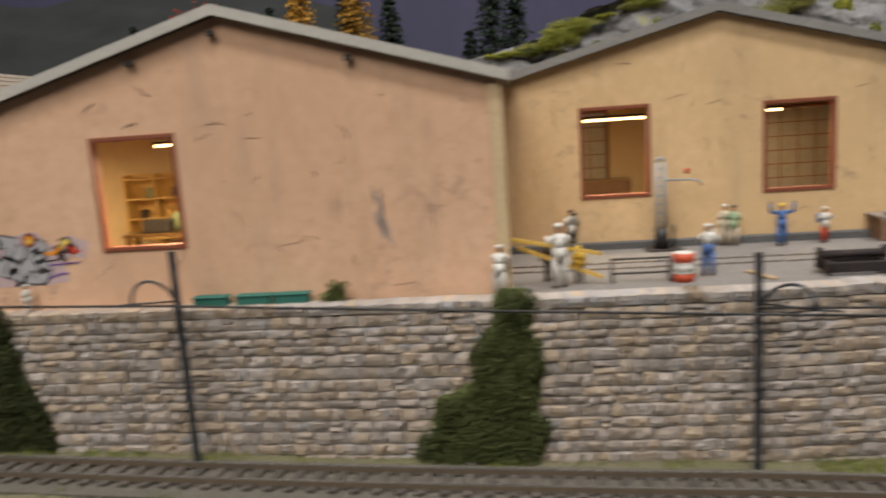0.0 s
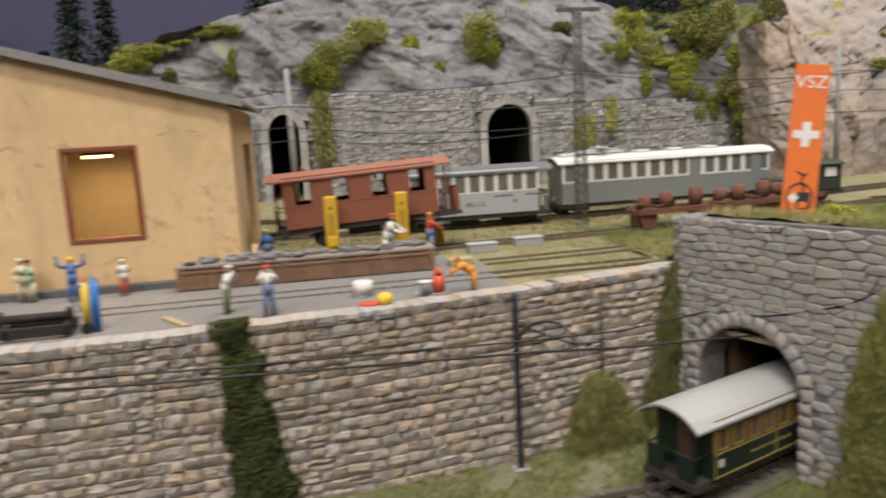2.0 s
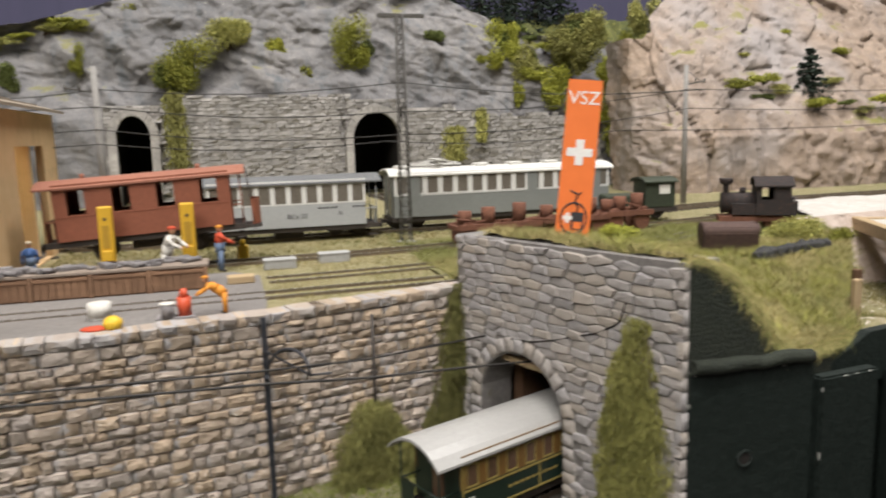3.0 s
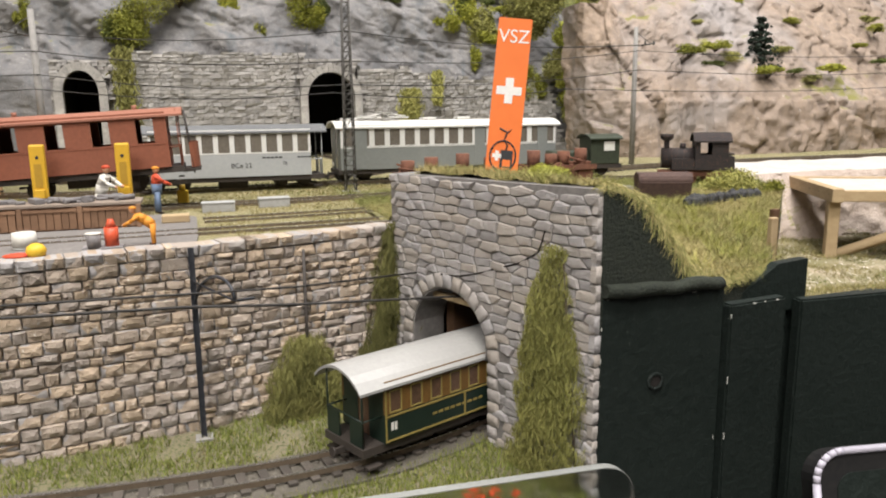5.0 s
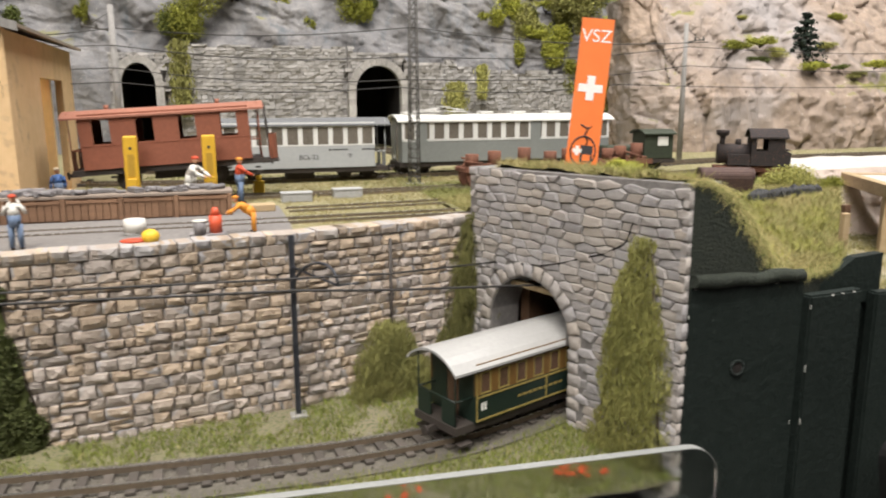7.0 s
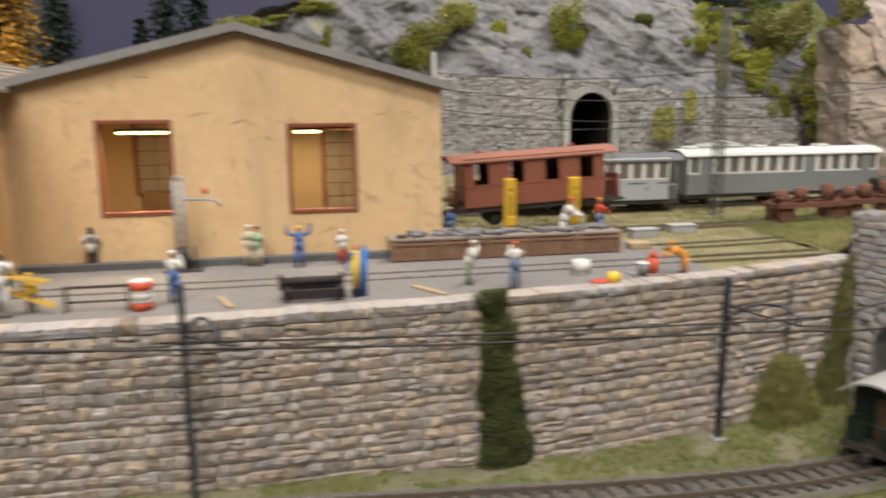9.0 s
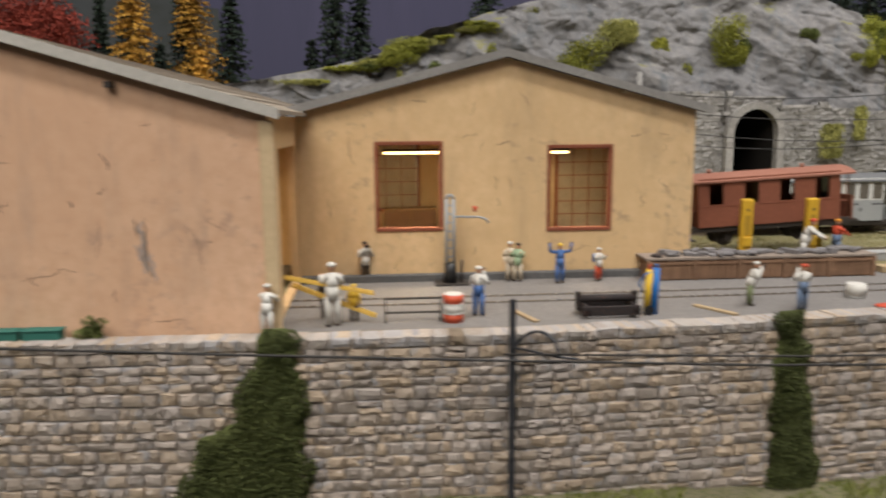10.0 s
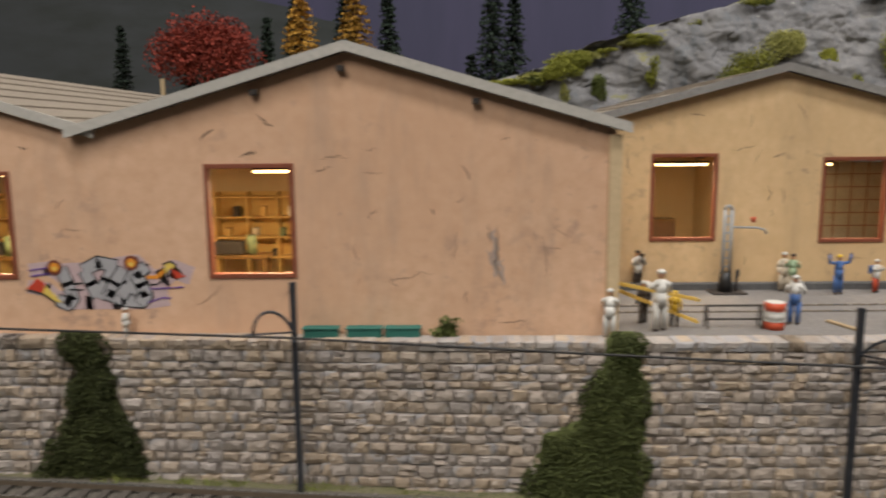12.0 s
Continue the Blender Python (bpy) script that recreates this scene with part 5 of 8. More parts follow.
HOPPER = [(0.55, -0.45), (0.92, 0.75), (0.86, 1.0), (0.6, 1.18), (-0.6, 1.18), (-0.86, 1.0), (-0.92, 0.75), (-0.55, -0.45)]
prism(sh, HOPPER, -1.5, 1.3, axis="x")
bmesh.ops.bevel(sh, geom=list(sh.edges), offset=0.06, segments=2, affect="EDGES")
part("shell", sh, M_RUSTBROWN, bo)
# thin black sheet that paints the shaded hollow of the hopper
part("opening", box(B(), 1.3, 1.315, -0.62, 0.62, 0.82, 1.0), M_UNLIT, bo)
part("rim_band", prism(B(), [(y * 1.03, z * 1.02) for y, z in HOPPER[1:7]], 1.2, 1.305, axis="x"), M_RUSTBROWN, bo)


def scrap_frame(x, y, yaw, L, label):
    f = thing("scrap_wagon_frame", (x, y, 4.75), label, "wagon frame", "scrap wagon frames")
    f.rotation_euler = Euler((0, 0, radians(yaw)))
    f.scale = (1, 1, 1.3)
    fr = B()
    for s in (-0.75, 0.75):
        box(fr, -L / 2, L / 2, s - 0.08, s + 0.08, 0.75, 1.0)
    for x_ in (-L / 2, -L / 4, 0, L / 4, L / 2):
        box(fr, x_ - 0.1, x_ + 0.1, -0.75, 0.75, 0.78, 0.96)
    part("frame", fr, M_RUST, f)
    for x_ in (-L / 2 + 0.7, L / 2 - 0.7):
        for s in (-1, 1):
            wheel(f, x_, s * 0.6, 0.55, mat=M_RUST)
    for k, x_ in enumerate((-L * 0.36, -L * 0.08, L * 0.3)):
        part("drum", tube(B(), (x_, 0.1, 1.0), (x_, 0.1, 1.55 + 0.12 * k), 0.42, n=14), M_RUST, f)
    for k in range(6):
        r = random.Random(k + int(x * 10))
        a = Vector((r.uniform(-L / 2, L / 2), r.uniform(-0.9, 0.9), 1.05 + 0.1 * r.random()))
        part("loose_rod", tube(B(), a, a + Vector((r.uniform(-1.2, 1.2), r.uniform(-0.4, 0.4), r.uniform(-0.1, 0.35))), 0.05, n=6), M_RUST, f)
    return f


scrap_frame(46.2, 42.9, 4, 5.4, "rusty wagon frame with drums and loose iron rods")
scrap_frame(51.6, 43.8, 6, 4.8, "rusty wagon frame loaded with old iron drums")
scrap_frame(56.0, 45.0, 2, 3.4, "short rusty wagon frame with old wheels")

# ---- painted figurines: plain shapes, one mesh each ----
def flat(name, c, rough=0.6):
    return surface(name, c, rough, tuple(v * 0.82 for v in c), 8, 1.0, 0.5, 0.1, grain=40)


M_SKIN = flat("figurine_skin", (0.52, 0.28, 0.17))
M_WHITE = flat("figurine_white", (0.60, 0.58, 0.53))
M_BLUE = flat("figurine_blue", (0.06, 0.13, 0.32))
M_JEANS = flat("figurine_faded_blue", (0.13, 0.18, 0.27))
M_REDP = flat("figurine_red", (0.50, 0.07, 0.03))
M_ORANGE = flat("figurine_orange", (0.62, 0.25, 0.03))
M_GREENP = flat("figurine_pale_green", (0.30, 0.40, 0.25))
M_GREENW = flat("figurine_olive", (0.17, 0.20, 0.10))
M_BROWN = flat("figurine_dark_brown", (0.05, 0.035, 0.025))
M_YEL = flat("yellow_plastic", (0.70, 0.45, 0.04), 0.45)
M_CREAMP = flat("figurine_cream", (0.58, 0.50, 0.38))


def figure(x, y, yaw, label, shirt, legs, hat, arms="down", h=2.0, z=4.8, lean=0.0, bag=None, sit=False):
    """A standing painted figurine, facing -y before the turn."""
    k = h / 2.0
    bm = B()
    hip = 0.95 if not sit else 0.55
    for s in (-1, 1):
        if sit:
            tube(bm, (s * 0.13, 0, hip), (s * 0.16, -0.5, hip - 0.05), 0.12, 0.1, n=8, mi=1)
            tube(bm, (s * 0.16, -0.5, hip), (s * 0.16, -0.5, 0.05), 0.1, 0.08, n=8, mi=1)
        else:
            tube(bm, (s * 0.13, 0, hip), (s * 0.15, 0.03 * s, 0.1), 0.125, 0.085, n=8, mi=1)
            ball(bm, (s * 0.15, -0.05 + 0.03 * s, 0.06), 0.1, mi=4, sub=1, squash=(0.8, 1.5, 0.6))
    ly = -math.sin(radians(lean)) * 0.7
    lz = hip + math.cos(radians(lean)) * 0.68
    tube(bm, (0, 0, hip - 0.08), (0, ly * 0.5, (hip + lz) / 2), 0.21, 0.22, n=10, mi=1 if legs is M_BLUE or legs is M_JEANS else 0)
    tube(bm, (0, ly * 0.45, (hip + lz) / 2 - 0.05), (0, ly, lz), 0.22, 0.17, n=10, mi=0)
    ball(bm, (0, ly, lz - 0.05), 0.2, mi=0, sub=2, squash=(1.35, 0.85, 0.75))
    head = (0, ly * 1.25 - 0.02, lz + 0.25)
    ball(bm, head, 0.135, mi=2, sub=2, squash=(0.9, 1, 1.12))
    ball(bm, (head[0], head[1] + 0.01, head[2] + 0.075), 0.145, mi=3, sub=2, squash=(1, 1.1, 0.62))
    for s in (-1, 1):
        a = Vector((s * 0.24, ly, lz - 0.04))
        if arms == "up":
            e, w = a + Vector((s * 0.28, -0.02, 0.05)), a + Vector((s * 0.33, -0.05, 0.48))
        elif arms == "camera":
            e, w = a + Vector((s * 0.12, -0.12, -0.28)), Vector((s * 0.06, ly - 0.28, lz + 0.2))
        elif arms == "carry":
            e, w = a + Vector((s * 0.08, -0.1, -0.25)), a + Vector((s * 0.05, -0.35, 0.0))
        elif arms == "reach":
            e, w = a + Vector((s * 0.05, -0.25, -0.2)), a + Vector((-s * 0.05, -0.55, -0.35))
        else:
            e, w = a + Vector((s * 0.08, 0.02, -0.33)), a + Vector((s * 0.07, -0.1, -0.62))
        tube(bm, a, e, 0.085, 0.075, n=8, mi=0)
        tube(bm, e, w, 0.075, 0.06, n=8, mi=0)
        ball(bm, w, 0.07, mi=4 if arms == "up" else 2, sub=1)
    if arms == "camera":
        box(bm, -0.12, 0.12, ly - 0.4, ly - 0.26, lz + 0.14, lz + 0.28, mi=4)
    if bag:
        box(bm, -0.2, 0.2, ly + 0.16, ly + 0.4, lz - 0.5, lz, mi=5, bevel=0.05)
    bmesh.ops.scale(bm, vec=(k, k, k), verts=bm.verts)
    ob = part("figurine", bm, [shirt, legs, M_SKIN, hat, M_BROWN, bag or M_BROWN])
    ob.location = Vector((x, y, z)) * CM
    ob.rotation_euler = Euler((0, 0, radians(yaw)))
    return tagged(ob, label, "figurine", "yard figurines")


figure(0.9, 27.3, 165, "painted figurine in white overalls beside the salmon hall", M_WHITE, M_WHITE, M_WHITE, "reach", 1.9, lean=12, z=4.9)
figure(3.22, 28.65, 190, "painted figurine in white overalls carrying a yellow ladder", M_WHITE, M_WHITE, M_WHITE, "carry", 2.5)
figure(2.86, 29.90, 200, "painted figurine in brown behind the ladder", M_BROWN, M_BROWN, M_WHITE, "down", 1.8)
figure(4.01, 29.36, 160, "small painted figurine in a yellow jacket by the ladder", M_YEL, M_BROWN, M_YEL, "down", 1.5)
figure(4.28, 36.79, 20, "painted figurine in a white shirt and dark trousers", M_WHITE, M_BROWN, M_BROWN, "camera", 2.0)
figure(9.03, 29.61, 150, "painted figurine in blue dungarees taking a photograph", M_WHITE, M_BLUE, M_WHITE, "camera", 2.05)
figure(11.45, 36.23, 10, "painted figurine in a cream suit in front of the ochre wall", M_CREAMP, M_CREAMP, M_WHITE, "down", 1.95)
figure(11.81, 36.02, -30, "painted figurine in a pale green coat", M_GREENP, M_CREAMP, M_BROWN, "carry", 1.9)
figure(13.76, 35.37, 5, "painted figurine in blue overalls with both arms raised", M_BLUE, M_BLUE, M_YEL, "up", 1.95)
figure(15.78, 35.71, 25, "painted figurine in red trousers with a rucksack", M_WHITE, M_REDP, M_WHITE, "carry", 1.65, bag=M_BLUE)
figure(20.74, 30.17, 70, "painted figurine in olive trousers leaning with a camera", M_WHITE, M_GREENW, M_WHITE, "camera", 1.9, lean=14)
figure(22.41, 29.01, 185, "painted figurine in blue dungarees seen from behind", M_WHITE, M_JEANS, M_REDP, "camera", 1.95)
figure(30.60, 30.16, -95, "painted figurine in yellow overalls bending forward", M_ORANGE, M_ORANGE, M_ORANGE, "reach", 1.75, lean=58)
figure(30.44, 39.51, 100, "painted figurine in blue dungarees and a red shirt welding", M_REDP, M_JEANS, M_ORANGE, "reach", 2.3)
figure(28.0, 38.6, 60, "painted figurine in a white shirt and red cap at the bench", M_WHITE, M_WHITE, M_REDP, "reach", 2.55, lean=20)
figure(21.9, 39.9, 200, "painted figurine in dark blue work clothes by the doorway", M_BLUE, M_JEANS, M_CREAMP, "down", 2.0)
figure(-18.0, 27.5, 90, "small pale figurine standing behind the wall", M_WHITE, M_WHITE, M_WHITE, "down", 1.35)

# ---- yard equipment ----
M_LADDER = flat("yellow_wood", (0.66, 0.42, 0.08))
lad = thing("ladder", (3.1, 28.8, 6.42), "yellow wooden ladder carried by two figurines", "ladder")
lad.rotation_euler = Euler((0, radians(12.5), radians(3)))
part("stile", box(B(), -1.75, 1.75, -0.2, -0.13, -0.05, 0.05), M_LADDER, lad)
part("stile", box(B(), -1.75, 1.75, 0.13, 0.2, -0.05, 0.05), M_LADDER, lad)
for k in range(9):
    part("rung", tube(B(), (-1.6 + 0.4 * k, -0.13, 0), (-1.6 + 0.4 * k, 0.13, 0), 0.03, n=6), M_LADDER, lad)
lad2 = copy_thing(lad, pose(0.0325, 0.292, 0.0572, 0, 22, -2))
tagged(lad2, "short yellow trestle plank held low by the figurines")

bar = thing("barrel", (7.95, 28.98, 4.8), "red and white striped steel barrel at the yard's edge", "barrel")
M_SIGNRED = flat("barrel_red", (0.55, 0.09, 0.04), 0.4)
for k, (a, b) in enumerate(((0, 0.36), (0.36, 0.74), (0.74, 1.1))):
    part("band", tube(B(), (0, 0, a), (0, 0, b), 0.4, n=20), (M_SIGNRED, M_WHITE, M_SIGNRED)[k], bar, "red band" if k != 1 else "white band")
for z in (0.36, 0.74):
    part("hoop", tube(B(), (0, 0, z - 0.02), (0, 0, z + 0.02), 0.42, n=20), M_WHITE, bar)
part("lid", tube(B(), (0, 0, 1.1), (0, 0, 1.12), 0.37, n=20), M_WHITE, bar)

fen = thing("rack", (6.36, 29.18, 4.8), "low black metal rack with two rails", "rack")
for x in (-1.1, 1.1):
    for y in (-0.25, 0.25):
        part("leg", tube(B(), (x, y, 0), (x, y * 0.3, 0.95), 0.04, n=6), M_DARKMETAL, fen)
for z in (0.35, 0.92):
    part("rail", tube(B(), (-1.15, 0, z), (1.15, 0, z), 0.045, n=6), M_DARKMETAL, fen)

M_CRANE = flat("grey_crane_paint", (0.30, 0.32, 0.33), 0.5)
cr = thing("water_crane", (8.44, 35.90, 4.8), "grey water crane with a swinging arm and black foot", "water crane")
part("base_plate", box(B(), -0.75, 0.9, -0.6, 0.6, 0, 0.08), M_DARKMETAL, cr)
part("foot", tube(B(), (0, 0, 0.05), (0, 0, 1.05), 0.36, 0.28, n=14), M_BLACK, cr)
for s in (-0.17, 0.17):
    part("post", tube(B(), (s, 0, 1.0), (s, 0, 4.15), 0.09, n=8), M_CRANE, cr)
for k in range(7):
    part("brace", box(B(), -0.15, 0.15, -0.04, 0.04, 1.3 + 0.42 * k, 1.37 + 0.42 * k), M_CRANE, cr)
hp = [(0.17 * math.cos(a), 0, 4.15 + 0.2 * math.sin(a)) for a in [math.pi * k / 6 for k in range(7)]]
part("hoop", sweep(B(), hp, 0.08), M_CRANE, cr)
part("arm", sweep(B(), [(0.17, 0, 3.3), (1.4, -0.1, 3.28), (1.75, -0.15, 3.18), (1.85, -0.15, 2.98)], 0.055), M_CRANE, cr)
part("lamp", tube(B(), (1.2, -0.1, 3.55), (1.2, -0.1, 3.8), 0.09, 0.14, n=10), M_REDP, cr, "small red lamp")
part("valve_wheel", tube(B(), (0.55, -0.05, 1.0), (0.6, -0.05, 1.0), 0.2, n=12), M_DARKMETAL, cr)
part("valve_pipe", tube(B(), (0.55, 0, 0.05), (0.55, 0, 1.1), 0.07, n=8), M_DARKMETAL, cr)

tr = thing("bogie_frame", (14.28, 29.22, 4.8), "dark brown wagon bogie frame lying on the paving", "bogie frame")
for y in (-0.5, 0.5):
    part("side_frame", box(B(), -1.2, 1.2, y - 0.08, y + 0.08, 0.12, 0.5, bevel=0.03), M_DARKRUST, tr)
for x in (-1.0, 1.0):
    part("axle", tube(B(), (x, -0.75, 0.45), (x, 0.75, 0.45), 0.1, n=8), M_DARKRUST, tr)
    part("end_beam", box(B(), x - 0.1, x + 0.1, -0.5, 0.5, 0.1, 0.4), M_DARKRUST, tr)
part("cylinder", tube(B(), (-1.25, 0, 0.72), (1.1, 0, 0.72), 0.16, n=12), M_DARKRUST, tr)
for x in (-1.25, 1.1):
    part("bracket", box(B(), x - 0.08, x + 0.08, -0.12, 0.12, 0.4, 1.0), M_DARKRUST, tr)

M_BLUEP = flat("bright_blue_paint", (0.02, 0.14, 0.42), 0.4)
gp = thing("gas_bottles", (16.07, 29.21, 4.8), "blue and yellow gas bottles leaning together with a hose", "gas bottles")
part("yellow_bottle", tube(B(), (-0.17, 0, 0.1), (-0.1, 0.0, 1.85), 0.15, 0.14, n=14), M_YEL, gp)
part("blue_bottle", tube(B(), (0.15, 0.03, 0.0), (0.2, 0.05, 1.9), 0.155, 0.14, n=14), M_BLUEP, gp)
for bx, bm_ in ((-0.1, M_REDP), (0.2, M_BLUEP)):
    part("valve", tube(B(), (bx, 0.02, 1.85), (bx, 0.02, 2.08), 0.06, 0.045, n=8), bm_, gp)
part("hose", sweep(B(), [(0.15, 0, 1.85), (-0.35, -0.2, 1.7), (-0.55, -0.1, 1.3), (-0.35, 0, 0.9)], 0.035), M_BLUEP, gp)
part("trolley_wheel", tube(B(), (-0.15, -0.27, 0.2), (-0.15, -0.17, 0.2), 0.2, n=14), M_BLACK, gp)
for i, (x, y, yaw, l) in enumerate(((10.9, 29.2, -72, 1.7), (18.9, 29.4, -58, 2.0))):
    pk = thing("plank", (x, y, 4.8), "short pale timber plank lying on the paving", "plank", "loose planks")
    pk.rotation_euler = Euler((0, 0, radians(yaw)))
    part("board", box(B(), -l / 2, l / 2, -0.12, 0.12, 0, 0.1, bevel=0.02), M_WOODPALE, pk)

# long timber bench full of parts beside the pit
M_CRATE = surface("stained_crate_wood", (0.25, 0.145, 0.085), 0.8, (0.15, 0.085, 0.052), 3, 0.3, 0.5, 0.3, stretch=(0.25, 1, 1), spread=0.12)
M_SCRAP = surface("grey_scrap", (0.23, 0.22, 0.22), 0.7, (0.12, 0.11, 0.11), 6, 0.5, 0.5, 0.3, spread=0.3)
M_BENCHTOP = surface("dusty_bench_top", (0.27, 0.22, 0.18), 0.85, (0.2, 0.16, 0.13), 4, 0.4, 0.5, 0.3)
be = thing("workbench", (24.0, 36.1, 4.8), "long brown timber loading bench covered with loose parts", "workbench")
part("core", box(B(), -5.8, 5.8, -0.7, 0.7, 0, 1.0), M_CRATE, be)
part("top", box(B(), -5.95, 5.95, -0.8, 0.8, 1.0, 1.14, bevel=0.03), M_BENCHTOP, be)
for k in range(6):
    part("post", box(B(), -5.9 + 2.32 * k, -5.7 + 2.32 * k, -0.84, -0.72, 0, 1.0, bevel=0.02), M_CRATE, be)
for k in range(5):
    for j in range(7):
        part("board", box(B(), -5.68 + 2.32 * k + 0.295 * j, -5.41 + 2.32 * k + 0.295 * j, -0.78, -0.7, 0.06, 0.95 - 0.03 * (j % 3), bevel=0.01), M_CRATE, be)
    part("rail", box(B(), -5.68 + 2.32 * k, -3.6 + 2.32 * k, -0.83, -0.785, 0.8, 0.92), M_CRATE, be)
rng = random.Random(8)
for k in range(64):
    x, y = 24.0 + rng.uniform(-5.5, 5.6), 36.1 + rng.uniform(-0.6, 0.6)
    sc = thing("machine_part", (x, y, 5.94), "small grey metal part lying on the bench", "machine part", "parts on the bench")
    sc.rotation_euler = Euler((0, 0, rng.uniform(0, 6.28)))
    w = rng.uniform(0.15, 0.55)
    if k % 3 == 0:
        part("piece", tube(B(), (-w, 0, 0.12), (w, 0, 0.12), 0.12, n=8), M_SCRAP, sc)
    elif k % 3 == 1:
        part("piece", box(B(), -w, w, -0.2, 0.2, 0, rng.uniform(0.08, 0.28), bevel=0.03), M_SCRAP, sc)
    else:
        part("piece", tube(B(), (0, 0, 0), (0, 0, 0.12), w * 0.7, n=12), M_DARKRUST if k % 2 else M_SCRAP, sc)

bk = thing("canister", (26.10, 31.07, 4.8), "milky plastic canister with a white lid", "canister")
part("body", tube(B(), (0, 0, 0), (0, 0, 0.12), 0.4, 0.41, n=18), flat("milky_plastic", (0.55, 0.55, 0.53)), bk)
part("lid", tube(B(), (0, 0, 0.12), (0, 0, 0.62), 0.43, 0.40, n=18), M_WHITE, bk)
he = thing("helmet", (26.70, 29.17, 4.8), "yellow safety helmet on a red cloth", "helmet")
part("shell", ball(B(), (0.1, 0, 0.22), 0.34, squash=(1, 1, 0.85)), M_YEL, he)
part("cloth", ball(B(), (-0.5, 0, 0.08), 0.45, squash=(1.1, 0.7, 0.22)), M_REDP, he)
rp = thing("gas_cylinder", (29.14, 30.28, 4.8), "small red gas cylinder on a grey tray", "gas cylinder")
part("bottle", tube(B(), (0, 0, 0.05), (0, 0, 0.75), 0.25, n=14), M_SIGNRED, rp)
part("neck", tube(B(), (0, 0, 0.75), (0, 0, 1.05), 0.2, 0.1, n=12), M_SIGNRED, rp)
part("tray", box(B(), -1.0, 0.4, -0.4, 0.4, 0, 0.06), M_SCRAP, rp)
pa = thing("paint_pail", (28.55, 30.02, 4.86), "small grey metal pail beside the red cylinder", "pail")
part("body", tube(B(), (0, 0, 0), (0, 0, 0.5), 0.22, 0.27, n=14), M_SCRAP, pa)
part("lid", tube(B(), (0, 0, 0.5), (0, 0, 0.55), 0.28, n=14), M_WHITE, pa)
la = thing("work_lamp", (31.58, 43.34, 4.8), "small yellow work lamp by the track", "lamp")
part("body", box(B(), -0.3, 0.3, -0.22, 0.22, 0, 0.75, bevel=0.08), M_YEL, la)
part("head", tube(B(), (0, -0.1, 0.75), (0, -0.1, 1.05), 0.16, n=10), M_YEL, la)
M_BLOCK = surface("pale_concrete", (0.36, 0.36, 0.35), 0.85, (0.28, 0.28, 0.27), 4, 0.4, 0.5, 0.2)
for x, y, l in ((36.18, 40.7, 1.6), (33.3, 39.8, 1.6)):
    cb = thing("cable_trough", (x, y, 4.7), "grey concrete trough block between the tracks", "concrete block", "trough blocks")
    part("block", box(B(), -l / 2, l / 2, -0.4, 0.4, 0, 0.45, bevel=0.05), M_BLOCK, cb)
    part("cover", box(B(), -l / 2 - 0.03, l / 2 + 0.03, -0.43, 0.43, 0.45, 0.53, bevel=0.02), M_BLOCK, cb)
fw = thing("timber_block", (31.3, 36.2, 4.8), "pale timber block on the apron", "timber")
part("block", box(B(), -0.6, 0.6, -0.35, 0.35, 0, 0.35, bevel=0.05), M_WOODPALE, fw)

# green planters at the foot of the salmon wall
M_TEAL = flat("teal_paint", (0.03, 0.14, 0.11))
for k, x in enumerate((-10.3, -8.6, -7.1)):
    pt = thing("planter_box", (x, 27.45, 4.9), "dark teal planter box against the salmon wall", "planter", "planters")
    part("box", box(B(), -0.68, 0.68, -0.22, 0.22, 0, 0.42, bevel=0.05), M_TEAL, pt)
    part("rim", box(B(), -0.72, 0.72, -0.26, 0.26, 0.40, 0.47, bevel=0.03), M_TEAL, pt)

# ---- things inside the workshops, seen through the windows ----
M_SHELF = surface("yellow_shelf_wood", (0.58, 0.38, 0.13), 0.6, (0.47, 0.29, 0.09), 3, 0.3, 0.5, 0.1)
for nm, x in (("shelf_unit", -16.4), ("shelf_unit", -28.5)):
    su = thing(nm, (x, 39.8, 4.95), "yellow wooden shelf unit with boxes inside the workshop", "shelf", "workshop shelves")
    for k in range(4):
        part("board", box(B(), -3.4, 3.4, -0.5, 0.5, 1.2 + 1.1 * k, 1.28 + 1.1 * k), M_SHELF, su)
    for xx in (-3.45, -1.7, 0, 1.7, 3.45):
        part("upright", box(B(), xx - 0.05, xx + 0.05, -0.5, 0.5, 0, 4.8), M_SHELF, su)
    part("back_panel", box(B(), -3.4, 3.4, 0.45, 0.5, 1.0, 4.8), M_SHELF, su)
    for k in range(13):
        bx = thing("storage_box", (x - 3.1 + 0.5 * k, 39.7, 4.95 + 1.29 + 1.1 * (k % 3)), "small box standing on the workshop shelf", "box", "shelf boxes")
        part("carton", box(B(), -0.13, 0.13, -0.3, 0.3, 0, 0.35 + 0.1 * (k % 3), bevel=0.02), (M_SHELF, M_BROWN, M_GREENW, M_CREAMP)[k % 4], bx)
    tb = thing("machine_bench", (x + 0.4, 35.5, 4.95), "dark machine bench with a small lathe", "bench")
    part("top", box(B(), -1.8, 1.8, -0.6, 0.6, 1.9, 2.05), M_OAK, tb)
    for xx in (-1.6, 1.6):
        for yy in (-0.45, 0.45):
            part("leg", box(B(), xx - 0.1, xx + 0.1, yy - 0.1, yy + 0.1, 0, 1.9), M_OAK, tb)
    part("lathe", box(B(), -0.9, 0.5, -0.3, 0.3, 2.05, 2.7, bevel=0.08), M_DARKMETAL, tb)
    part("motor", tube(B(), (0.9, 0, 2.05), (0.9, 0, 3.0), 0.25, n=12), M_GREENW, tb)
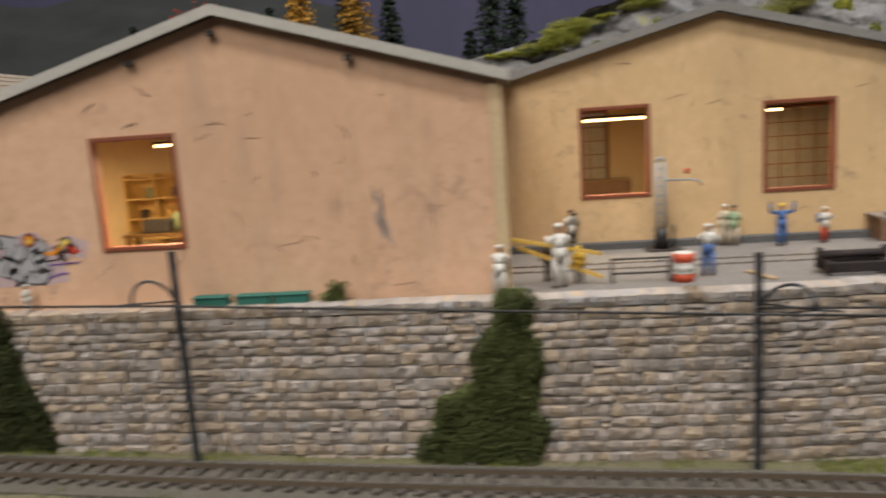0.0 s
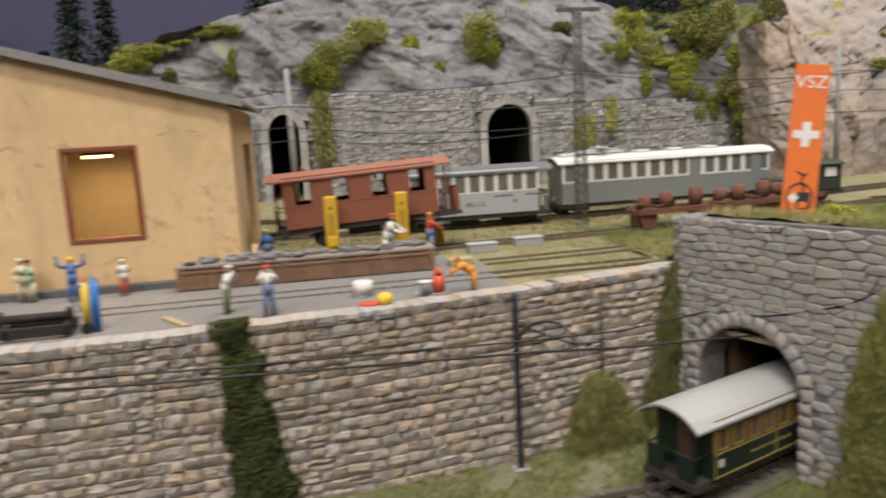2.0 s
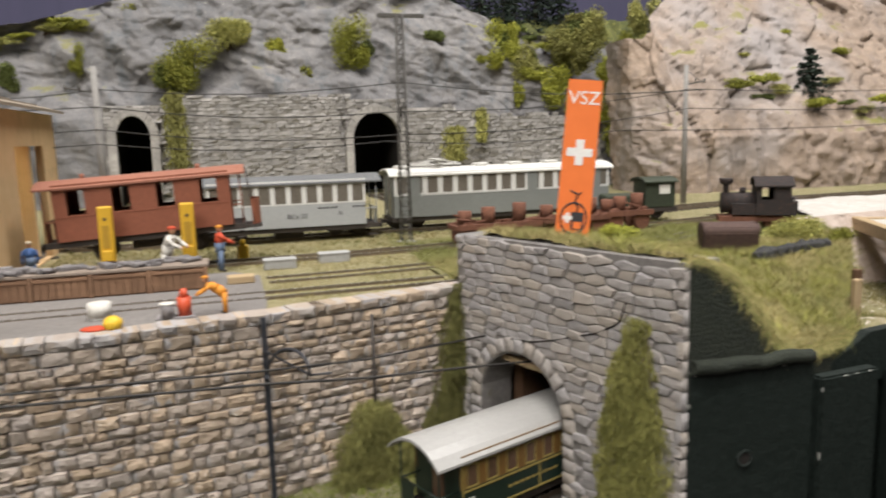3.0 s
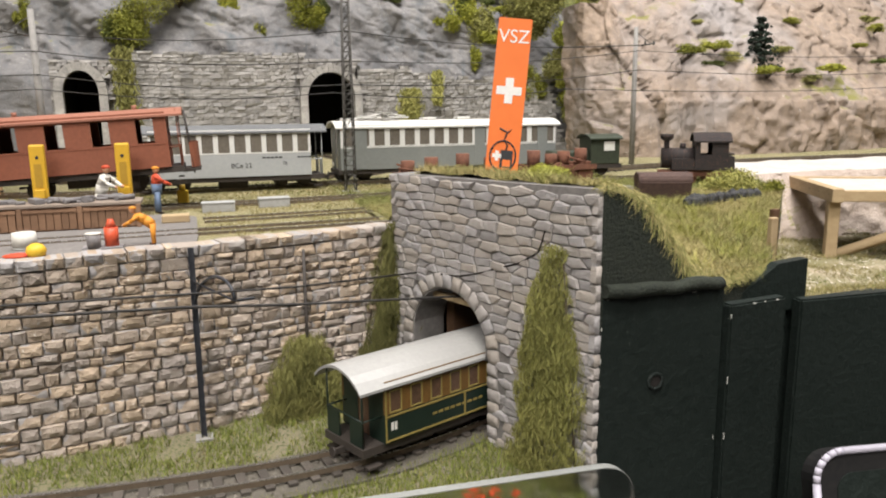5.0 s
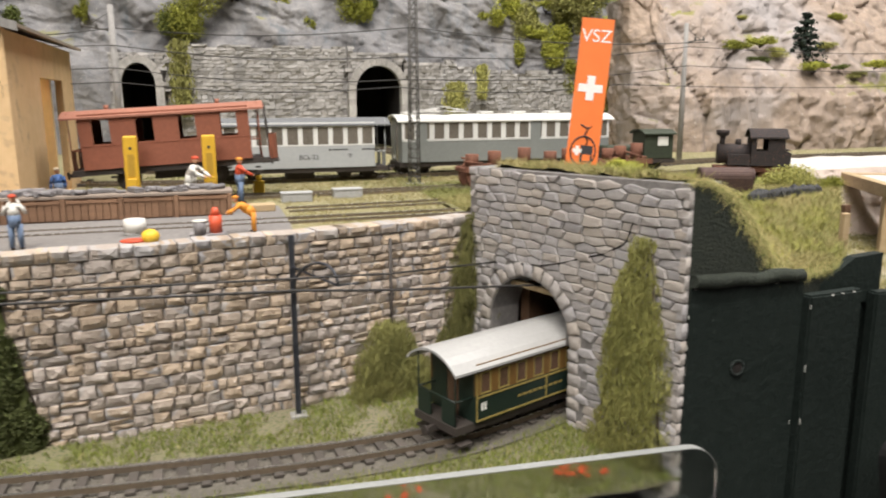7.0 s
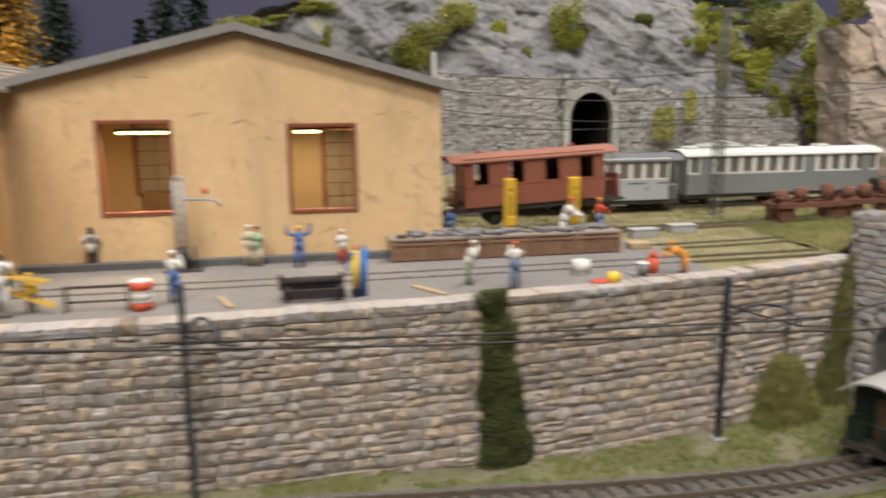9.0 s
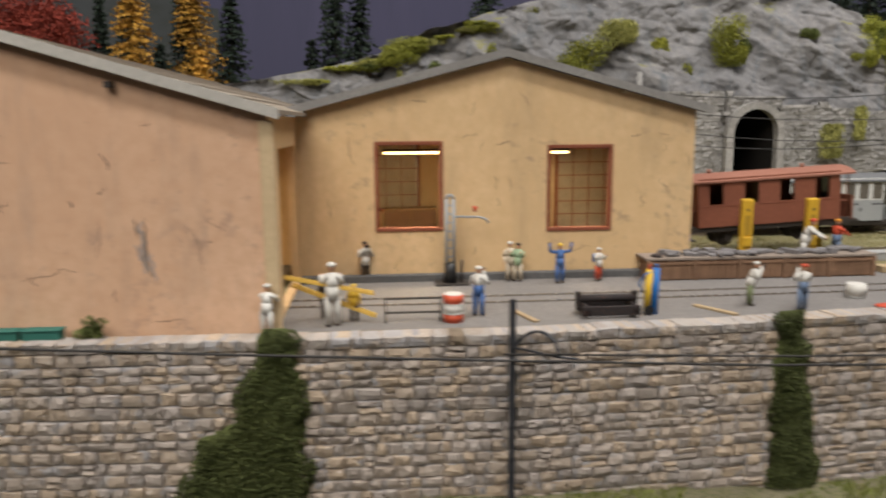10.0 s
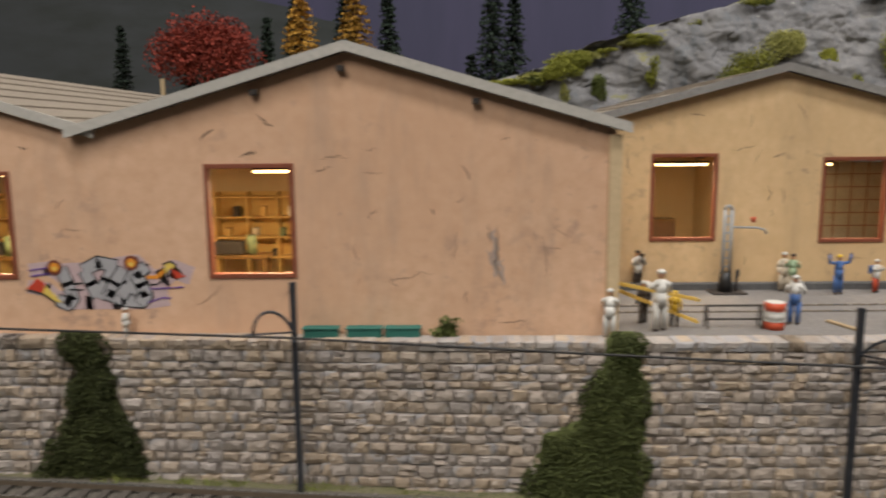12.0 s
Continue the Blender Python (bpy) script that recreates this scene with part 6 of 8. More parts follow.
for x, y in ((6.8, 45.0), (15.8, 45.5)):
    cu = thing("tool_cupboard", (x, y, 4.95), "brown tool cupboard inside the ochre workshop", "cupboard", "tool cupboards")
    part("body", box(B(), -1.6, 1.6, -0.6, 0.6, 0, 2.6, bevel=0.05), M_OAK, cu)
    for s in (-0.8, 0.8):
        part("door", box(B(), s - 0.76, s + 0.76, -0.66, -0.605, 0.1, 2.5, bevel=0.02), M_WOODBROWN, cu)
mc = thing("old_machine", (-0.9, 36.0, 4.95), "dark machine standing in the open bay", "machine")
part("body", box(B(), -0.7, 0.7, -0.6, 0.6, 0, 2.2, bevel=0.1), M_DARKMETAL, mc)
part("column", tube(B(), (0.1, 0, 2.2), (0.1, 0, 3.6), 0.25, n=12), M_DARKRUST, mc)

# ---- leaves, grass and trees ----
def leaf_surface(name, a, b):
    return surface(name, a, 0.9, b, 5, 0.35, 0.6, 0.0, spread=0.35)


M_IVY = leaf_surface("dark_ivy", (0.09, 0.10, 0.03), (0.05, 0.06, 0.019))
M_OLIVE = leaf_surface("olive_tuft", (0.33, 0.31, 0.10), (0.20, 0.20, 0.055))
M_OLIVED = leaf_surface("dark_olive_tuft", (0.20, 0.185, 0.06), (0.11, 0.11, 0.035))
M_BUSH = leaf_surface("yellow_green_bush", (0.34, 0.33, 0.05), (0.19, 0.205, 0.032))
M_BUSHD = leaf_surface("dark_bush", (0.15, 0.17, 0.045), (0.08, 0.10, 0.028))
M_FIR = leaf_surface("fir_needles", (0.03, 0.042, 0.028), (0.016, 0.026, 0.018))
M_LARCH = leaf_surface("autumn_larch", (0.50, 0.28, 0.04), (0.33, 0.17, 0.03))
M_MAPLE = leaf_surface("autumn_maple", (0.34, 0.055, 0.03), (0.20, 0.032, 0.022))
M_BLADE = leaf_surface("grass_blades", (0.225, 0.22, 0.075), (0.125, 0.135, 0.04))
M_TUFT = leaf_surface("long_tuft_blades", (0.40, 0.38, 0.10), (0.19, 0.20, 0.05))
M_BLADEDRY = leaf_surface("dry_grass_blades", (0.41, 0.34, 0.16), (0.25, 0.22, 0.085))
M_BLADELOW = leaf_surface("green_grass_blades", (0.22, 0.235, 0.05), (0.105, 0.13, 0.028))
M_BARK = surface("bark", (0.09, 0.065, 0.045), 0.9, (0.05, 0.04, 0.03), 6, 0.5, 0.5, 0.4)


def leaf_mesh(name, points, size, rng, material, parent=None, flat_to=None, long=1.0):
    """Small folded leaves at the points, one joined mesh."""
    vs, fs = [], []
    for p in points:
        s = size * rng.uniform(0.6, 1.4)
        q = Euler((1.57 + rng.gauss(0, 0.35), rng.gauss(0, 0.45), rng.uniform(0, 6.28))).to_matrix() if long > 3 else Euler((rng.uniform(-1.2, 1.2), rng.uniform(-1.2, 1.2), rng.uniform(0, 6.28))).to_matrix()
        b = len(vs)
        for c in ((-0.5, -0.5 * long, 0), (0.5, -0.35 * long, 0.15), (0.45, 0.5 * long, 0), (-0.4, 0.45 * long, 0.18)):
            vs.append(tuple((Vector(p) + q @ (Vector(c) * s)) * CM))
        fs += [(b, b + 1, b + 2), (b, b + 2, b + 3)]
    me = bpy.data.meshes.new(name)
    me.from_pydata(vs, [], fs)
    me.materials.append(material)
    ob = new(name, me)
    if parent:
        ob.parent = parent
    return ob


def blade_mesh(name, spots, rng, material, label, length=0.4, width=0.035, lean=0.5):
    vs, fs = [], []
    for p, l in spots:
        l *= length * rng.uniform(0.6, 1.3)
        a = rng.uniform(0, 6.28)
        dx, dy = math.cos(a) * width, math.sin(a) * width
        tx, ty = rng.uniform(-lean, lean) * l, rng.uniform(-lean, lean) * l
        b = len(vs)
        vs += [((p[0] - dx) * CM, (p[1] - dy) * CM, p[2] * CM), ((p[0] + dx) * CM, (p[1] + dy) * CM, p[2] * CM), ((p[0] + tx) * CM, (p[1] + ty) * CM, (p[2] + l) * CM)]
        fs.append((b, b + 1, b + 2))
    me = bpy.data.meshes.new(name)
    me.from_pydata(vs, [], fs)
    me.materials.append(material)
    return tagged(new(name, me), label, "grass", "", "stuff")


def ground_z(x, y):
    return low_z(x) + 0.10 * n3(x, y, 0, 0.7) + 0.05 * n3(x, y, 3, 2.5) + max(0, y - 26.2) * 0.10 * (1 if x > 14 else 0.3) - 0.12


def wall_y(x):
    for (a, b), (c, d) in zip(WALL[:-1], WALL[1:]):
        if a <= x <= c:
            return b + (d - b) * (x - a) / (c - a)
    return 30


def climber(label, edges, material, seed, density=950, size=0.068, thick=0.5, shaggy=False, place=None):
    """A climbing plant on a wall: edges are (z, x_left, x_right) from the top down."""
    rng = random.Random(seed)
    t = thing("climbing_plant", (0, 0, 0), label, "climbing plant", "wall plants")
    pts = []
    for (z0, a0, b0), (z1, a1, b1) in zip(edges[:-1], edges[1:]):
        n = int(density * (z0 - z1) * ((b0 - a0) + (b1 - a1)) / 2)
        for _ in range(n):
            f = rng.random()
            z = z0 + (z1 - z0) * f
            a, b = a0 + (a1 - a0) * f, b0 + (b1 - b0) * f
            a, b = a + 0.45 * n3(seed, z, 1, 0.8) + 0.2 * n3(seed, z, 3, 2.2), b + 0.45 * n3(seed, z, 5, 0.8) + 0.2 * n3(seed, z, 7, 2.2)
            x = a + (b - a) * rng.random()
            e = min(1.0, min(x - a, b - x) / 0.5 + 0.25)
            jut = n3(x, seed, z, 0.9) * 0.25
            if n3(x, seed + 2, z, 1.4) < -0.32 and e < 0.9:
                continue
            if shaggy and rng.random() > min(1, (min(x - a, b - x) / 0.9) ** 0.7 + 0.08) * (0.75 + 0.9 * n3(x, seed, z, 0.8)):
                continue
            out = rng.random() * (thick * e + jut)
            if place:
                pts.append(place(x, z, max(0.1, out)))
            else:
                pts.append((x, wall_y(x) - 0.08 - max(0, out), z))
    # a mat of moss under the leaves
    cols, vsm, fsm = 9, [], []
    lev = [(z0 + (z1 - z0) * k / 6, a0 + (a1 - a0) * k / 6, b0 + (b1 - b0) * k / 6) for (z0, a0, b0), (z1, a1, b1) in zip(edges[:-1], edges[1:]) for k in range(6)] + [edges[-1]]
    for r, (z, a, b) in enumerate(lev):
        for c in range(cols + 1):
            f = c / cols
            x = (a + b) / 2 + (b - a - 0.2) * (f - 0.5) * (0.55 if shaggy else 1.0) + 0.12 * n3(f * 3, seed, z, 1.1)
            o = thick * 0.62 * math.sin(math.pi * f) ** 0.6 * min(1, (r + 0.2) / 4) + 0.02
            p = place(x, z, o) if place else (x, wall_y(x) - 0.03 - o, z)
            vsm.append(tuple(Vector(p) * CM))
    for r in range(len(lev) - 1) if not place else ():
        for c in range(cols):
            q = r * (cols + 1) + c
            fsm.append((q, q + 1, q + cols + 2, q + cols + 1))
    mat_me = bpy.data.meshes.new("moss_mat")
    mat_me.from_pydata(vsm, [], fsm)
    mat_me.polygons.foreach_set("use_smooth", [True] * len(fsm))
    mat_me.materials.append(material)
    if fsm:
        new("moss_mat", mat_me).parent = t
    # a core of stems
    st = B()
    for k in range(6):
        za, aa, ba = edges[-1]
        zb, ab, bb = edges[0]
        f = (k + 0.5) / 6
        p0, p1 = (aa + (ba - aa) * f, za), (ab + (bb - ab) * f, zb - 0.4)
        q0 = place(p0[0], p0[1], 0.1) if place else (p0[0], wall_y(p0[0]) - 0.1, p0[1])
        q1 = place(p1[0], p1[1], 0.1) if place else (p1[0], wall_y(p1[0]) - 0.1, p1[1])
        tube(st, q0, q1, 0.05, 0.03, n=5)
    part("stem", st, M_BARK, t)
    leaf_mesh("leaves", pts, size, rng, material, t, long=15 if shaggy else 1.0)
    return t


climber("dark green ivy spreading up the retaining wall", [(5.3, -20.4, -18.9), (4.6, -20.6, -18.7), (3.6, -20.1, -18.6), (1.5, -20.8, -17.9), (-0.6, -21.9, -17.0)], M_IVY, 1)
climber("dark green ivy climbing beside the hall's corner", [(5.35, 0.75, 1.85), (4.9, 0.5, 2.1), (3.3, 0.1, 2.3), (1.8, -0.5, 2.3), (1.2, -1.8, 2.3), (-1.3, -2.6, 2.3)], M_IVY, 2)
climber("tall narrow dark green ivy on the retaining wall", [(5.2, 20.6, 21.8), (3.0, 20.4, 22.1), (0.5, 20.6, 22.4), (-2.5, 20.4, 23.2)], M_IVY, 3)
climber("shaggy olive tuft climbing in the wall's corner", [(4.85, 39.9, 40.7), (2.2, 39.2, 40.8), (-1.0, 38.5, 40.8), (-3.0, 38.0, 40.8)], M_OLIVED, 4, 1900, 0.02, 0.7, True)
climber("dry olive bush at the foot of the wall", [(0.6, 35.4, 36.8), (-0.7, 34.6, 37.6), (-1.9, 34.2, 38.1), (-3.0, 34.0, 38.3)], M_OLIVED, 5, 2200, 0.02, 1.4, True)
climber("shaggy olive grass hanging on the tunnel wall", [(5.2, 9.5, 10.5), (3.6, 9.0, 10.9), (1.5, 8.4, 11.3), (-1.4, 8.2, 11.4), (-3.6, 7.7, 11.6)], M_OLIVE, 6, 1300, 0.02, 0.6, True, place=lambda u, z, o: tuple(face_point(u, z, 0.15 + o)))


def bush(x, y, z, r, material, label, seed, n=500, size=0.3, squash=(1, 0.8, 0.9)):
    rng = random.Random(seed)
    t = thing("bush", (x, y, z), label, "bush", "rock bushes")
    pts = []
    lobes = [(rng.uniform(-0.5, 0.5) * r, rng.uniform(-0.4, 0.4) * r, rng.uniform(-0.5, 0.5) * r, r * rng.uniform(0.35, 0.65)) for _ in range(7)]
    for k in range(n):
        lx, ly, lz, lr = lobes[k % 7]
        d = Vector((rng.gauss(0, 1), rng.gauss(0, 1), rng.gauss(0, 1))).normalized() * lr * rng.uniform(0.35, 1.0)
        pts.append(((lx + d.x) * squash[0], (ly + d.y) * squash[1], (lz + d.z) * squash[2]))
    st = B()
    for k in range(5):
        tube(st, (0, 0.3 * r, -0.6 * r), (lobes[k][0] * squash[0], lobes[k][1] * squash[1], lobes[k][2] * squash[2]), 0.05 * r, 0.02 * r, n=5)
    part("branch", st, M_BARK, t)
    leaf_mesh("foliage", pts, size, rng, material, t)
    return t


for i, (x, z, r, m, sq) in enumerate(((28.4, 16.3, 3.1, M_BUSH, (1.15, 0.6, 0.9)), (27.2, 15.2, 1.4, M_BUSHD, (1, 0.7, 1)), (46.7, 18.8, 2.8, M_BUSH, (0.85, 0.6, 1.25)), (48.2, 18.0, 1.3, M_BUSHD, (1, 0.7, 1)),
                                      (9.2, 17.5, 2.6, M_BUSH, (1.25, 0.8, 0.8)), (8.0, 17.2, 1.6, M_BUSH, (1.4, 0.8, 0.7)), (12.6, 15.2, 1.3, M_BUSHD, (0.9, 0.7, 1.2)), (33.4, 19.6, 2.7, M_OLIVE, (1.2, 0.5, 1.0)), (38.5, 18.4, 1.3, M_BUSH, (1.0, 0.6, 1.3)),
                                      (56.5, 20.0, 1.4, M_BUSHD, (1.3, 0.7, 0.9)), (62.5, 17.0, 1.5, M_BUSH, (1.2, 0.7, 0.7)), (64.5, 19.0, 1.4, M_BUSHD, (0.9, 0.7, 1.4)), (68, 15.5, 1.6, M_BUSH, (1.3, 0.7, 0.7)))):
    x, z = x - 1.3, z + 2.6
    yy = 84.2 + max(0, z - 13.4) * 0.36 - 1.4
    bush(x, yy, z, r, m, "yellow-green bush growing on the grey rock" if m is M_BUSH else "dark green bush growing on the grey rock", 30 + i, int(3000 * r), 0.12, sq)
for i, (x, z, r) in enumerate(((73.5, 20.5, 2.6), (77.5, 15.0, 2.4), (79.0, 21.5, 2.6), (78.0, 11.5, 2.2), (72.5, 17.5, 2.4), (75.0, 15.5, 2.2), (74.0, 12.5, 2.3), (75.5, 9.5, 2.2), (76, 6.8, 2.0), (77.5, 18.5, 2.2), (70.5, 19.5, 1.8))):
    bush(x, 82.5 - 0.25 * (x - 72), z + 2.3, r, M_BUSH if i % 2 else M_OLIVE, "green climbing growth in the gully between the rocks", 60 + i, int(1700 * r), 0.15, (0.9, 0.7, 1.1))
for i, (x, y, z, r, m) in enumerate(((87.5, 69.6, 17.4, 1.9, M_BUSHD), (80.0, 62.5, 14.0, 1.2, M_BUSH), (90.5, 62.5, 12.0, 1.5, M_BUSH), (85, 64.5, 14.8, 1.3, M_BUSH), (100, 63.5, 12.5, 1.2, M_BUSH), (108, 76, 18.0, 1.5, M_BUSHD))):
    bush(x + 2.0, y + 5.0, z + 1.6, r, m, "mossy green bush on a ledge of the tan rock", 80 + i, int(1800 * r), 0.12, (1.7, 0.8, 0.5))
# tufts along the crest and in the clefts of the grey rock
tuft = random.Random(17)
for k in range(26):
    x = tuft.uniform(2, 70)
    up = tuft.random() < 0.6
    z = crest(x) - tuft.uniform(0.2, 1.6) if up else tuft.uniform(15.4, crest(x) - 2)
    r = tuft.uniform(0.7, 1.5)
    m = tuft.choice((M_BUSH, M_OLIVE, M_BUSHD, M_BUSH))
    bush(x, 84.2 + max(0, z - 13.4) * 0.36 - 0.9, z, r, m, "tuft of yellow-green grass on the grey rock", 400 + k, int(1500 * r), 0.11, (tuft.uniform(1.1, 2.0), 0.7, tuft.uniform(0.4, 0.7)) if up else (0.7, 0.6, tuft.uniform(0.9, 1.6)))
for k in range(11):
    x = -4 + 2.0 * k + tuft.uniform(-0.6, 0.6)
    z = crest(x) - tuft.uniform(0.1, 1.3)
    bush(x, 84.2 + max(0, z - 13.4) * 0.36 - 0.8, z, tuft.uniform(0.8, 1.5), tuft.choice((M_BUSH, M_OLIVE)), "mossy yellow-green ledge on the rock's crest", 520 + k, 1700, 0.11, (tuft.uniform(1.5, 2.3), 0.7, 0.38))
for k in range(12):
    s_ = tuft.uniform(79, 114)
    z = tuft.uniform(12, 23)
    bush(s_, 66.2 + max(0, z - 10.3) * 0.75, z, tuft.uniform(0.7, 1.3), tuft.choice((M_BUSH, M_OLIVE, M_BUSHD)), "tuft of green growing on the tan rock", 440 + k, 1500, 0.10, (tuft.uniform(1.3, 2.2), 0.8, 0.5))
for k, (x, z, r) in enumerate(((63.5, 19.5, 2.3), (66.5, 17.0, 2.5), (69.3, 14.0, 2.3), (70.5, 18.5, 2.6), (71.5, 10.5, 2.0))):
    bush(x, 83.0 + max(0, z - 11) * 0.3, z + 2.3, r, (M_BUSH, M_OLIVE)[k % 2], "large yellow-green bush at the end of the grey rock", 470 + k, int(2600 * r), 0.13, (1.1, 0.6, 1.2))
for k in range(22):
    v = tuft.random()
    x, r = tuft.uniform(66, 92), tuft.uniform(1.2, 2.4)
    bush(x, 85.5 + 24 * v, 5.5 + 24 * v, r, tuft.choice((M_BUSH, M_OLIVE, M_BUSHD, M_BUSHD)), "overgrown bush in the gully", 490 + k, int(900 * r), 0.2, (1.3, 0.8, 0.9))
# hanging green streaks on the masonry
for x, z0, z1, w in ((26.5, 15.9, 8.6, 0.95), (55.6, 11.9, 8.4, 1.0), (58.8, 13.8, 10.4, 0.5)):
    rng = random.Random(int(x))
    t = thing("hanging_plant", (x, 81.0, z0), "olive green plant hanging on the masonry", "climbing plant", "hanging plants")
    pts = [(rng.gauss(0, w * 0.5), rng.uniform(-0.3, 0.3), -rng.random() * (z0 - z1)) for _ in range(1500)]
    leaf_mesh("leaves", pts, 0.12, rng, M_OLIVE, t, long=5)
    part("stem", tube(B(), (0, 0.2, 0.2), (0, 0.2, z1 - z0), 0.05, n=5), M_BARK, t)
bush(-5.5, 27.4, 5.25, 0.75, M_BUSHD, "small green shrub at the foot of the salmon wall", 99, 240, 0.14, (1.2, 0.5, 0.8))


def conifer(x, y, z, h, r, material, label, seed):
    rng = random.Random(seed)
    t = thing("conifer_tree", (x, y, z), label, "tree", "background conifers")
    part("trunk", tube(B(), (0, 0, 0), (0, 0, h * 0.98), 0.05 * r + 0.12, 0.03, n=7), M_BARK, t)
    pts, limbs = [], B()
    tiers = int(h / 0.75)
    for k in range(tiers):
        f = (k + 0.5) / tiers
        rr = 1.5 * r * (1 - f) ** 0.8 + 0.15
        zz = h * (0.1 + 0.9 * f)
        for j in range(11):
            a = rng.uniform(0, 6.28)
            l = rr * rng.uniform(0.7, 1.1)
            if k % 2 == 0 and j < 3:
                tube(limbs, (0, 0, zz), (math.cos(a) * l, math.sin(a) * l, zz - 0.25 * l), 0.05, 0.015, n=4)
            for q in range(20):
                g = (q + 1) / 20
                pts.append((math.cos(a) * l * g + rng.gauss(0, 0.16), math.sin(a) * l * g + rng.gauss(0, 0.12), zz - 0.28 * l * g + rng.gauss(0, 0.12)))
    part("limb", limbs, M_BARK, t)
    leaf_mesh("crown", pts, 0.27, rng, material, t)
    return t


def hill_z(y):
    return 4.4 + 0.17 * max(0, y - 60)


for i, (x, y, h, r, m) in enumerate(((-0.2, 94, 23, 2.6, M_FIR), (-3.0, 92, 12.5, 1.6, M_FIR), (-25.6, 98, 20, 2.2, M_FIR), (-20.5, 92, 12.0, 1.7, M_FIR), (-24.0, 94, 20.0, 3.9, M_LARCH), (-17.6, 97, 21.5, 3.6, M_LARCH), (-14.0, 84, 12.0, 1.9, M_LARCH),
                                      (-29.5, 99, 17, 1.6, M_FIR), (-19.2, 99, 22, 2.2, M_FIR), (-51, 104, 16, 1.4, M_FIR), (-41.0, 102, 15, 1.3, M_FIR), (-13.6, 99, 21, 2.1, M_FIR), (-32.0, 86, 8.8, 1.0, M_LARCH), (-26.5, 84, 9.6, 1.0, M_LARCH), (2.6, 97, 20, 2.3, M_FIR), (20, 108, 12, 2, M_FIR), (66, 112, 12, 2.8, M_FIR), (72, 108, 11, 2.6, M_FIR), (78, 110, 14, 2.8, M_FIR), (69, 110, 13, 2.8, M_FIR), (75, 111, 14, 2.8, M_FIR), (82, 110, 13, 2.6, M_FIR))):
    base = hill_z(y) if x < 10 else 24.5
    conifer(x, y, base, h, r, m, "dark green fir tree behind the workshop" if m is M_FIR else "golden autumn larch behind the workshop", 200 + i)
conifer(93.5, 70.5, 13.6, 6.0, 1.6, M_FIR, "small dark fir growing on the tan rock", 240)


def broad_tree(x, y, z, h, r, material, label, seed):
    rng = random.Random(seed)
    t = thing("broadleaf_tree", (x, y, z), label, "tree")
    part("trunk", tube(B(), (0, 0, 0), (0, 0, h * 0.6), 0.4, 0.2, n=8), M_BARK, t)
    lb = B()
    pts = []
    for k in range(16):
        a, e = rng.uniform(0, 6.28), rng.uniform(0.1, 1.3)
        c = Vector((math.cos(a) * math.cos(e), math.sin(a) * math.cos(e), math.sin(e) * 0.9)) * r * 0.62 + Vector((0, 0, h * 0.6))
        tube(lb, (0, 0, h * 0.45), c, 0.14, 0.05, n=5)
        for _ in range(600):
            d = Vector((rng.gauss(0, 1), rng.gauss(0, 1), rng.gauss(0, 0.8))).normalized() * r * rng.uniform(0.2, 0.48)
            pts.append(tuple(c + d))
    part("limb", lb, M_BARK, t)
    leaf_mesh("crown", pts, 0.27, rng, material, t)


broad_tree(-36.0, 95, hill_z(95) + 1.0, 16.5, 7.4, M_MAPLE, "rust red autumn maple behind the workshop roof", 300)
for x in (-38.6, -31.0):
    po = thing("timber_post", (x, 86, 8.8), "pale timber post behind the roof", "post", "timber posts")
    part("post", box(B(), -0.22, 0.22, -0.22, 0.22, 0, 10.6, bevel=0.03), M_WOODPALE, po)

# static grass: short blades on the ground, the mound and the ledges
rng = random.Random(77)


def scatter(n, x0, x1, y0, y1, height, keep, l0=0.5, l1=1.0):
    out = []
    while n > 0:
        n -= 1
        x, y = rng.uniform(x0, x1), rng.uniform(y0, y1)
        if keep(x, y):
            out.append(((x, y, height(x, y)), rng.uniform(l0, l1)))
    return out


def track_gap(x):
    best = 99
    for a, b in zip(TRACK[:-1], TRACK[1:]):
        if a[0] <= x <= b[0]:
            return a[1] + (b[1] - a[1]) * (x - a[0]) / (b[0] - a[0])
    return best


def lower_keep(x, y):
    d = abs(y - track_gap(x))
    return d > 1.25 and y < wall_y(x) - 0.02 and n3(x, y, 0, 0.5) + n3(x, y, 8, 1.7) * 0.5 > -0.12 - 0.02 * max(-5, x - 18) + (0.35 if x < 12 else 0)


blade_mesh("grass", scatter(130000, -20, 44, 20.3, 32.5, ground_z, lower_keep), rng, M_BLADELOW, "short green static grass along the lower track", 0.33, 0.022)
blade_mesh("dry_grass", scatter(9000, -46, 44, 20.3, 32.5, ground_z, lower_keep), rng, M_BLADEDRY, "dry straw coloured static grass along the lower track", 0.3)
on_mound = lambda x, y: (Vector((x, y, 0)) - FACE_A).dot(-FACE_N) > 0.25 and y > edge_y(x) and y < 45
blade_mesh("mound_grass", scatter(90000, 40.5, 70, 20.6, 45, mound_z, lambda x, y: on_mound(x, y) and n3(x, y, 1, 0.45) + 0.5 * n3(x, y, 6, 1.3) > -0.15), rng, M_BLADE, "short green grass on the mound", 0.42, 0.016, lean=1.3)
blade_mesh("mound_tufts", scatter(26000, 43.5, 60, 20.6, 34, mound_z, lambda x, y: on_mound(x, y) and n3(x, y, 9, 0.8) + 0.4 * n3(x, y, 3, 2.2) > 0.16), rng, M_TUFT, "longer yellow-green tufts on the mound", 0.62, 0.02, lean=1.1)
blade_mesh("mound_dry_grass", scatter(100000, 40.5, 66, 20.6, 38, mound_z, on_mound), rng, M_BLADEDRY, "straw coloured grass on the mound", 0.38, 0.014, lean=1.4)
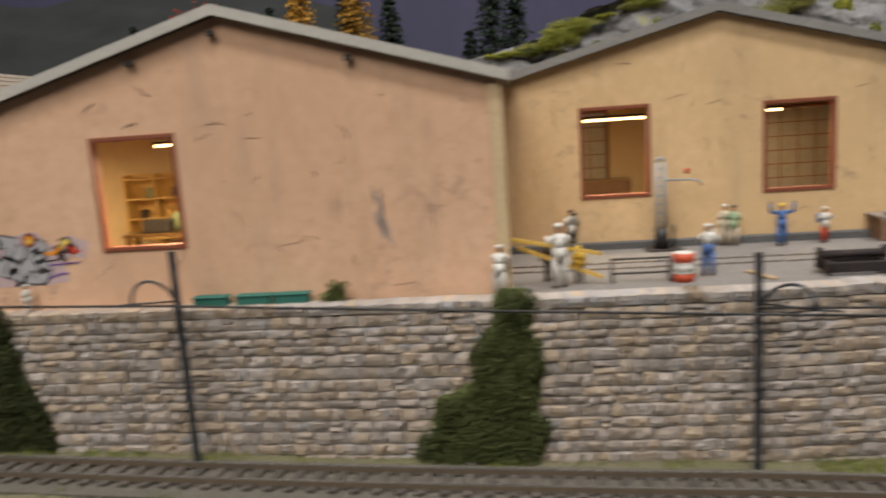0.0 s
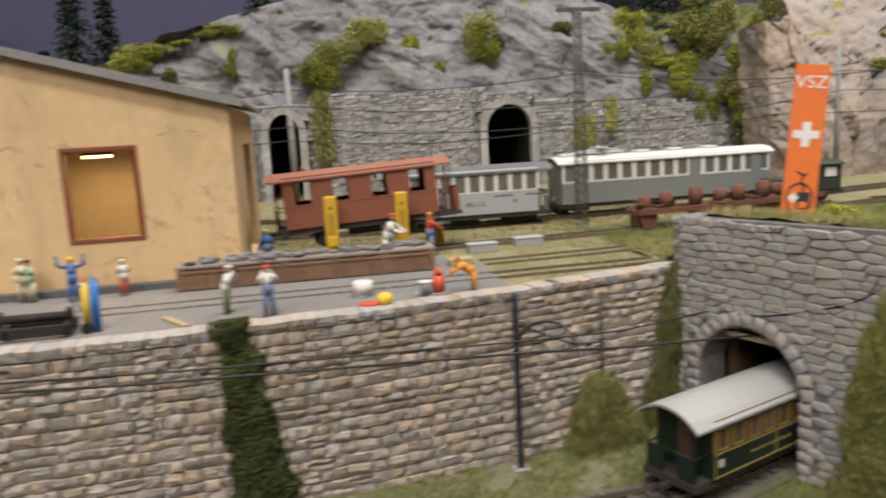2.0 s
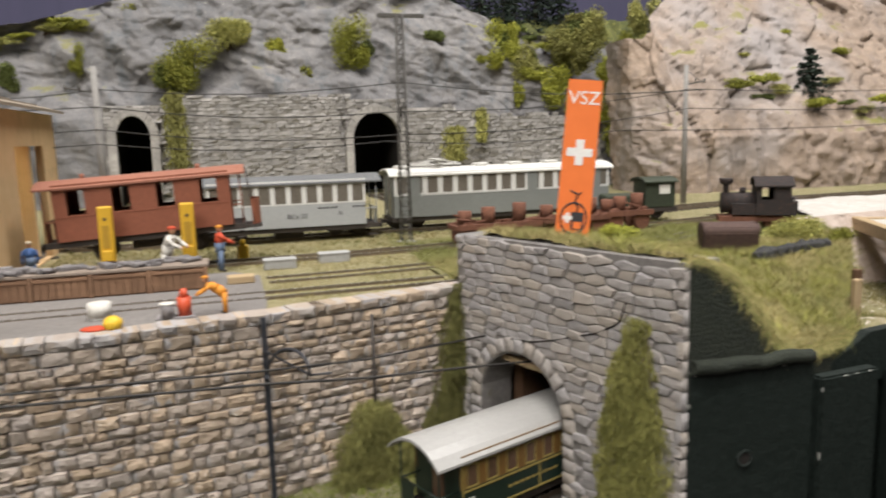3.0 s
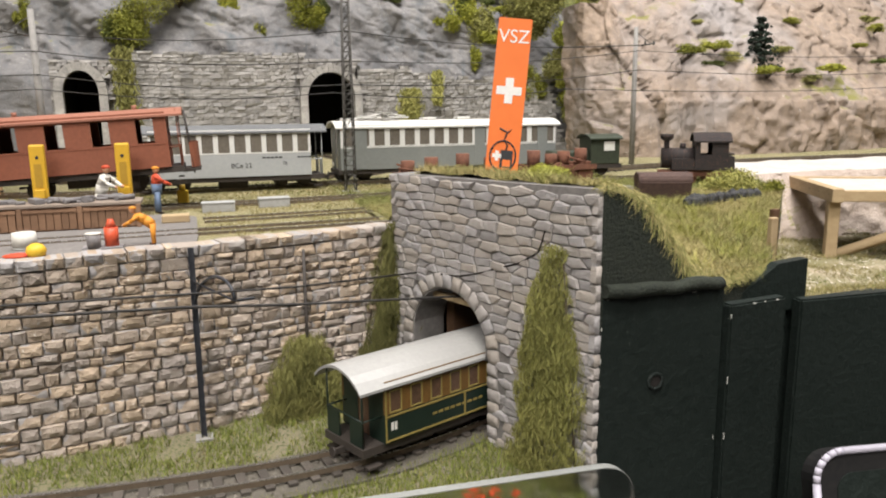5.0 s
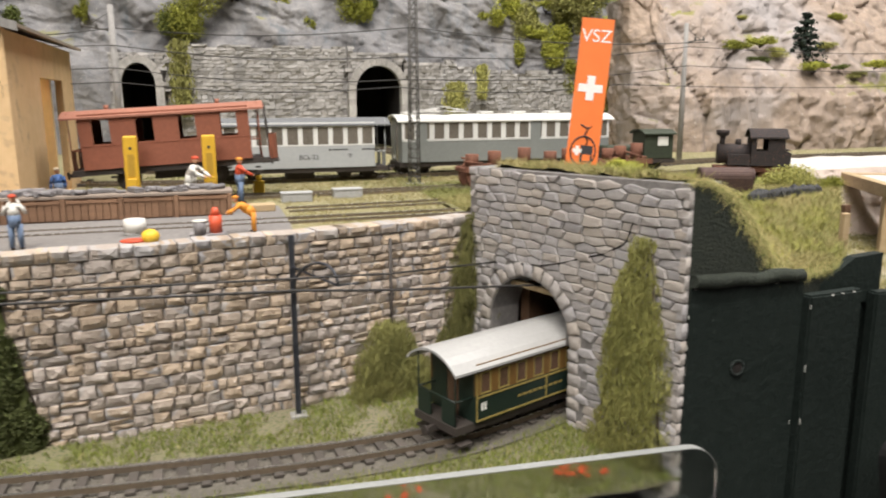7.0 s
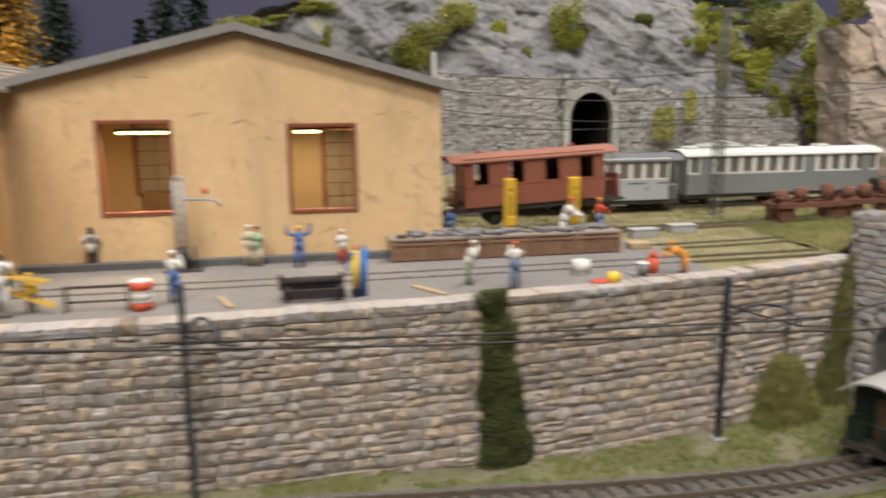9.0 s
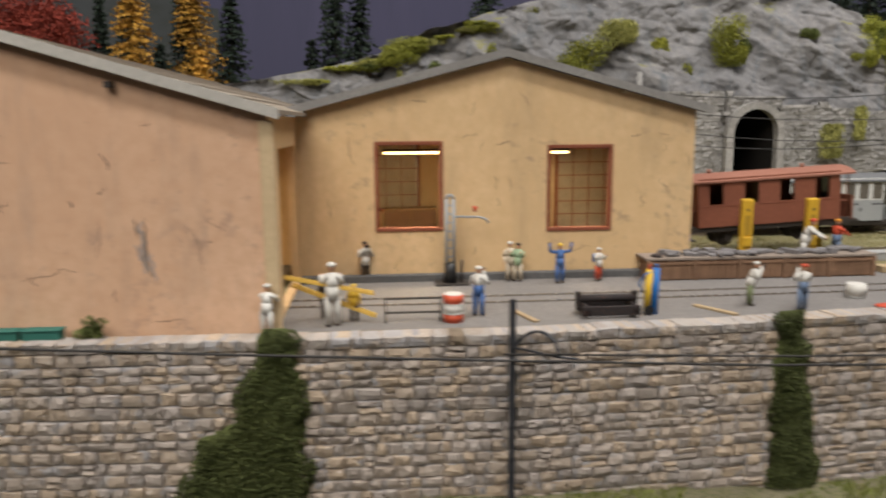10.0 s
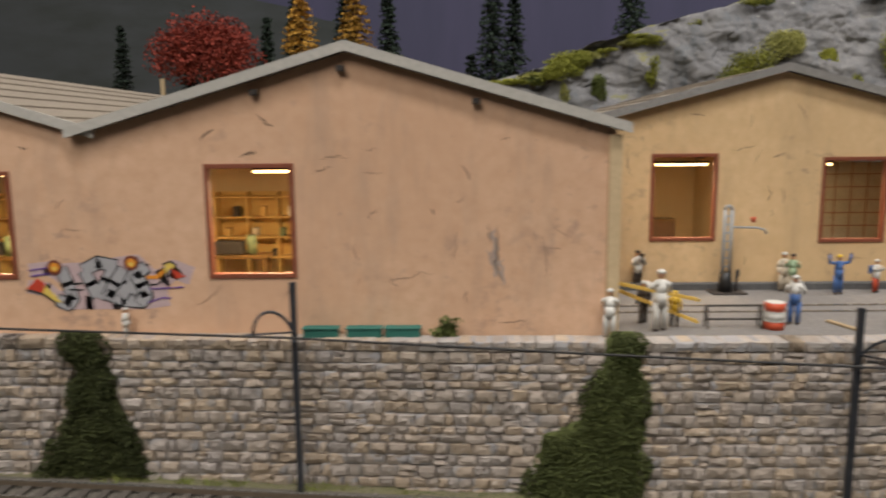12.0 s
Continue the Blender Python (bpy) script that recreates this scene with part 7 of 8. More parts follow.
blade_mesh("yard_grass", scatter(48000, 21.5, 62, 30, 50, lambda x, y: 4.68, lambda x, y: (x > 32.6 or y > 40) and y > wall_y(x) + 1.3 and n3(x, y, 2, 0.4) > -0.4 and (x < 41 or y > 34 + (x - 41) * 0.4)), rng, M_BLADEDRY, "thin dry grass between the yard tracks", 0.22, 0.022)
blade_mesh("yard_green_grass", scatter(14000, 21.5, 62, 39.5, 56, lambda x, y: 4.68, lambda x, y: n3(x, y, 4, 0.35) > 0.0), rng, M_BLADE, "thin green grass between the yard tracks", 0.25)
# red flowers by the front edge
M_POPPY = flat("poppy_red", (0.75, 0.08, 0.02))
for k, (x, y) in enumerate(((40.4, 21.3), (34.4, 21.3))):
    fl = thing("red_flowers", (x, y, ground_z(x, y)), "cluster of bright red flowers in the grass", "flowers", "red flowers")
    r2 = random.Random(k)
    for j in range(16 if k == 0 else 9):
        a = (r2.gauss(0, 0.45), r2.gauss(0, 0.2), r2.uniform(0.25, 0.5))
        part("stem", tube(B(), (a[0] * 0.8, a[1], 0), a, 0.012, n=4), M_BLADE, fl)
        part("blossom", ball(B(), a, r2.uniform(0.07, 0.12), sub=1, squash=(1, 1, 0.6)), M_POPPY, fl)
bush(62.4, 36.4, 5.2, 1.9, M_OLIVE, "low mossy hummock at the edge of the mound", 120, 7000, 0.07, (1.3, 0.8, 0.55))
bush(63.6, 34.7, 5.0, 0.9, M_BUSH, "yellow-green tuft at the mound's edge", 121, 2600, 0.06, (1.3, 0.8, 0.8))
bush(46.4, 28.8, 7.1, 0.7, M_BUSH, "bright green grass tuft on top of the tunnel", 122, 2200, 0.06, (1.6, 0.8, 0.7))
# straw hanging over the cut edge of the mound
for straw, count in ((M_BLADEDRY, 5200), (M_BLADE, 4600)):
    hang_v, hang_f = [], []
    for _ in range(count):
        x = rng.uniform(44.3, 52.0)
        y = edge_y(x) + rng.uniform(-0.12, 0.25)
        z = mound_z(x, max(y, edge_y(x))) + rng.uniform(-0.08, 0.06)
        l = rng.uniform(0.15, 0.6) * (1.0 if x > 45.4 else 0.5)
        tip = (x + rng.gauss(0.05, 0.28), y - rng.uniform(0.02, 0.2), z - l * rng.uniform(0.1, 0.8))
        b = len(hang_v)
        mid = (x + 0.6 * (tip[0] - x), y - 0.05, z + 0.06)
        hang_v += [((x - 0.013) * CM, y * CM, z * CM), ((x + 0.013) * CM, y * CM, z * CM), ((mid[0] + 0.011) * CM, mid[1] * CM, mid[2] * CM), ((mid[0] - 0.011) * CM, mid[1] * CM, mid[2] * CM), tuple(c * CM for c in tip)]
        hang_f += [(b, b + 1, b + 2, b + 3), (b + 3, b + 2, b + 4)]
    me = bpy.data.meshes.new("hanging_grass")
    me.from_pydata(hang_v, [], hang_f)
    me.materials.append(straw)
    tagged(new("hanging_grass", me), "straw coloured grass hanging over the cut edge", "grass", "", "stuff")
# a row of dark stones edging the mound, and straw on the valley floor
rk = thing("stone_edging", (55.6, 31.7, 4.88), "row of dark broken stones edging the mound", "stones")
r3 = random.Random(9)
for k in range(22):
    bmr = ball(B(), (0.26 * k + r3.uniform(-0.1, 0.1), 0.07 * k + r3.uniform(-0.25, 0.25), 0.16), r3.uniform(0.28, 0.46), sub=1, squash=(1, 0.8, 0.95))
    for v in bmr.verts:
        v.co += Vector((r3.uniform(-0.05, 0.05), r3.uniform(-0.05, 0.05), r3.uniform(-0.05, 0.05)))
    for f in bmr.faces:
        f.smooth = False
    part("stone", bmr, M_COAL, rk)
blade_mesh("valley_grass", scatter(40000, 53, 95, 21.5, 45, valley, lambda x, y: y < edge_y(x) - 0.2 and n3(x, y, 3, 0.4) > -0.2), rng, M_BLADEDRY, "straw coloured grass on the valley floor", 0.4, 0.02, lean=1.2)
blade_mesh("valley_green_grass", scatter(26000, 53, 95, 21.5, 45, valley, lambda x, y: y < edge_y(x) - 0.2 and n3(x, y, 7, 0.4) > 0.0), rng, M_BLADE, "olive grass on the valley floor", 0.4, 0.02, lean=1.2)

# ---- masts and overhead wires ----
M_MAST = surface("blue_black_mast_paint", (0.016, 0.018, 0.022), 0.5, (0.05, 0.052, 0.06), 5, 0.5, 0.5, 0.1)
M_WIRE = surface("dark_wire", (0.035, 0.032, 0.03), 0.6, None, 5, 0.5, 0.5, 0)
M_POLE = surface("grey_concrete_pole", (0.27, 0.26, 0.24), 0.85, (0.2, 0.19, 0.18), 4, 0.3, 0.5, 0.2)
M_LATTICE = surface("dark_lattice_steel", (0.10, 0.095, 0.085), 0.7, (0.07, 0.065, 0.06), 5, 0.5, 0.5, 0.1)


def wall_mast(x, y, z0, z1, side, wire_y, wire_z):
    """An H-section mast with a bent bracket reaching over the track."""
    m = thing("catenary_mast", (x, y, z0), "dark steel mast with a curved bracket at the wall", "mast", "wall masts")
    h = z1 - z0
    for s in (-0.085, 0.085):
        part("flange", box(B(), s - 0.022, s + 0.022, -0.1, 0.1, 0, h), M_MAST, m)
    part("web", box(B(), -0.0625, 0.0625, -0.022, 0.022, 0, h), M_MAST, m)
    part("foot", box(B(), -0.32, 0.32, -0.3, 0.3, -0.3, 0.08, bevel=0.03), M_POLE, m)
    zb = h - 2.3
    pts = []
    for k in range(13):
        a = math.pi * k / 12
        f = (1 - math.cos(a)) / 2
        pts.append((side * f * 1.3, -f * (y - wire_y) * 0.8, zb + 1.0 * math.sin(a) + (wire_z + 0.4 - z0 - zb) * f * 0.6))
    part("bracket", sweep(B(), pts, 0.06), M_MAST, m)
    e = pts[-1]
    part("registration_arm", sweep(B(), [(0, -0.1, wire_z - z0 - 0.1), (e[0], e[1], e[2]), (side * 1.9, wire_y - y, wire_z - z0 + 0.02)], 0.04), M_MAST, m)
    part("insulator", tube(B(), (0, -0.14, zb + 0.1), (0, -0.3, zb + 0.15), 0.09, n=8), M_MAST, m)
    return m


wall_mast(-11.05, 26.1, -1.0, 7.42, -1, 25.0, 5.65)
wall_mast(9.8, 26.0, -1.75, 6.35, 1, 24.0, 4.7)
wall_mast(31.9, 28.75, -2.6, 4.84, 1, 24.9, 3.7)
con = thing("contact_wire", (0, 0, 0), "thin dark contact wire over the lower track", "wire")
part("wire", sweep(B(), [(-48, 26.3, 6.6), (-30, 25.8, 6.1), (-11.2, 25.0, 5.62), (0, 24.5, 5.1), (9.2, 24.3, 4.65), (18.6, 24.5, 4.1), (31.6, 24.9, 3.6), (35.2, 25.5, 3.2), (38.6, 26.9, 2.7), (43.5, 28.4, 2.1), (48, 31.4, 2.1)], 0.05, n=5), M_WIRE, con)
car = thing("messenger_wire", (0, 0, 0), "second thin wire running into the tunnel wall", "wire")
part("wire", sweep(B(), [(9.2, 24.35, 4.85), (20, 24.6, 4.35), (31.6, 25.0, 4.0), (35.2, 26.0, 3.7), (40.8, 29.7, 3.0)], 0.04, n=5), M_WIRE, car)
pip = thing("drain_pipe", (36.2, 30.35, -2.3), "thin dark pipe down the retaining wall", "pipe")
part("pipe", tube(B(), (0, 0, 0), (0, 0, 6.5), 0.07, n=8), M_DARKMETAL, pip)
for z in (1.0, 4.0):
    part("clip", box(B(), -0.12, 0.12, -0.03, 0.15, z, z + 0.1), M_DARKMETAL, pip)


def lattice_mast(x, y, z0, z1, w):
    m = thing("lattice_mast", (x, y, z0), "tall dark steel lattice mast between the station tracks", "mast")
    h = z1 - z0
    for sx in (-1, 1):
        for sy in (-1, 1):
            part("corner_post", tube(B(), (sx * w / 2, sy * w / 2, 0), (sx * w * 0.3, sy * w * 0.3, h), 0.045, n=5), M_LATTICE, m)
    n = int(h / 0.55)
    br = B()
    for k in range(n):
        z = h * k / n
        f0, f1 = 0.5 - 0.2 * k / n, 0.5 - 0.2 * (k + 1) / n
        zz = h * (k + 1) / n
        for sy in (-1, 1):
            tube(br, (-w * f0, sy * w * f0, z), (w * f1, sy * w * f1, zz), 0.022, n=4)
            tube(br, (-w * f0, sy * w * f0, z), (w * f0, sy * w * f0, z), 0.022, n=4)
        for sx in (-1, 1):
            tube(br, (sx * w * f0, -w * f0, z), (sx * w * f1, w * f1, zz), 0.022, n=4)
    tagged(part("bracing", br, M_LATTICE, m), "", "", "", "stuff")
    part("head_arm", box(B(), -1.3, 1.5, -0.15, 0.15, h - 0.15, h + 0.05), M_LATTICE, m)
    part("foot", box(B(), -0.5, 0.5, -0.5, 0.5, -0.1, 0.12), M_POLE, m)


lattice_mast(41.4, 45.8, 4.7, 18.3, 0.62)


def pole(x, y, z0, z1, arm):
    m = thing("concrete_pole", (x, y, z0), "weathered grey pole carrying overhead wires", "pole", "line poles")
    h = z1 - z0
    part("shaft", tube(B(), (0, 0, 0), (0, 0, h), 0.26, 0.18, n=10), M_POLE, m)
    part("arm", tube(B(), (0, 0, h - 1.6), (arm, 0, h - 1.3), 0.06, n=6), M_LATTICE, m)
    part("stay", tube(B(), (0, 0, h - 0.4), (arm * 0.8, 0, h - 1.35), 0.03, n=5), M_LATTICE, m)
    for k in (0.5, 0.95):
        part("insulator", tube(B(), (arm * k, 0, h - 1.45), (arm * k, 0, h - 1.1), 0.08, n=8), M_LATTICE, m)


pole(23.5, 53, 4.7, 16.0, -1.8)
pole(69.0, 57.5, 4.8, 16.5, 1.9)
pole(108.0, 59.5, 4.8, 17.0, -1.8)
for k, (pts) in enumerate(([(-2, 53, 13.9), (23.5, 52.8, 13.5), (41.4, 46.6, 12.7), (69, 57.0, 14.5), (108, 59, 15.0)], [(-2, 53, 12.4), (23.5, 52.8, 12.1), (41.4, 47.0, 11.3), (69, 57.0, 12.9), (108, 59, 13.3)], [(-2, 54, 11.4), (23.5, 52.2, 11.2), (41.4, 50.6, 10.9), (60, 53.2, 11.2), (108, 57, 11.9)], [(12, 59, 14.9), (23.5, 53.2, 14.6), (41.4, 45.8, 14.4), (60, 42, 13.6)])):
    ow = thing("overhead_wire", (0, 0, 0), "thin dark overhead wire across the station", "wire", "station wires")
    fine = []
    for a, b in zip(pts[:-1], pts[1:]):
        for j in range(6):
            f = j / 6
            v = Vector(a).lerp(Vector(b), f)
            fine.append((v.x, v.y, v.z - 0.5 * math.sin(math.pi * f)))
    fine.append(pts[-1])
    part("wire", sweep(B(), fine, 0.032, n=5), M_WIRE, ow)

# ---- orange banner on the tunnel wall ----
M_BANNER = surface("orange_card", (0.78, 0.19, 0.045), 0.6, (0.72, 0.17, 0.04), 2, 0.2, 0.5, 0.02)
M_BANWHITE = flat("banner_white", (0.82, 0.80, 0.77))
fg = thing("banner", (43.95, 28.2, 7.0), "orange paper banner with a white cross standing in the grass", "banner")
fg.rotation_euler = Euler((radians(-3), radians(5.5), radians(-21)))
part("sheet", box(B(), -0.66, 0.66, -0.02, 0.02, 0, 6.25), M_BANNER, fg)
part("cross", box(B(), -0.16, 0.16, -0.034, -0.024, 2.95, 3.95), M_BANWHITE, fg, "white cross")
part("cross_arm", box(B(), -0.5, 0.5, -0.033, -0.0245, 3.29, 3.61), M_BANWHITE, fg, "white cross arm")
lettering("VSZ", fg, 0.0, -0.03, 5.32, 0.72, M_BANWHITE)
em = B()
for k in range(18):
    a0, a1 = math.tau * k / 18, math.tau * (k + 1) / 18
    tube(em, (0.52 * math.cos(a0), -0.03, 0.85 + 0.62 * math.sin(a0)), (0.52 * math.cos(a1), -0.03, 0.85 + 0.62 * math.sin(a1)), 0.035, n=4)
part("emblem_ring", em, M_LETTER, fg, "dark emblem outline")
part("emblem_engine", box(B(), -0.1, 0.4, -0.036, -0.024, 0.4, 1.1, bevel=0.004), M_LETTER, fg)
part("emblem_front", box(B(), 0.0, 0.32, -0.042, -0.037, 0.45, 0.72), M_BANNER, fg)
part("emblem_cross", box(B(), -0.42, -0.06, -0.04, -0.03, 0.78, 0.94), M_BANWHITE, fg)
part("emblem_cross", box(B(), -0.31, -0.17, -0.041, -0.031, 0.66, 1.06), M_BANWHITE, fg)
part("emblem_pantograph", sweep(B(), [(-0.22, -0.03, 1.95), (0.1, -0.03, 1.8), (0.28, -0.03, 1.95), (0.1, -0.03, 1.8), (0.0, -0.03, 1.5), (0.15, -0.03, 1.3), (0.1, -0.03, 1.1)], 0.035, n=4), M_LETTER, fg)
part("stick", tube(B(), (0, 0.06, -0.6), (0, 0.06, 6.2), 0.05, n=6), M_WOODPALE, fg)

# ---- clear barrier in front, and a dark case at the table ----
M_ACRYL = clear("clear_acrylic", (0.66, 0.68, 0.66), 0.22, 1.25)
ac = thing("acrylic_barrier", (0, 19.45, -9), "clear acrylic guard sheet with a rounded corner", "guard sheet")
top = lambda x: -0.86 - 0.037 * (x - 28) + 9
rc = 1.2
ou = [(-40, -1.0), (44.95, -1.0)]
for k in range(9):
    a = math.pi / 2 * k / 8
    ou.append((44.95 - rc + rc * math.cos(a), top(44) - rc + rc * math.sin(a)))
ou.append((-40, top(-40)))
sheet_ob = part("sheet", prism(B(), ou, 0, 0.3), M_ACRYL, ac)
sheet_ob.visible_shadow = False
# the sheet's sawn edge catches the light
ed = B()
q = ou[2:]
for a, b in zip(q[:-1], q[1:]):
    prism(ed, [(a[0], a[1] + 0.002), (b[0], b[1] + 0.002), (b[0], b[1] + 0.03), (a[0], a[1] + 0.03)], -0.005, 0.305)
part("sawn_edge", ed, surface("frosted_edge", (0.26, 0.265, 0.25), 0.7, (0.2, 0.205, 0.195), 6, 0.5, 0.5, 0.2), ac, "frosted pale sawn edge")
tc = thing("tablet_case", (54.4, 14.7, -8.9), "black case with a rounded silver rim beside the table", "case")
tc.rotation_euler = Euler((radians(-14), 0, radians(-10)))
def rounded(x0, x1, z0, z1, r, n=6):
    out = []
    for cx, cz, a0 in ((x1 - r, z1 - r, 0), (x0 + r, z1 - r, 90), (x0 + r, z0 + r, 180), (x1 - r, z0 + r, 270)):
        for k in range(n + 1):
            a = radians(a0 + 90 * k / n)
            out.append((cx + r * math.cos(a), cz + r * math.sin(a)))
    return out
part("body", prism(B(), rounded(-4.6, 9, -8, 8.0, 0.9), 0, 0.9), M_BLACK, tc)
rim = B()
rr = rounded(-4.68, 9.08, -8.08, 8.08, 0.95)
for a, b in zip(rr, rr[1:] + rr[:1]):
    tube(rim, (a[0], 0.0, a[1]), (b[0], 0.0, b[1]), 0.12, n=6)
part("rim", rim, surface("pale_violet_rim", (0.42, 0.40, 0.46), 0.55, (0.34, 0.32, 0.37), 4, 0.3, 0.5, 0.05), tc, "pale rounded rim")
part("screen", prism(B(), rounded(-4.0, 8.4, -7.4, 7.4, 0.6), -0.05, -0.01), M_BLACKCLOTH, tc)

# ---- timber trestle on the white plateau ----
tt = thing("timber_trestle", (74.2, 44.0, 4.55), "pale timber trestle table at the plateau's edge", "trestle")
tt.rotation_euler = Euler((0, 0, radians(-28)))
part("side_beam", box(B(), -0.35, 0.35, -9.2, 0.3, -0.75, 0.1, bevel=0.05), M_WOODPALE, tt)
part("side_beam", box(B(), 8.4, 9.1, -9.2, 0.3, -0.75, 0.25, bevel=0.05), M_WOODPALE, tt)
part("front_beam", box(B(), 0.36, 8.39, -9.1, -8.5, -0.7, -0.02, bevel=0.05), M_WOODPALE, tt)
part("back_beam", box(B(), 0.36, 8.39, -0.3, 0.3, -0.7, 0.05, bevel=0.05), M_WOODPALE, tt)
part("board", box(B(), 0.36, 8.39, -8.49, -0.31, -0.3, -0.05, bevel=0.03), M_SNOW, tt, "white board top")
part("leg", box(B(), -0.3, 0.4, -8.6, -8.0, -4.6, -0.76, bevel=0.05), M_WOODPALE, tt)
part("leg", box(B(), 8.4, 9.1, -8.6, -8.0, -4.6, -0.76, bevel=0.05), M_WOODPALE, tt)
part("brace", tube(B(), (0.2, -8.2, -4.3), (8.5, -8.2, -1.0), 0.34, n=4), M_WOODPALE, tt)
for k in range(5):
    part("nail", tube(B(), (-0.36, -8.6 + 1.9 * k, -0.3), (-0.355, -8.6 + 1.9 * k, -0.3), 0.05, n=6), M_DARKMETAL, tt)

# ---- cracks, chips and spray paint on the rendered walls ----
def ribbon(bm, pts, width, y, y2=None, taper=False):
    """A flat painted or cracked line of (x, z) points on a front wall, a hair's breadth thick."""
    y2 = y + 0.012 if y2 is None else y2
    n = len(pts)
    for i in range(n - 1):
        (x0, z0), (x1, z1) = pts[i], pts[i + 1]
        d = Vector((x1 - x0, z1 - z0))
        if d.length < 1e-6:
            continue
        d.normalize()
        w0 = width * (math.sin(math.pi * (i + 0.15) / n) if taper else 1) / 2
        w1 = width * (math.sin(math.pi * (i + 1.15) / n) if taper else 1) / 2
        e = 0 if taper else width * 0.2
        ax, az, bx, bz = x0 - d.x * e, z0 - d.y * e, x1 + d.x * e, z1 + d.y * e
        prism(bm, [(ax - d.y * w0, az + d.x * w0), (ax + d.y * w0, az - d.x * w0), (bx + d.y * w1, bz - d.x * w1), (bx - d.y * w1, bz + d.x * w1)], y, y2)
    return bm


def crack(wall, y, x, z, ang, length, width, seed, material):
    rng = random.Random(seed)
    pts, a = [(x, z)], radians(ang)
    n = max(5, int(length / 0.1))
    for _ in range(n):
        a2 = a + rng.gauss(0, 0.5)
        px, pz = pts[-1]
        pts.append((px + math.cos(a2) * length / n, pz + math.sin(a2) * length / n))
    part("crack", ribbon(B(), pts, width * 0.4, y - 0.01, y + 0.01, True), material, wall)


wall_pink = bpy.data.objects["wall_front_pink"]
wall_west = bpy.data.objects["wall_front_pink_west"]
wall_ochre = bpy.data.objects["wall_front_ochre"]
PINK_CRACKS = ((-10.2, 11.85, 12, 1.2, 0.07), (-8.6, 11.35, 5, 0.8, 0.05), (-14.8, 12.6, 55, 0.7, 0.16), (-13.3, 11.95, 20, 0.9, 0.14), (-4.8, 11.6, -65, 0.7, 0.12), (-8.3, 9.5, 50, 0.6, 0.07), (-9.0, 8.6, -80, 0.8, 0.06),
               (-5.95, 9.95, -60, 0.3, 0.14), (-5.0, 9.2, -85, 1.5, 0.05), (-7.9, 7.05, 2, 2.4, 0.045), (-4.6, 6.2, 60, 0.5, 0.09), (-3.4, 5.35, 3, 1.3, 0.06), (-1.9, 9.0, -88, 2.2, 0.05), (-3.4, 9.3, -80, 2.4, 0.16),
               (-3.7, 9.3, -95, 0.8, 0.12), (-12.6, 13.6, -35, 0.9, 0.12), (-11.8, 6.4, 70, 0.9, 0.05), (-15.2, 6.1, 40, 1.5, 0.04))
for i, (x, z, ang, l, w) in enumerate(PINK_CRACKS):
    crack(wall_pink, 27.9, x, z, ang, l, w, 400 + i, M_CRACK)
OCHRE_CRACKS = ((3.6, 12.0, -70, 1.6, 0.09), (8.9, 11.9, 8, 1.2, 0.06), (10.8, 11.5, 15, 0.8, 0.10), (11.4, 10.0, -85, 0.9, 0.07), (11.0, 8.9, -80, 0.5, 0.07), (6.6, 13.6, -20, 0.9, 0.08), (12.0, 14.2, -55, 1.0, 0.06),
                (9.6, 12.9, 70, 0.8, 0.05), (2.6, 9.0, -75, 1.2, 0.05), (18.3, 9.0, -80, 0.8, 0.05), (19.0, 12.0, 5, 0.5, 0.05), (9.7, 6.0, 60, 0.5, 0.07), (14.5, 6.0, 10, 1.5, 0.04))
for i, (x, z, ang, l, w) in enumerate(OCHRE_CRACKS):
    crack(wall_ochre, 36.95, x, z, ang, l, w, 500 + i, M_CRACK)
for i, (x, z, ang, l, w) in enumerate(((-21.9, 12.4, 0, 0.5, 0.08), (-20.6, 10.0, 40, 0.6, 0.05), (-16.5 - 4, 9.2, 10, 0.8, 0.05))):
    crack(wall_west, 27.9, x, z, ang, l, w, 600 + i, M_CRACK)
# hairline crazing scattered over both gables
fine = random.Random(31)
for wall, y, x0, x1 in ((wall_pink, 27.9, -18.5, -0.3), (wall_ochre, 36.95, 1.6, 20.6)):
    for k in range(9):
        cx, cz = fine.uniform(x0, x1), fine.uniform(5.4, 12.6)
        if any(w[0] - 0.6 < cx < w[1] + 0.4 and w[2] - 0.8 < cz < w[3] + 0.8 for w in (WIN_B, WIN_C, WIN_D)):
            continue
        crack(wall, y, cx, cz, fine.choice((5, 15, -80, -95, 60, -50)), fine.uniform(0.3, 1.1), fine.uniform(0.03, 0.07), 700 + k, M_CRACK)
# pale filler run down the salmon wall
M_FILLER = surface("grey_filler", (0.47, 0.38, 0.32), 0.9, (0.33, 0.265, 0.235), 5, 0.6, 0.6, 0.2)
for k, (x, z0, z1, w) in enumerate(((-3.55, 9.2, 8.2, 0.16), (-3.5, 8.5, 7.2, 0.24), (-3.25, 8.0, 6.9, 0.13), (-3.75, 8.3, 7.7, 0.12))):
    run = random.Random(80 + k)
    part("filler_run", ribbon(B(), [(x + run.gauss(0, 0.05) + 0.12 * f, z0 + (z1 - z0) * f) for f in [j / 9 for j in range(10)]], w, 27.892 - 0.001 * k, 27.91, True), M_FILLER, wall_pink)
# small fittings on the gables
for x, z, y, par in ((17.2, 14.15, 36.95, wall_ochre), (-9.3, 15.35, 27.9, wall_pink), (-12.6, 14.5, 27.9, wall_pink), (-4.2, 14.1, 27.9, wall_pink)):
    part("roof_bracket", box(B(), x - 0.14, x + 0.14, y - 0.3, y - 0.005, z - 0.22, z, bevel=0.03), M_CORNER if par is wall_ochre else M_DARKTRIM, par)

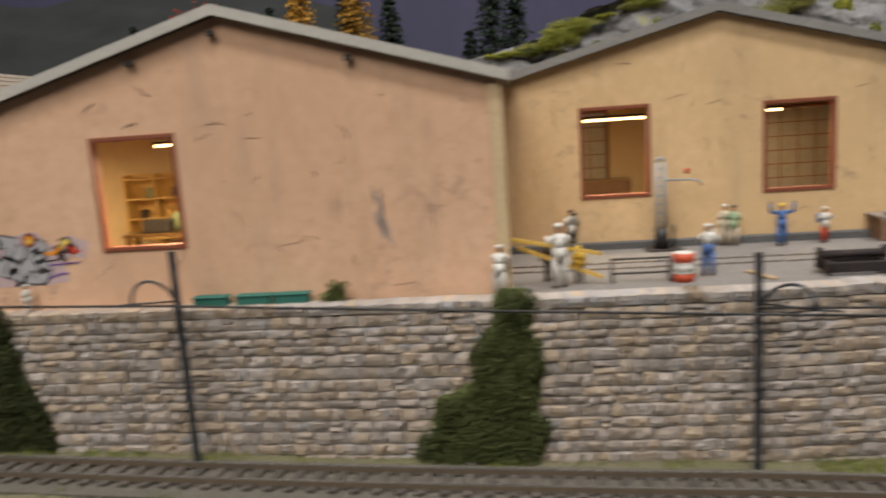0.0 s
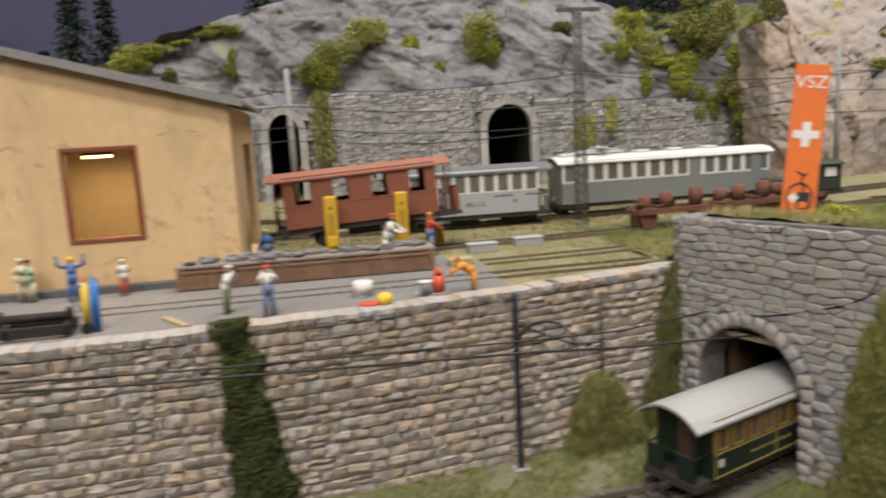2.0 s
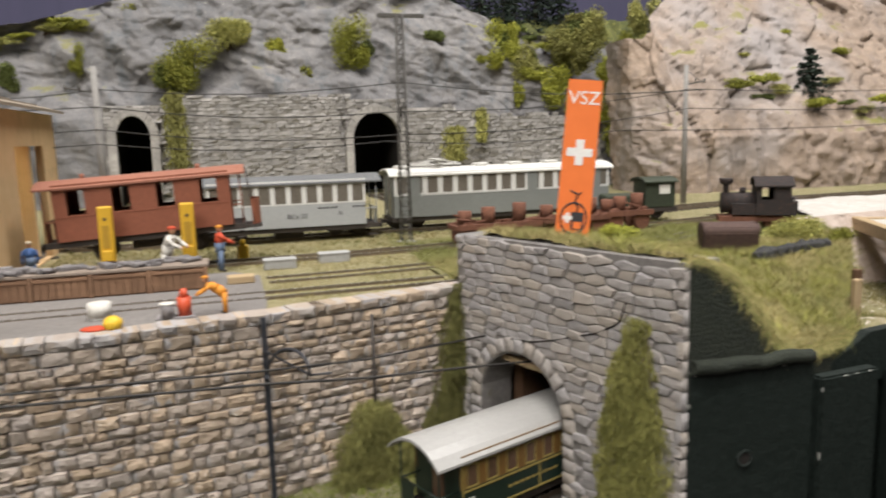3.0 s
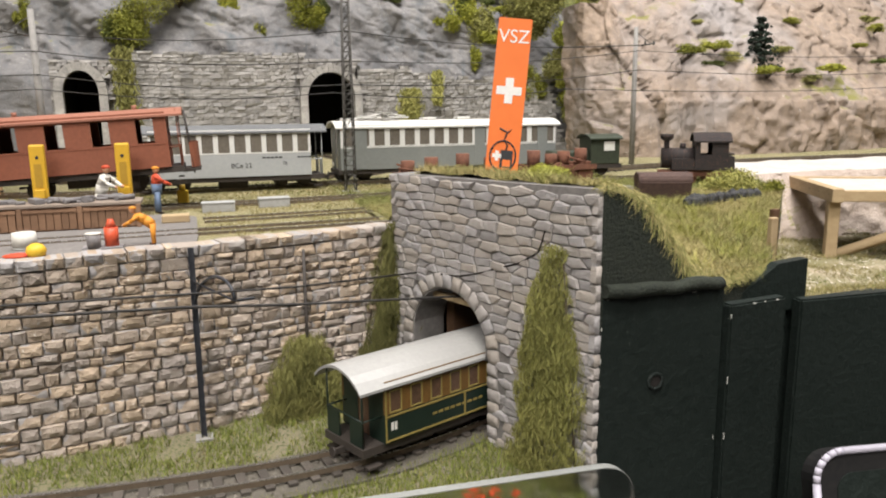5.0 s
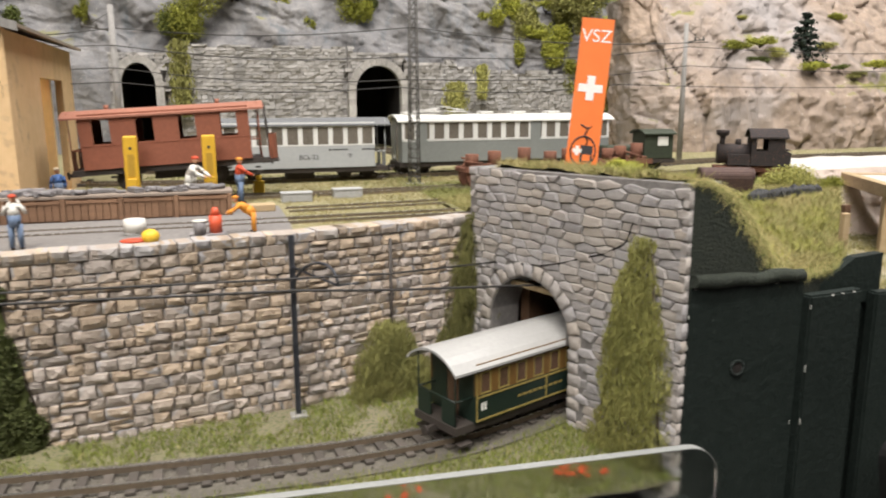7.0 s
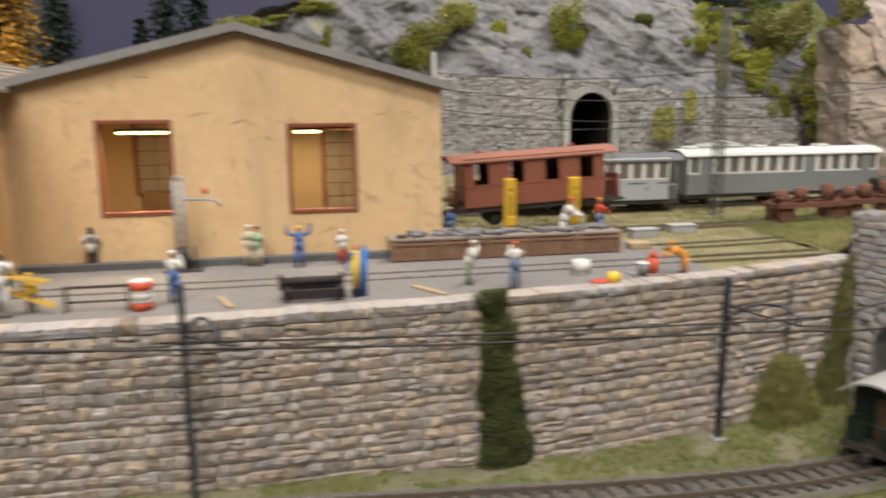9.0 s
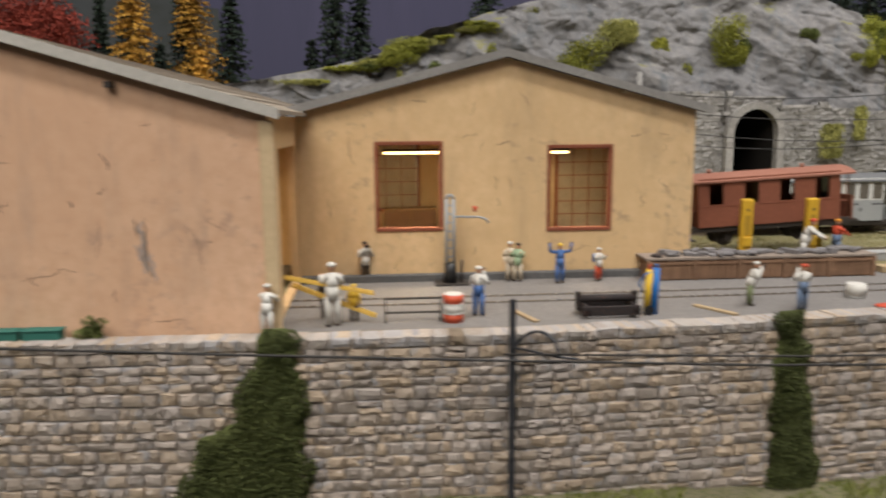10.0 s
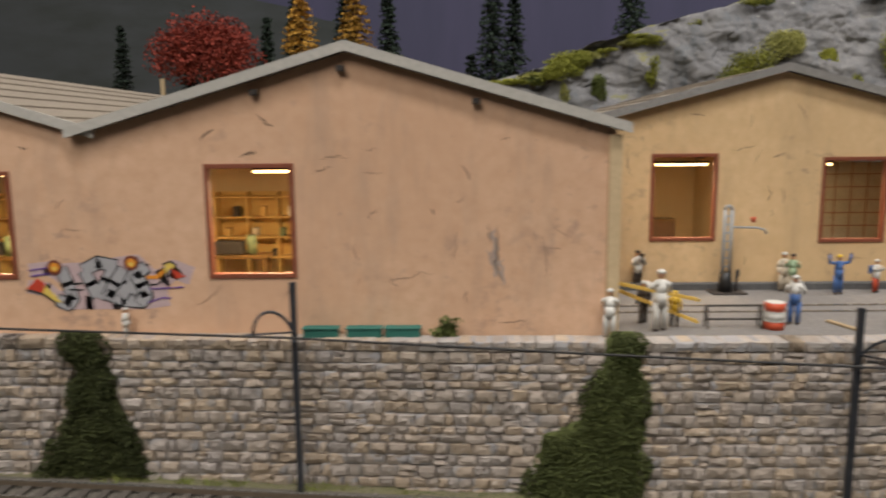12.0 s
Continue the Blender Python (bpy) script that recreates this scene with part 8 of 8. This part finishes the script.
# spray-painted lettering that cannot be read: plain strokes with dark outlines
G_HALO, G_BLACK, G_GREY = flat("pale_violet_spray", (0.54, 0.40, 0.40)), flat("black_spray", (0.02, 0.02, 0.022)), flat("silver_spray", (0.40, 0.39, 0.40))
G_MAROON = flat("maroon_spray", (0.18, 0.05, 0.03))
G_ORANGE, G_RED, G_YELLOW, G_VIOLET = flat("orange_spray", (0.75, 0.28, 0.03)), flat("red_spray", (0.55, 0.06, 0.03)), flat("yellow_spray", (0.75, 0.55, 0.12)), flat("violet_spray", (0.16, 0.08, 0.30))
gr = thing("graffiti", (-18.8, 27.9, 7.1), "grey and orange spray-painted graffiti on the salmon wall", "graffiti")
LETTERS = (
    (((-1.78, 0.49), (-1.57, -0.04), (-1.41, -0.62), (-1.61, -0.89), (-1.96, -0.73)),),
    (((-0.83, 0.40), (-0.63, -0.04), (-0.46, -0.49)), ((0.35, 0.62), (0.00, 0.07), (-0.35, -0.53)), ((-0.83, 0.53), (-0.30, 0.80), (0.35, 0.67)),),
    (((0.65, 0.44), (0.30, -0.04), (0.04, -0.49), (0.61, -0.73), (1.30, -0.78)),),
    (((1.09, 0.36), (0.87, -0.09), (0.57, -0.49)), ((0.87, -0.04), (1.17, -0.31)),),
    (((1.52, 0.58), (1.17, 0.31), (1.39, -0.09), (1.52, -0.49), (1.30, -0.80)),),
)
HALOS = (((-2.96, 0.51), (-2.30, 0.58), (-1.65, 0.18)), ((-3.07, -0.16), (-2.41, -0.27), (-1.87, -0.71)), ((-1.87, 0.40), (-0.78, 0.44), (0.30, 0.62)), ((-1.87, -0.71), (-0.78, -0.71), (0.30, -0.71), (1.39, -0.71)), ((0.30, 0.62), (1.17, 0.73), (1.61, 0.29)), ((1.50, -0.04), (2.26, 0.18), (2.70, 0.51), (3.24, 0.29)), ((1.50, -0.71), (2.26, -0.60)), ((-1.65, -0.16), (1.39, -0.16)))
for k, pts in enumerate(HALOS):
    part("spray_halo", ribbon(B(), pts, 0.75 if k > 1 else 0.55, -0.006 - 0.0004 * k, -0.003), G_HALO, gr)
for k, strokes in enumerate(LETTERS):
    for j, pts in enumerate(strokes):
        part("spray_outline", ribbon(B(), pts, 0.56, -0.014 - 0.005 * k - 0.0003 * j, -0.0095), G_BLACK, gr)
    for j, pts in enumerate(strokes):
        part("spray_stroke", ribbon(B(), pts, 0.45, -0.0165 - 0.005 * k - 0.0003 * j, -0.0095), G_GREY, gr)


def disc(x, z, r, y, mat, name):
    part(name, tube(B(), (x, y, z), (x, y + 0.01, z), r, n=16), mat, gr)


for x, z in ((-2.04, 0.62), (1.02, 0.78)):
    disc(x, z, 0.30, -0.045, G_MAROON, "spray_dot")
    disc(x, z, 0.19, -0.057, G_ORANGE, "spray_dot")
    disc(x, z - 0.04, 0.09, -0.069, G_YELLOW, "spray_dot")
for q, m, d in ((((-3.22, -0.24), (-2.78, 0.18), (-2.48, -0.04), (-2.61, -0.40)), G_RED, 1), (((-2.61, -0.40), (-2.48, -0.09), (-2.13, -0.49), (-1.87, -0.80), (-2.09, -0.76)), G_YELLOW, 0), (((2.59, 0.56), (3.13, 0.22), (2.72, 0.13)), G_RED, 1), (((2.26, 0.40), (2.37, 0.73), (2.65, 0.80), (2.74, 0.58), (2.48, 0.53), (2.39, 0.36)), G_YELLOW, 0), (((1.61, 0.13), (2.04, 0.13), (2.35, 0.40), (2.26, 0.53), (1.96, 0.27), (1.57, 0.27)), G_ORANGE, 0)):
    part("spray_arrow", prism(B(), [(x, z) for x, z in q], -0.026 - 0.004 * d, -0.009), m, gr)
for k, pts in enumerate((((-3.07, 0.51), (-2.35, 0.60)), ((-3.00, 0.27), (-2.30, 0.38)), ((1.65, -0.27), (3.02, -0.20)), ((1.57, -0.82), (2.15, -0.62), (2.48, -0.64)), ((-1.54, -0.04), (-1.00, -0.02)), ((-1.54, -0.27), (-1.00, -0.29)), ((1.57, -0.11), (2.04, -0.07), (2.39, 0.22)), ((1.39, 0.73), (1.70, 0.71)), ((2.26, 0.71), (2.57, 0.84), (2.78, 0.67)), ((-3.22, -0.29), (-2.61, -0.44), (-2.04, -0.84)))):
    part("spray_dash", ribbon(B(), pts, 0.05, -0.034 - 0.0003 * k, -0.008), G_VIOLET if k < 4 else G_BLACK, gr)

# ---- stones of the walls, each a piece of its own where the camera passes nearest ----
def stone_mesh(name, rng, rough, round_, material):
    """A block 1 cm wide and high with a roughly split front toward -y: a few broad facets round an uneven peak."""
    nx, nz = 5, 4
    vs, fs = [], []
    skew = rng.uniform(-0.03, 0.03)
    px, pz, peak = rng.uniform(0.25, 0.75), rng.uniform(0.35, 0.75), rng.uniform(0.10, 0.26)
    tilt_x, tilt_z = rng.uniform(-0.12, 0.12), rng.uniform(-0.05, 0.14)
    for j in range(nz + 1):
        for i in range(nx + 1):
            x, z = (0, 0.08, 0.36, 0.64, 0.92, 1)[i], (0, 0.1, 0.5, 0.9, 1)[j]
            rim = i in (0, nx) or j in (0, nz)
            corner = i in (0, nx) and j in (0, nz)
            hill = max(0.0, 1 - 1.5 * max(abs(x - px), abs(z - pz)))
            y = rng.uniform(0.0, 0.07) * rough if rim else -(0.05 + peak * hill + tilt_x * (x - 0.5) + tilt_z * (z - 0.5) + rng.uniform(-0.04, 0.05)) * rough
            x += rng.uniform(-0.02, 0.02) * (1 if rim else 1.5) + (0.012 if i == 0 else -0.012 if i == nx else 0) + (round_ * 0.09 * (1 if i == 0 else -1) if corner else 0) + skew * (z - 0.5)
            z += rng.uniform(-0.02, 0.02) * (1 + round_ if rim else 1.5) + (0.016 if j == 0 else -0.016 if j == nz else 0) + (round_ * 0.11 * (1 if j == 0 else -1) if corner else 0)
            vs.append((x, y, z))
    for j in range(nz):
        for i in range(nx):
            a = j * (nx + 1) + i
            if (i + j) % 2:
                fs += [(a, a + 1, a + nx + 2), (a, a + nx + 2, a + nx + 1)]
            else:
                fs += [(a, a + 1, a + nx + 1), (a + 1, a + nx + 2, a + nx + 1)]
    front = len(fs)
    ring = [i for i in range(nx + 1)] + [(nx + 1) * j + nx for j in range(1, nz + 1)] + [(nx + 1) * nz + i for i in range(nx - 1, -1, -1)] + [(nx + 1) * j for j in range(nz - 1, 0, -1)]
    base = len(vs)
    for r in ring:
        vs.append((vs[r][0], 0.35, vs[r][2]))
    for k in range(len(ring)):
        k2 = (k + 1) % len(ring)
        fs.append((ring[k2], ring[k], base + k, base + k2))
    me = bpy.data.meshes.new(name)
    me.from_pydata([(x * CM, y * CM, z * CM) for x, y, z in vs], [], fs)
    me.polygons.foreach_set("use_smooth", [round_ > 0.3 and k < front for k in range(len(fs))])
    me.materials.append(material)
    return me


def lay(meshes, rng, rows, parent, name, near, stuff_label, limit=300):
    """rows: (matrix, width, height, depth). Near ones become objects, the rest one joined mesh."""
    count, vs, fs, soft = 0, [], [], []
    for m, w, h, dp in rows:
        me = rng.choice(caps if dp > 2 else meshes)
        mm = m @ Matrix.Diagonal((w, dp, h, 1))
        if near(m.translation / CM) and count < limit:
            ob = new(name, me)
            ob.parent = parent
            ob.matrix_basis = mm
            count += 1
        else:
            b = len(vs)
            vs += [tuple(mm @ v.co) for v in me.vertices]
            fs += [tuple(b + k for k in p.vertices) for p in me.polygons]
            soft += [p.use_smooth for p in me.polygons]
    if vs:
        me = bpy.data.meshes.new("stones")
        me.from_pydata(vs, [], fs)
        me.polygons.foreach_set("use_smooth", soft)
        me.materials.append(meshes[0].materials[0])
        ob = tagged(new("stones", me), stuff_label, "", "", "stuff")
        ob.parent = parent


rng = random.Random(11)
blocks = [stone_mesh("block", rng, 0.62, 0.0, M_STONE) for _ in range(36)]
caps = [stone_mesh("cap_block", rng, 0.22, 0.0, M_STONE) for _ in range(16)]
wall_path = [Vector((a, b, 0)) for a, b in WALL]
lens = [(b - a).length for a, b in zip(wall_path[:-1], wall_path[1:])]
total = sum(lens)


def wall_at(s):
    for (a, b), l in zip(zip(wall_path[:-1], wall_path[1:]), lens):
        if s <= l:
            return a.lerp(b, s / l), (b - a).normalized()
        s -= l
    return wall_path[-1], (wall_path[-1] - wall_path[-2]).normalized()


rows = []
z, course = 0.0, 0
while z > -8.6:
    h = 0.44 if course == 0 else rng.choice((0.34, 0.4, 0.44, 0.5))
    s = rng.uniform(0, 0.5)
    while s < total:
        w = rng.choice((0.4, 0.5, 0.6, 0.7, 0.82, 0.95)) * rng.uniform(0.85, 1.15)
        p, d = wall_at(s)
        zz = wall_top(p.x) + z - h
        if zz + h > low_z(p.x) - 0.3:
            hh = h + rng.uniform(-0.03, 0.02)
            split = course and rng.random() < 0.07 and h > 0.42
            ang = math.atan2(d.y, d.x)
            for k in range(2 if split else 1):
                zk = zz + (h / 2 if k else 0)
                m = Matrix.Translation(Vector((p.x, p.y + (0.0 if course else -0.06) + rng.uniform(-0.04, 0.02), zk)) * CM) @ Matrix.Rotation(ang + rng.uniform(-0.015, 0.015), 4, "Z") @ Matrix.Rotation(rng.uniform(-0.01, 0.01), 4, "Y")
                rows.append((m, w - 0.01, (hh / 2 - 0.01) if split else hh, 2.4 if course == 0 else 1.0))
        s += w
    z -= h
    course += 1
lay(blocks, rng, rows, retaining, "stone_block", lambda p: 19 < p.x < 40, "rough limestone blocks of the retaining wall")

# angular fitted rubble of the tunnel wall
rng = random.Random(12)
rubble = [stone_mesh("rubble", rng, 0.3, 0.5, M_GREYSTONE) for _ in range(20)]
ang = math.atan2(FACE_D.y, FACE_D.x)


def clip(poly, px, pz, nx, nz):
    """Keeps the side of the polygon that lies against the normal."""
    out = []
    for (x0, z0), (x1, z1) in zip(poly, poly[1:] + poly[:1]):
        d0, d1 = (x0 - px) * nx + (z0 - pz) * nz, (x1 - px) * nx + (z1 - pz) * nz
        if d0 <= 0:
            out.append((x0, z0))
        if d0 * d1 < 0:
            f = d0 / (d0 - d1)
            out.append((x0 + (x1 - x0) * f, z0 + (z1 - z0) * f))
    return out


def rubble_cells(u0, u1, z0, z1, rng):
    """Fitted stones on rough courses: each the region nearest to its own middle."""
    seeds, z, k = [], z0, 0
    while z < z1 + 0.6:
        u = u0 - 0.5 + 0.4 * (k % 2)
        while u < u1 + 0.7:
            w = rng.choice((0.5, 0.68, 0.9, 1.2))
            seeds.append((u + w / 2 + rng.uniform(-0.06, 0.06), z + rng.uniform(-0.06, 0.06) + 0.14 * n3(u, z, 0, 0.4)))
            u += w
        z += 0.345
        k += 1
    sq = 2.5
    for cu, cz in seeds:
        if not (u0 < cu < u1 and z0 < cz < z1):
            continue
        poly = [(cu - 0.95, cz - 0.36), (cu + 0.95, cz - 0.36), (cu + 0.95, cz + 0.36), (cu - 0.95, cz + 0.36)]
        for ou, oz in seeds:
            if (ou, oz) != (cu, cz) and abs(ou - cu) < 2.2 and abs(oz - cz) < 1.3:
                poly = clip(poly, (cu + ou) / 2, (cz + oz) / 2, ou - cu, (oz - cz) * sq * sq)
                if len(poly) < 3:
                    break
        if len(poly) > 2:
            yield cu, cz, poly


face_rot = Matrix.Rotation(ang, 4, "Z")
spare = 0
far_vs, far_fs = [], []
for cu, cz, poly in rubble_cells(0.0, FACE_L, -4.2, 7.6, rng):
    if cz > abut_top(cu) - 0.08 or in_arch(cu, cz, 0.72):
        continue
    poly = [(min(FACE_L, max(0, u)), min(z, abut_top(u) + 0.02)) for u, z in poly]
    out = rng.uniform(0.03, 0.12)
    tx, tz = rng.uniform(-0.05, 0.05), rng.uniform(-0.04, 0.05)
    n, vs = len(poly), []
    for shrink, y in ((0.0, 0.12), (0.03, -out + 0.05), (0.085, -out)):
        for u, z in poly:
            l = max(0.1, math.hypot(u - cu, z - cz))
            du, dz = (u - cu) * (1 - shrink / l), (z - cz) * (1 - shrink / l)
            vs.append((du, y + (du * tx + dz * tz + rng.uniform(-0.012, 0.012) if shrink else 0), dz))
    vs.append((0, -out - 0.015, 0))
    fs = [(r * n + k, r * n + (k + 1) % n, (r + 1) * n + (k + 1) % n, (r + 1) * n + k) for r in range(2) for k in range(n)]
    fs += [(2 * n + k, 2 * n + (k + 1) % n, 3 * n) for k in range(n)]
    m = Matrix.Translation(face_point(cu, cz, 0.0) * CM) @ face_rot
    if spare < 300 and cz > -3.4:
        me = bpy.data.meshes.new("rubble_stone")
        me.from_pydata([tuple(Vector(v) * CM) for v in vs], [], fs)
        me.materials.append(M_GREYSTONE)
        ob = new("rubble_stone", me)
        ob.parent = abutment
        ob.matrix_basis = m
        spare += 1
    else:
        b = len(far_vs)
        far_vs += [tuple(m @ (Vector(v) * CM)) for v in vs]
        far_fs += [tuple(b + k for k in f) for f in fs]
if far_vs:
    me = bpy.data.meshes.new("stones")
    me.from_pydata(far_vs, [], far_fs)
    me.materials.append(M_GREYSTONE)
    tagged(new("stones", me), "grey rubble stones of the tunnel wall", "", "", "stuff").parent = abutment
# ring of arch stones
n = 15
for k in range(n):
    a = math.pi * (k + 0.5) / n
    u, zz = ARCH_U + (ARCH_W + 0.04) * math.cos(a), ARCH_Z + (ARCH_H + 0.04) * math.sin(a)
    p = face_point(u, zz, 0.06)
    m = Matrix.Translation(p * CM) @ Matrix.Rotation(ang, 4, "Z") @ Matrix.Rotation(-(a - math.pi / 2), 4, "Y") @ Matrix.Translation((-0.0027, 0, 0))
    rows.append((m, 0.54, 0.62, 1.0))
for side in (-1, 1):
    z = ARCH_Z - 0.5
    while z > -3.6:
        w = rng.uniform(0.5, 0.75)
        u = ARCH_U + side * ARCH_W - (w if side < 0 else 0)
        rows.append((Matrix.Translation(face_point(u, z, 0.06) * CM) @ Matrix.Rotation(ang, 4, "Z"), w, 0.47, 1.0))
        z -= 0.5
lay(rubble, rng, rows, abutment, "arch_stone", lambda p: True, "grey arch stones of the tunnel mouth", 60)
# end of the tunnel wall toward the front
rows = []
z = -4.3
while z < 6.7:
    h = rng.choice((0.45, 0.55, 0.65))
    q = FACE_B + FACE_N * 0.1
    rows.append((Matrix.Translation(Vector((q.x, q.y, z)) * CM) @ Matrix.Rotation(ang + math.pi / 2, 4, "Z"), 1.5, h - 0.03, 0.7))
    z += h
lay(rubble, rng, rows, abutment, "rubble_stone", lambda p: False, "grey rubble stones at the wall's end")

# a crack running across the tunnel wall
cr_bm = B()
pu = [(3.5, 3.15), (4.8, 3.3), (5.9, 3.6), (6.9, 3.95), (8.0, 4.3), (9.05, 4.85), (9.25, 5.3), (9.4, 5.8)]
for (u0, z0), (u1, z1) in zip(pu[:-1], pu[1:]):
    tube(cr_bm, face_point(u0, z0, 0.055), face_point(u1, z1, 0.055), 0.035, n=5)
part("crack", cr_bm, M_UNLIT, abutment, "dark crack across the stones")

# ---- masonry and portals in front of the grey rock ----
M_FARSTONE = surface("grey_masonry", (0.41, 0.385, 0.355), 0.93, (0.25, 0.24, 0.225), 2.4, 0.07, 0.8, 0.9, spread=0.12, grain=9, streak=(0.15, 0.15, 0.155))
def masonry_y(x):
    return 82.2 + 0.6 * max(0, min(1, (x - 70) / 5)) - (0.7 if 43.9 < x < 50 else 0) - (0.45 if 19.6 < x < 25.2 else 0)


def masonry_top(x):
    rough = 0.7 * n3(x, 0, 0, 0.2) + 0.4 * n3(x, 3, 0, 0.7)
    if x < 25.2:
        return 15.2 + 0.2 * rough
    if x < 43.9:
        return 15.9 + rough
    if x < 50:
        return 15.3 + 0.2 * rough
    if x < 56:
        return 14.6 + rough
    return 13.6 + 1.4 * rough


vs, fs = [], []
rng = random.Random(21)
z = 4.4
while z < 17.0:
    h = rng.choice((0.28, 0.34, 0.4))
    x = 19.7
    while x < 75.5:
        w = rng.uniform(0.45, 1.15)
        lim = masonry_top(x)
        if z + h < lim and not in_portal(x + w / 2, z + h / 2, 0.62) and not in_portal(x + 0.1, z, 0.5) and not in_portal(x + w - 0.1, z, 0.5) and x < 75.5 - (z - 4.4) * 0.25:
            y = masonry_y(x + w / 2) + (z - 4.4) * 0.06 - rng.uniform(0, 0.16)
            b = len(vs)
            j = [rng.uniform(-0.05, 0.05) for _ in range(4)] + [rng.uniform(-0.09, 0.08) for _ in range(4)]
            for k, (dx, dz) in enumerate(((0.02, 0.02), (w - 0.02, 0.02), (w - 0.02, h - 0.02), (0.02, h - 0.02))):
                vs.append(((x + dx + j[k]) * CM, (y + j[k + 4]) * CM, (z + dz) * CM))
            for dx, dz in ((0, 0), (w, 0), (w, h), (0, h)):
                vs.append(((x + dx) * CM, (y + 0.5) * CM, (z + dz) * CM))
            fs += [(b, b + 1, b + 2, b + 3)] + [(b + (k + 1) % 4, b + k, b + 4 + k, b + 4 + (k + 1) % 4) for k in range(4)]
        x += w
    z += h
masonry = structure("masonry_wall", box(B(), 19.7, 74, 82.6, 82.9, 4.0, 4.4), M_MORTAR, "grey masonry wall with two tunnel portals below the rock")
me = bpy.data.meshes.new("masonry_stones")
me.from_pydata(vs, [], fs)
me.materials.append(M_FARSTONE)
ob = tagged(new("masonry_stones", me), "grey coursed stones of the far wall", "", "", "stuff")
ob.parent = masonry
back = B()
for k in range(56):
    x0, x1 = 19.7 + k, 20.7 + k
    for j in range(46):
        z0, z1 = 4.0 + 0.28 * j, 4.28 + 0.28 * j
        if not in_portal((x0 + x1) / 2, (z0 + z1) / 2, 0.4) and x1 < 75.5 - (z1 - 4.4) * 0.25 and z1 < min(masonry_top(x0), masonry_top(x1)) - 0.35:
            box(back, x0, x1, masonry_y(x0 + 0.5) + (z0 - 4.4) * 0.06 + 0.1, masonry_y(x0 + 0.5) + (z0 - 4.4) * 0.06 + 0.6, z0, z1)
part("masonry_core", back, M_GREYJOINT, masonry)
for cx, w, zs, rise in PORTALS:
    yy = masonry_y(cx)
    n = 15
    for k in range(n):
        a0, a1 = math.pi * k / n, math.pi * (k + 1) / n
        q = [(cx + (w + g) * math.cos(a), zs + (rise + g) * math.sin(a)) for a, g in ((a0 + 0.006, 0), (a1 - 0.006, 0), (a1 - 0.006, 0.8), (a0 + 0.006, 0.8))]
        part("arch_stone", prism(B(), q, yy - 0.18, yy + 0.9), M_FARSTONE, masonry)
    for sd in (-1, 1):
        z = 4.4
        while z < zs - 0.1:
            part("jamb_stone", box(B(), *sorted((cx + sd * w, cx + sd * (w + 0.8))), yy - 0.15, yy + 0.9, z, z + 0.57), M_FARSTONE, masonry)
            z += 0.58
    # near-black bore walls; the darkness inside the portal is painted on them
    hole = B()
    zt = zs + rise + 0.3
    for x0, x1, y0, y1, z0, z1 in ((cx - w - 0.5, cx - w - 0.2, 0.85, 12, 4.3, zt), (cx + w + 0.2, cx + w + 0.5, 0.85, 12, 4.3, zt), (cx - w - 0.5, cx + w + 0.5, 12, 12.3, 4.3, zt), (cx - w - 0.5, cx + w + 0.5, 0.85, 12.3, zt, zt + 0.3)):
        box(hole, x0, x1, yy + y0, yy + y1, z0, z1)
    part("tunnel_bore", hole, M_UNLIT, masonry, "tunnel bore coloured black for its darkness")
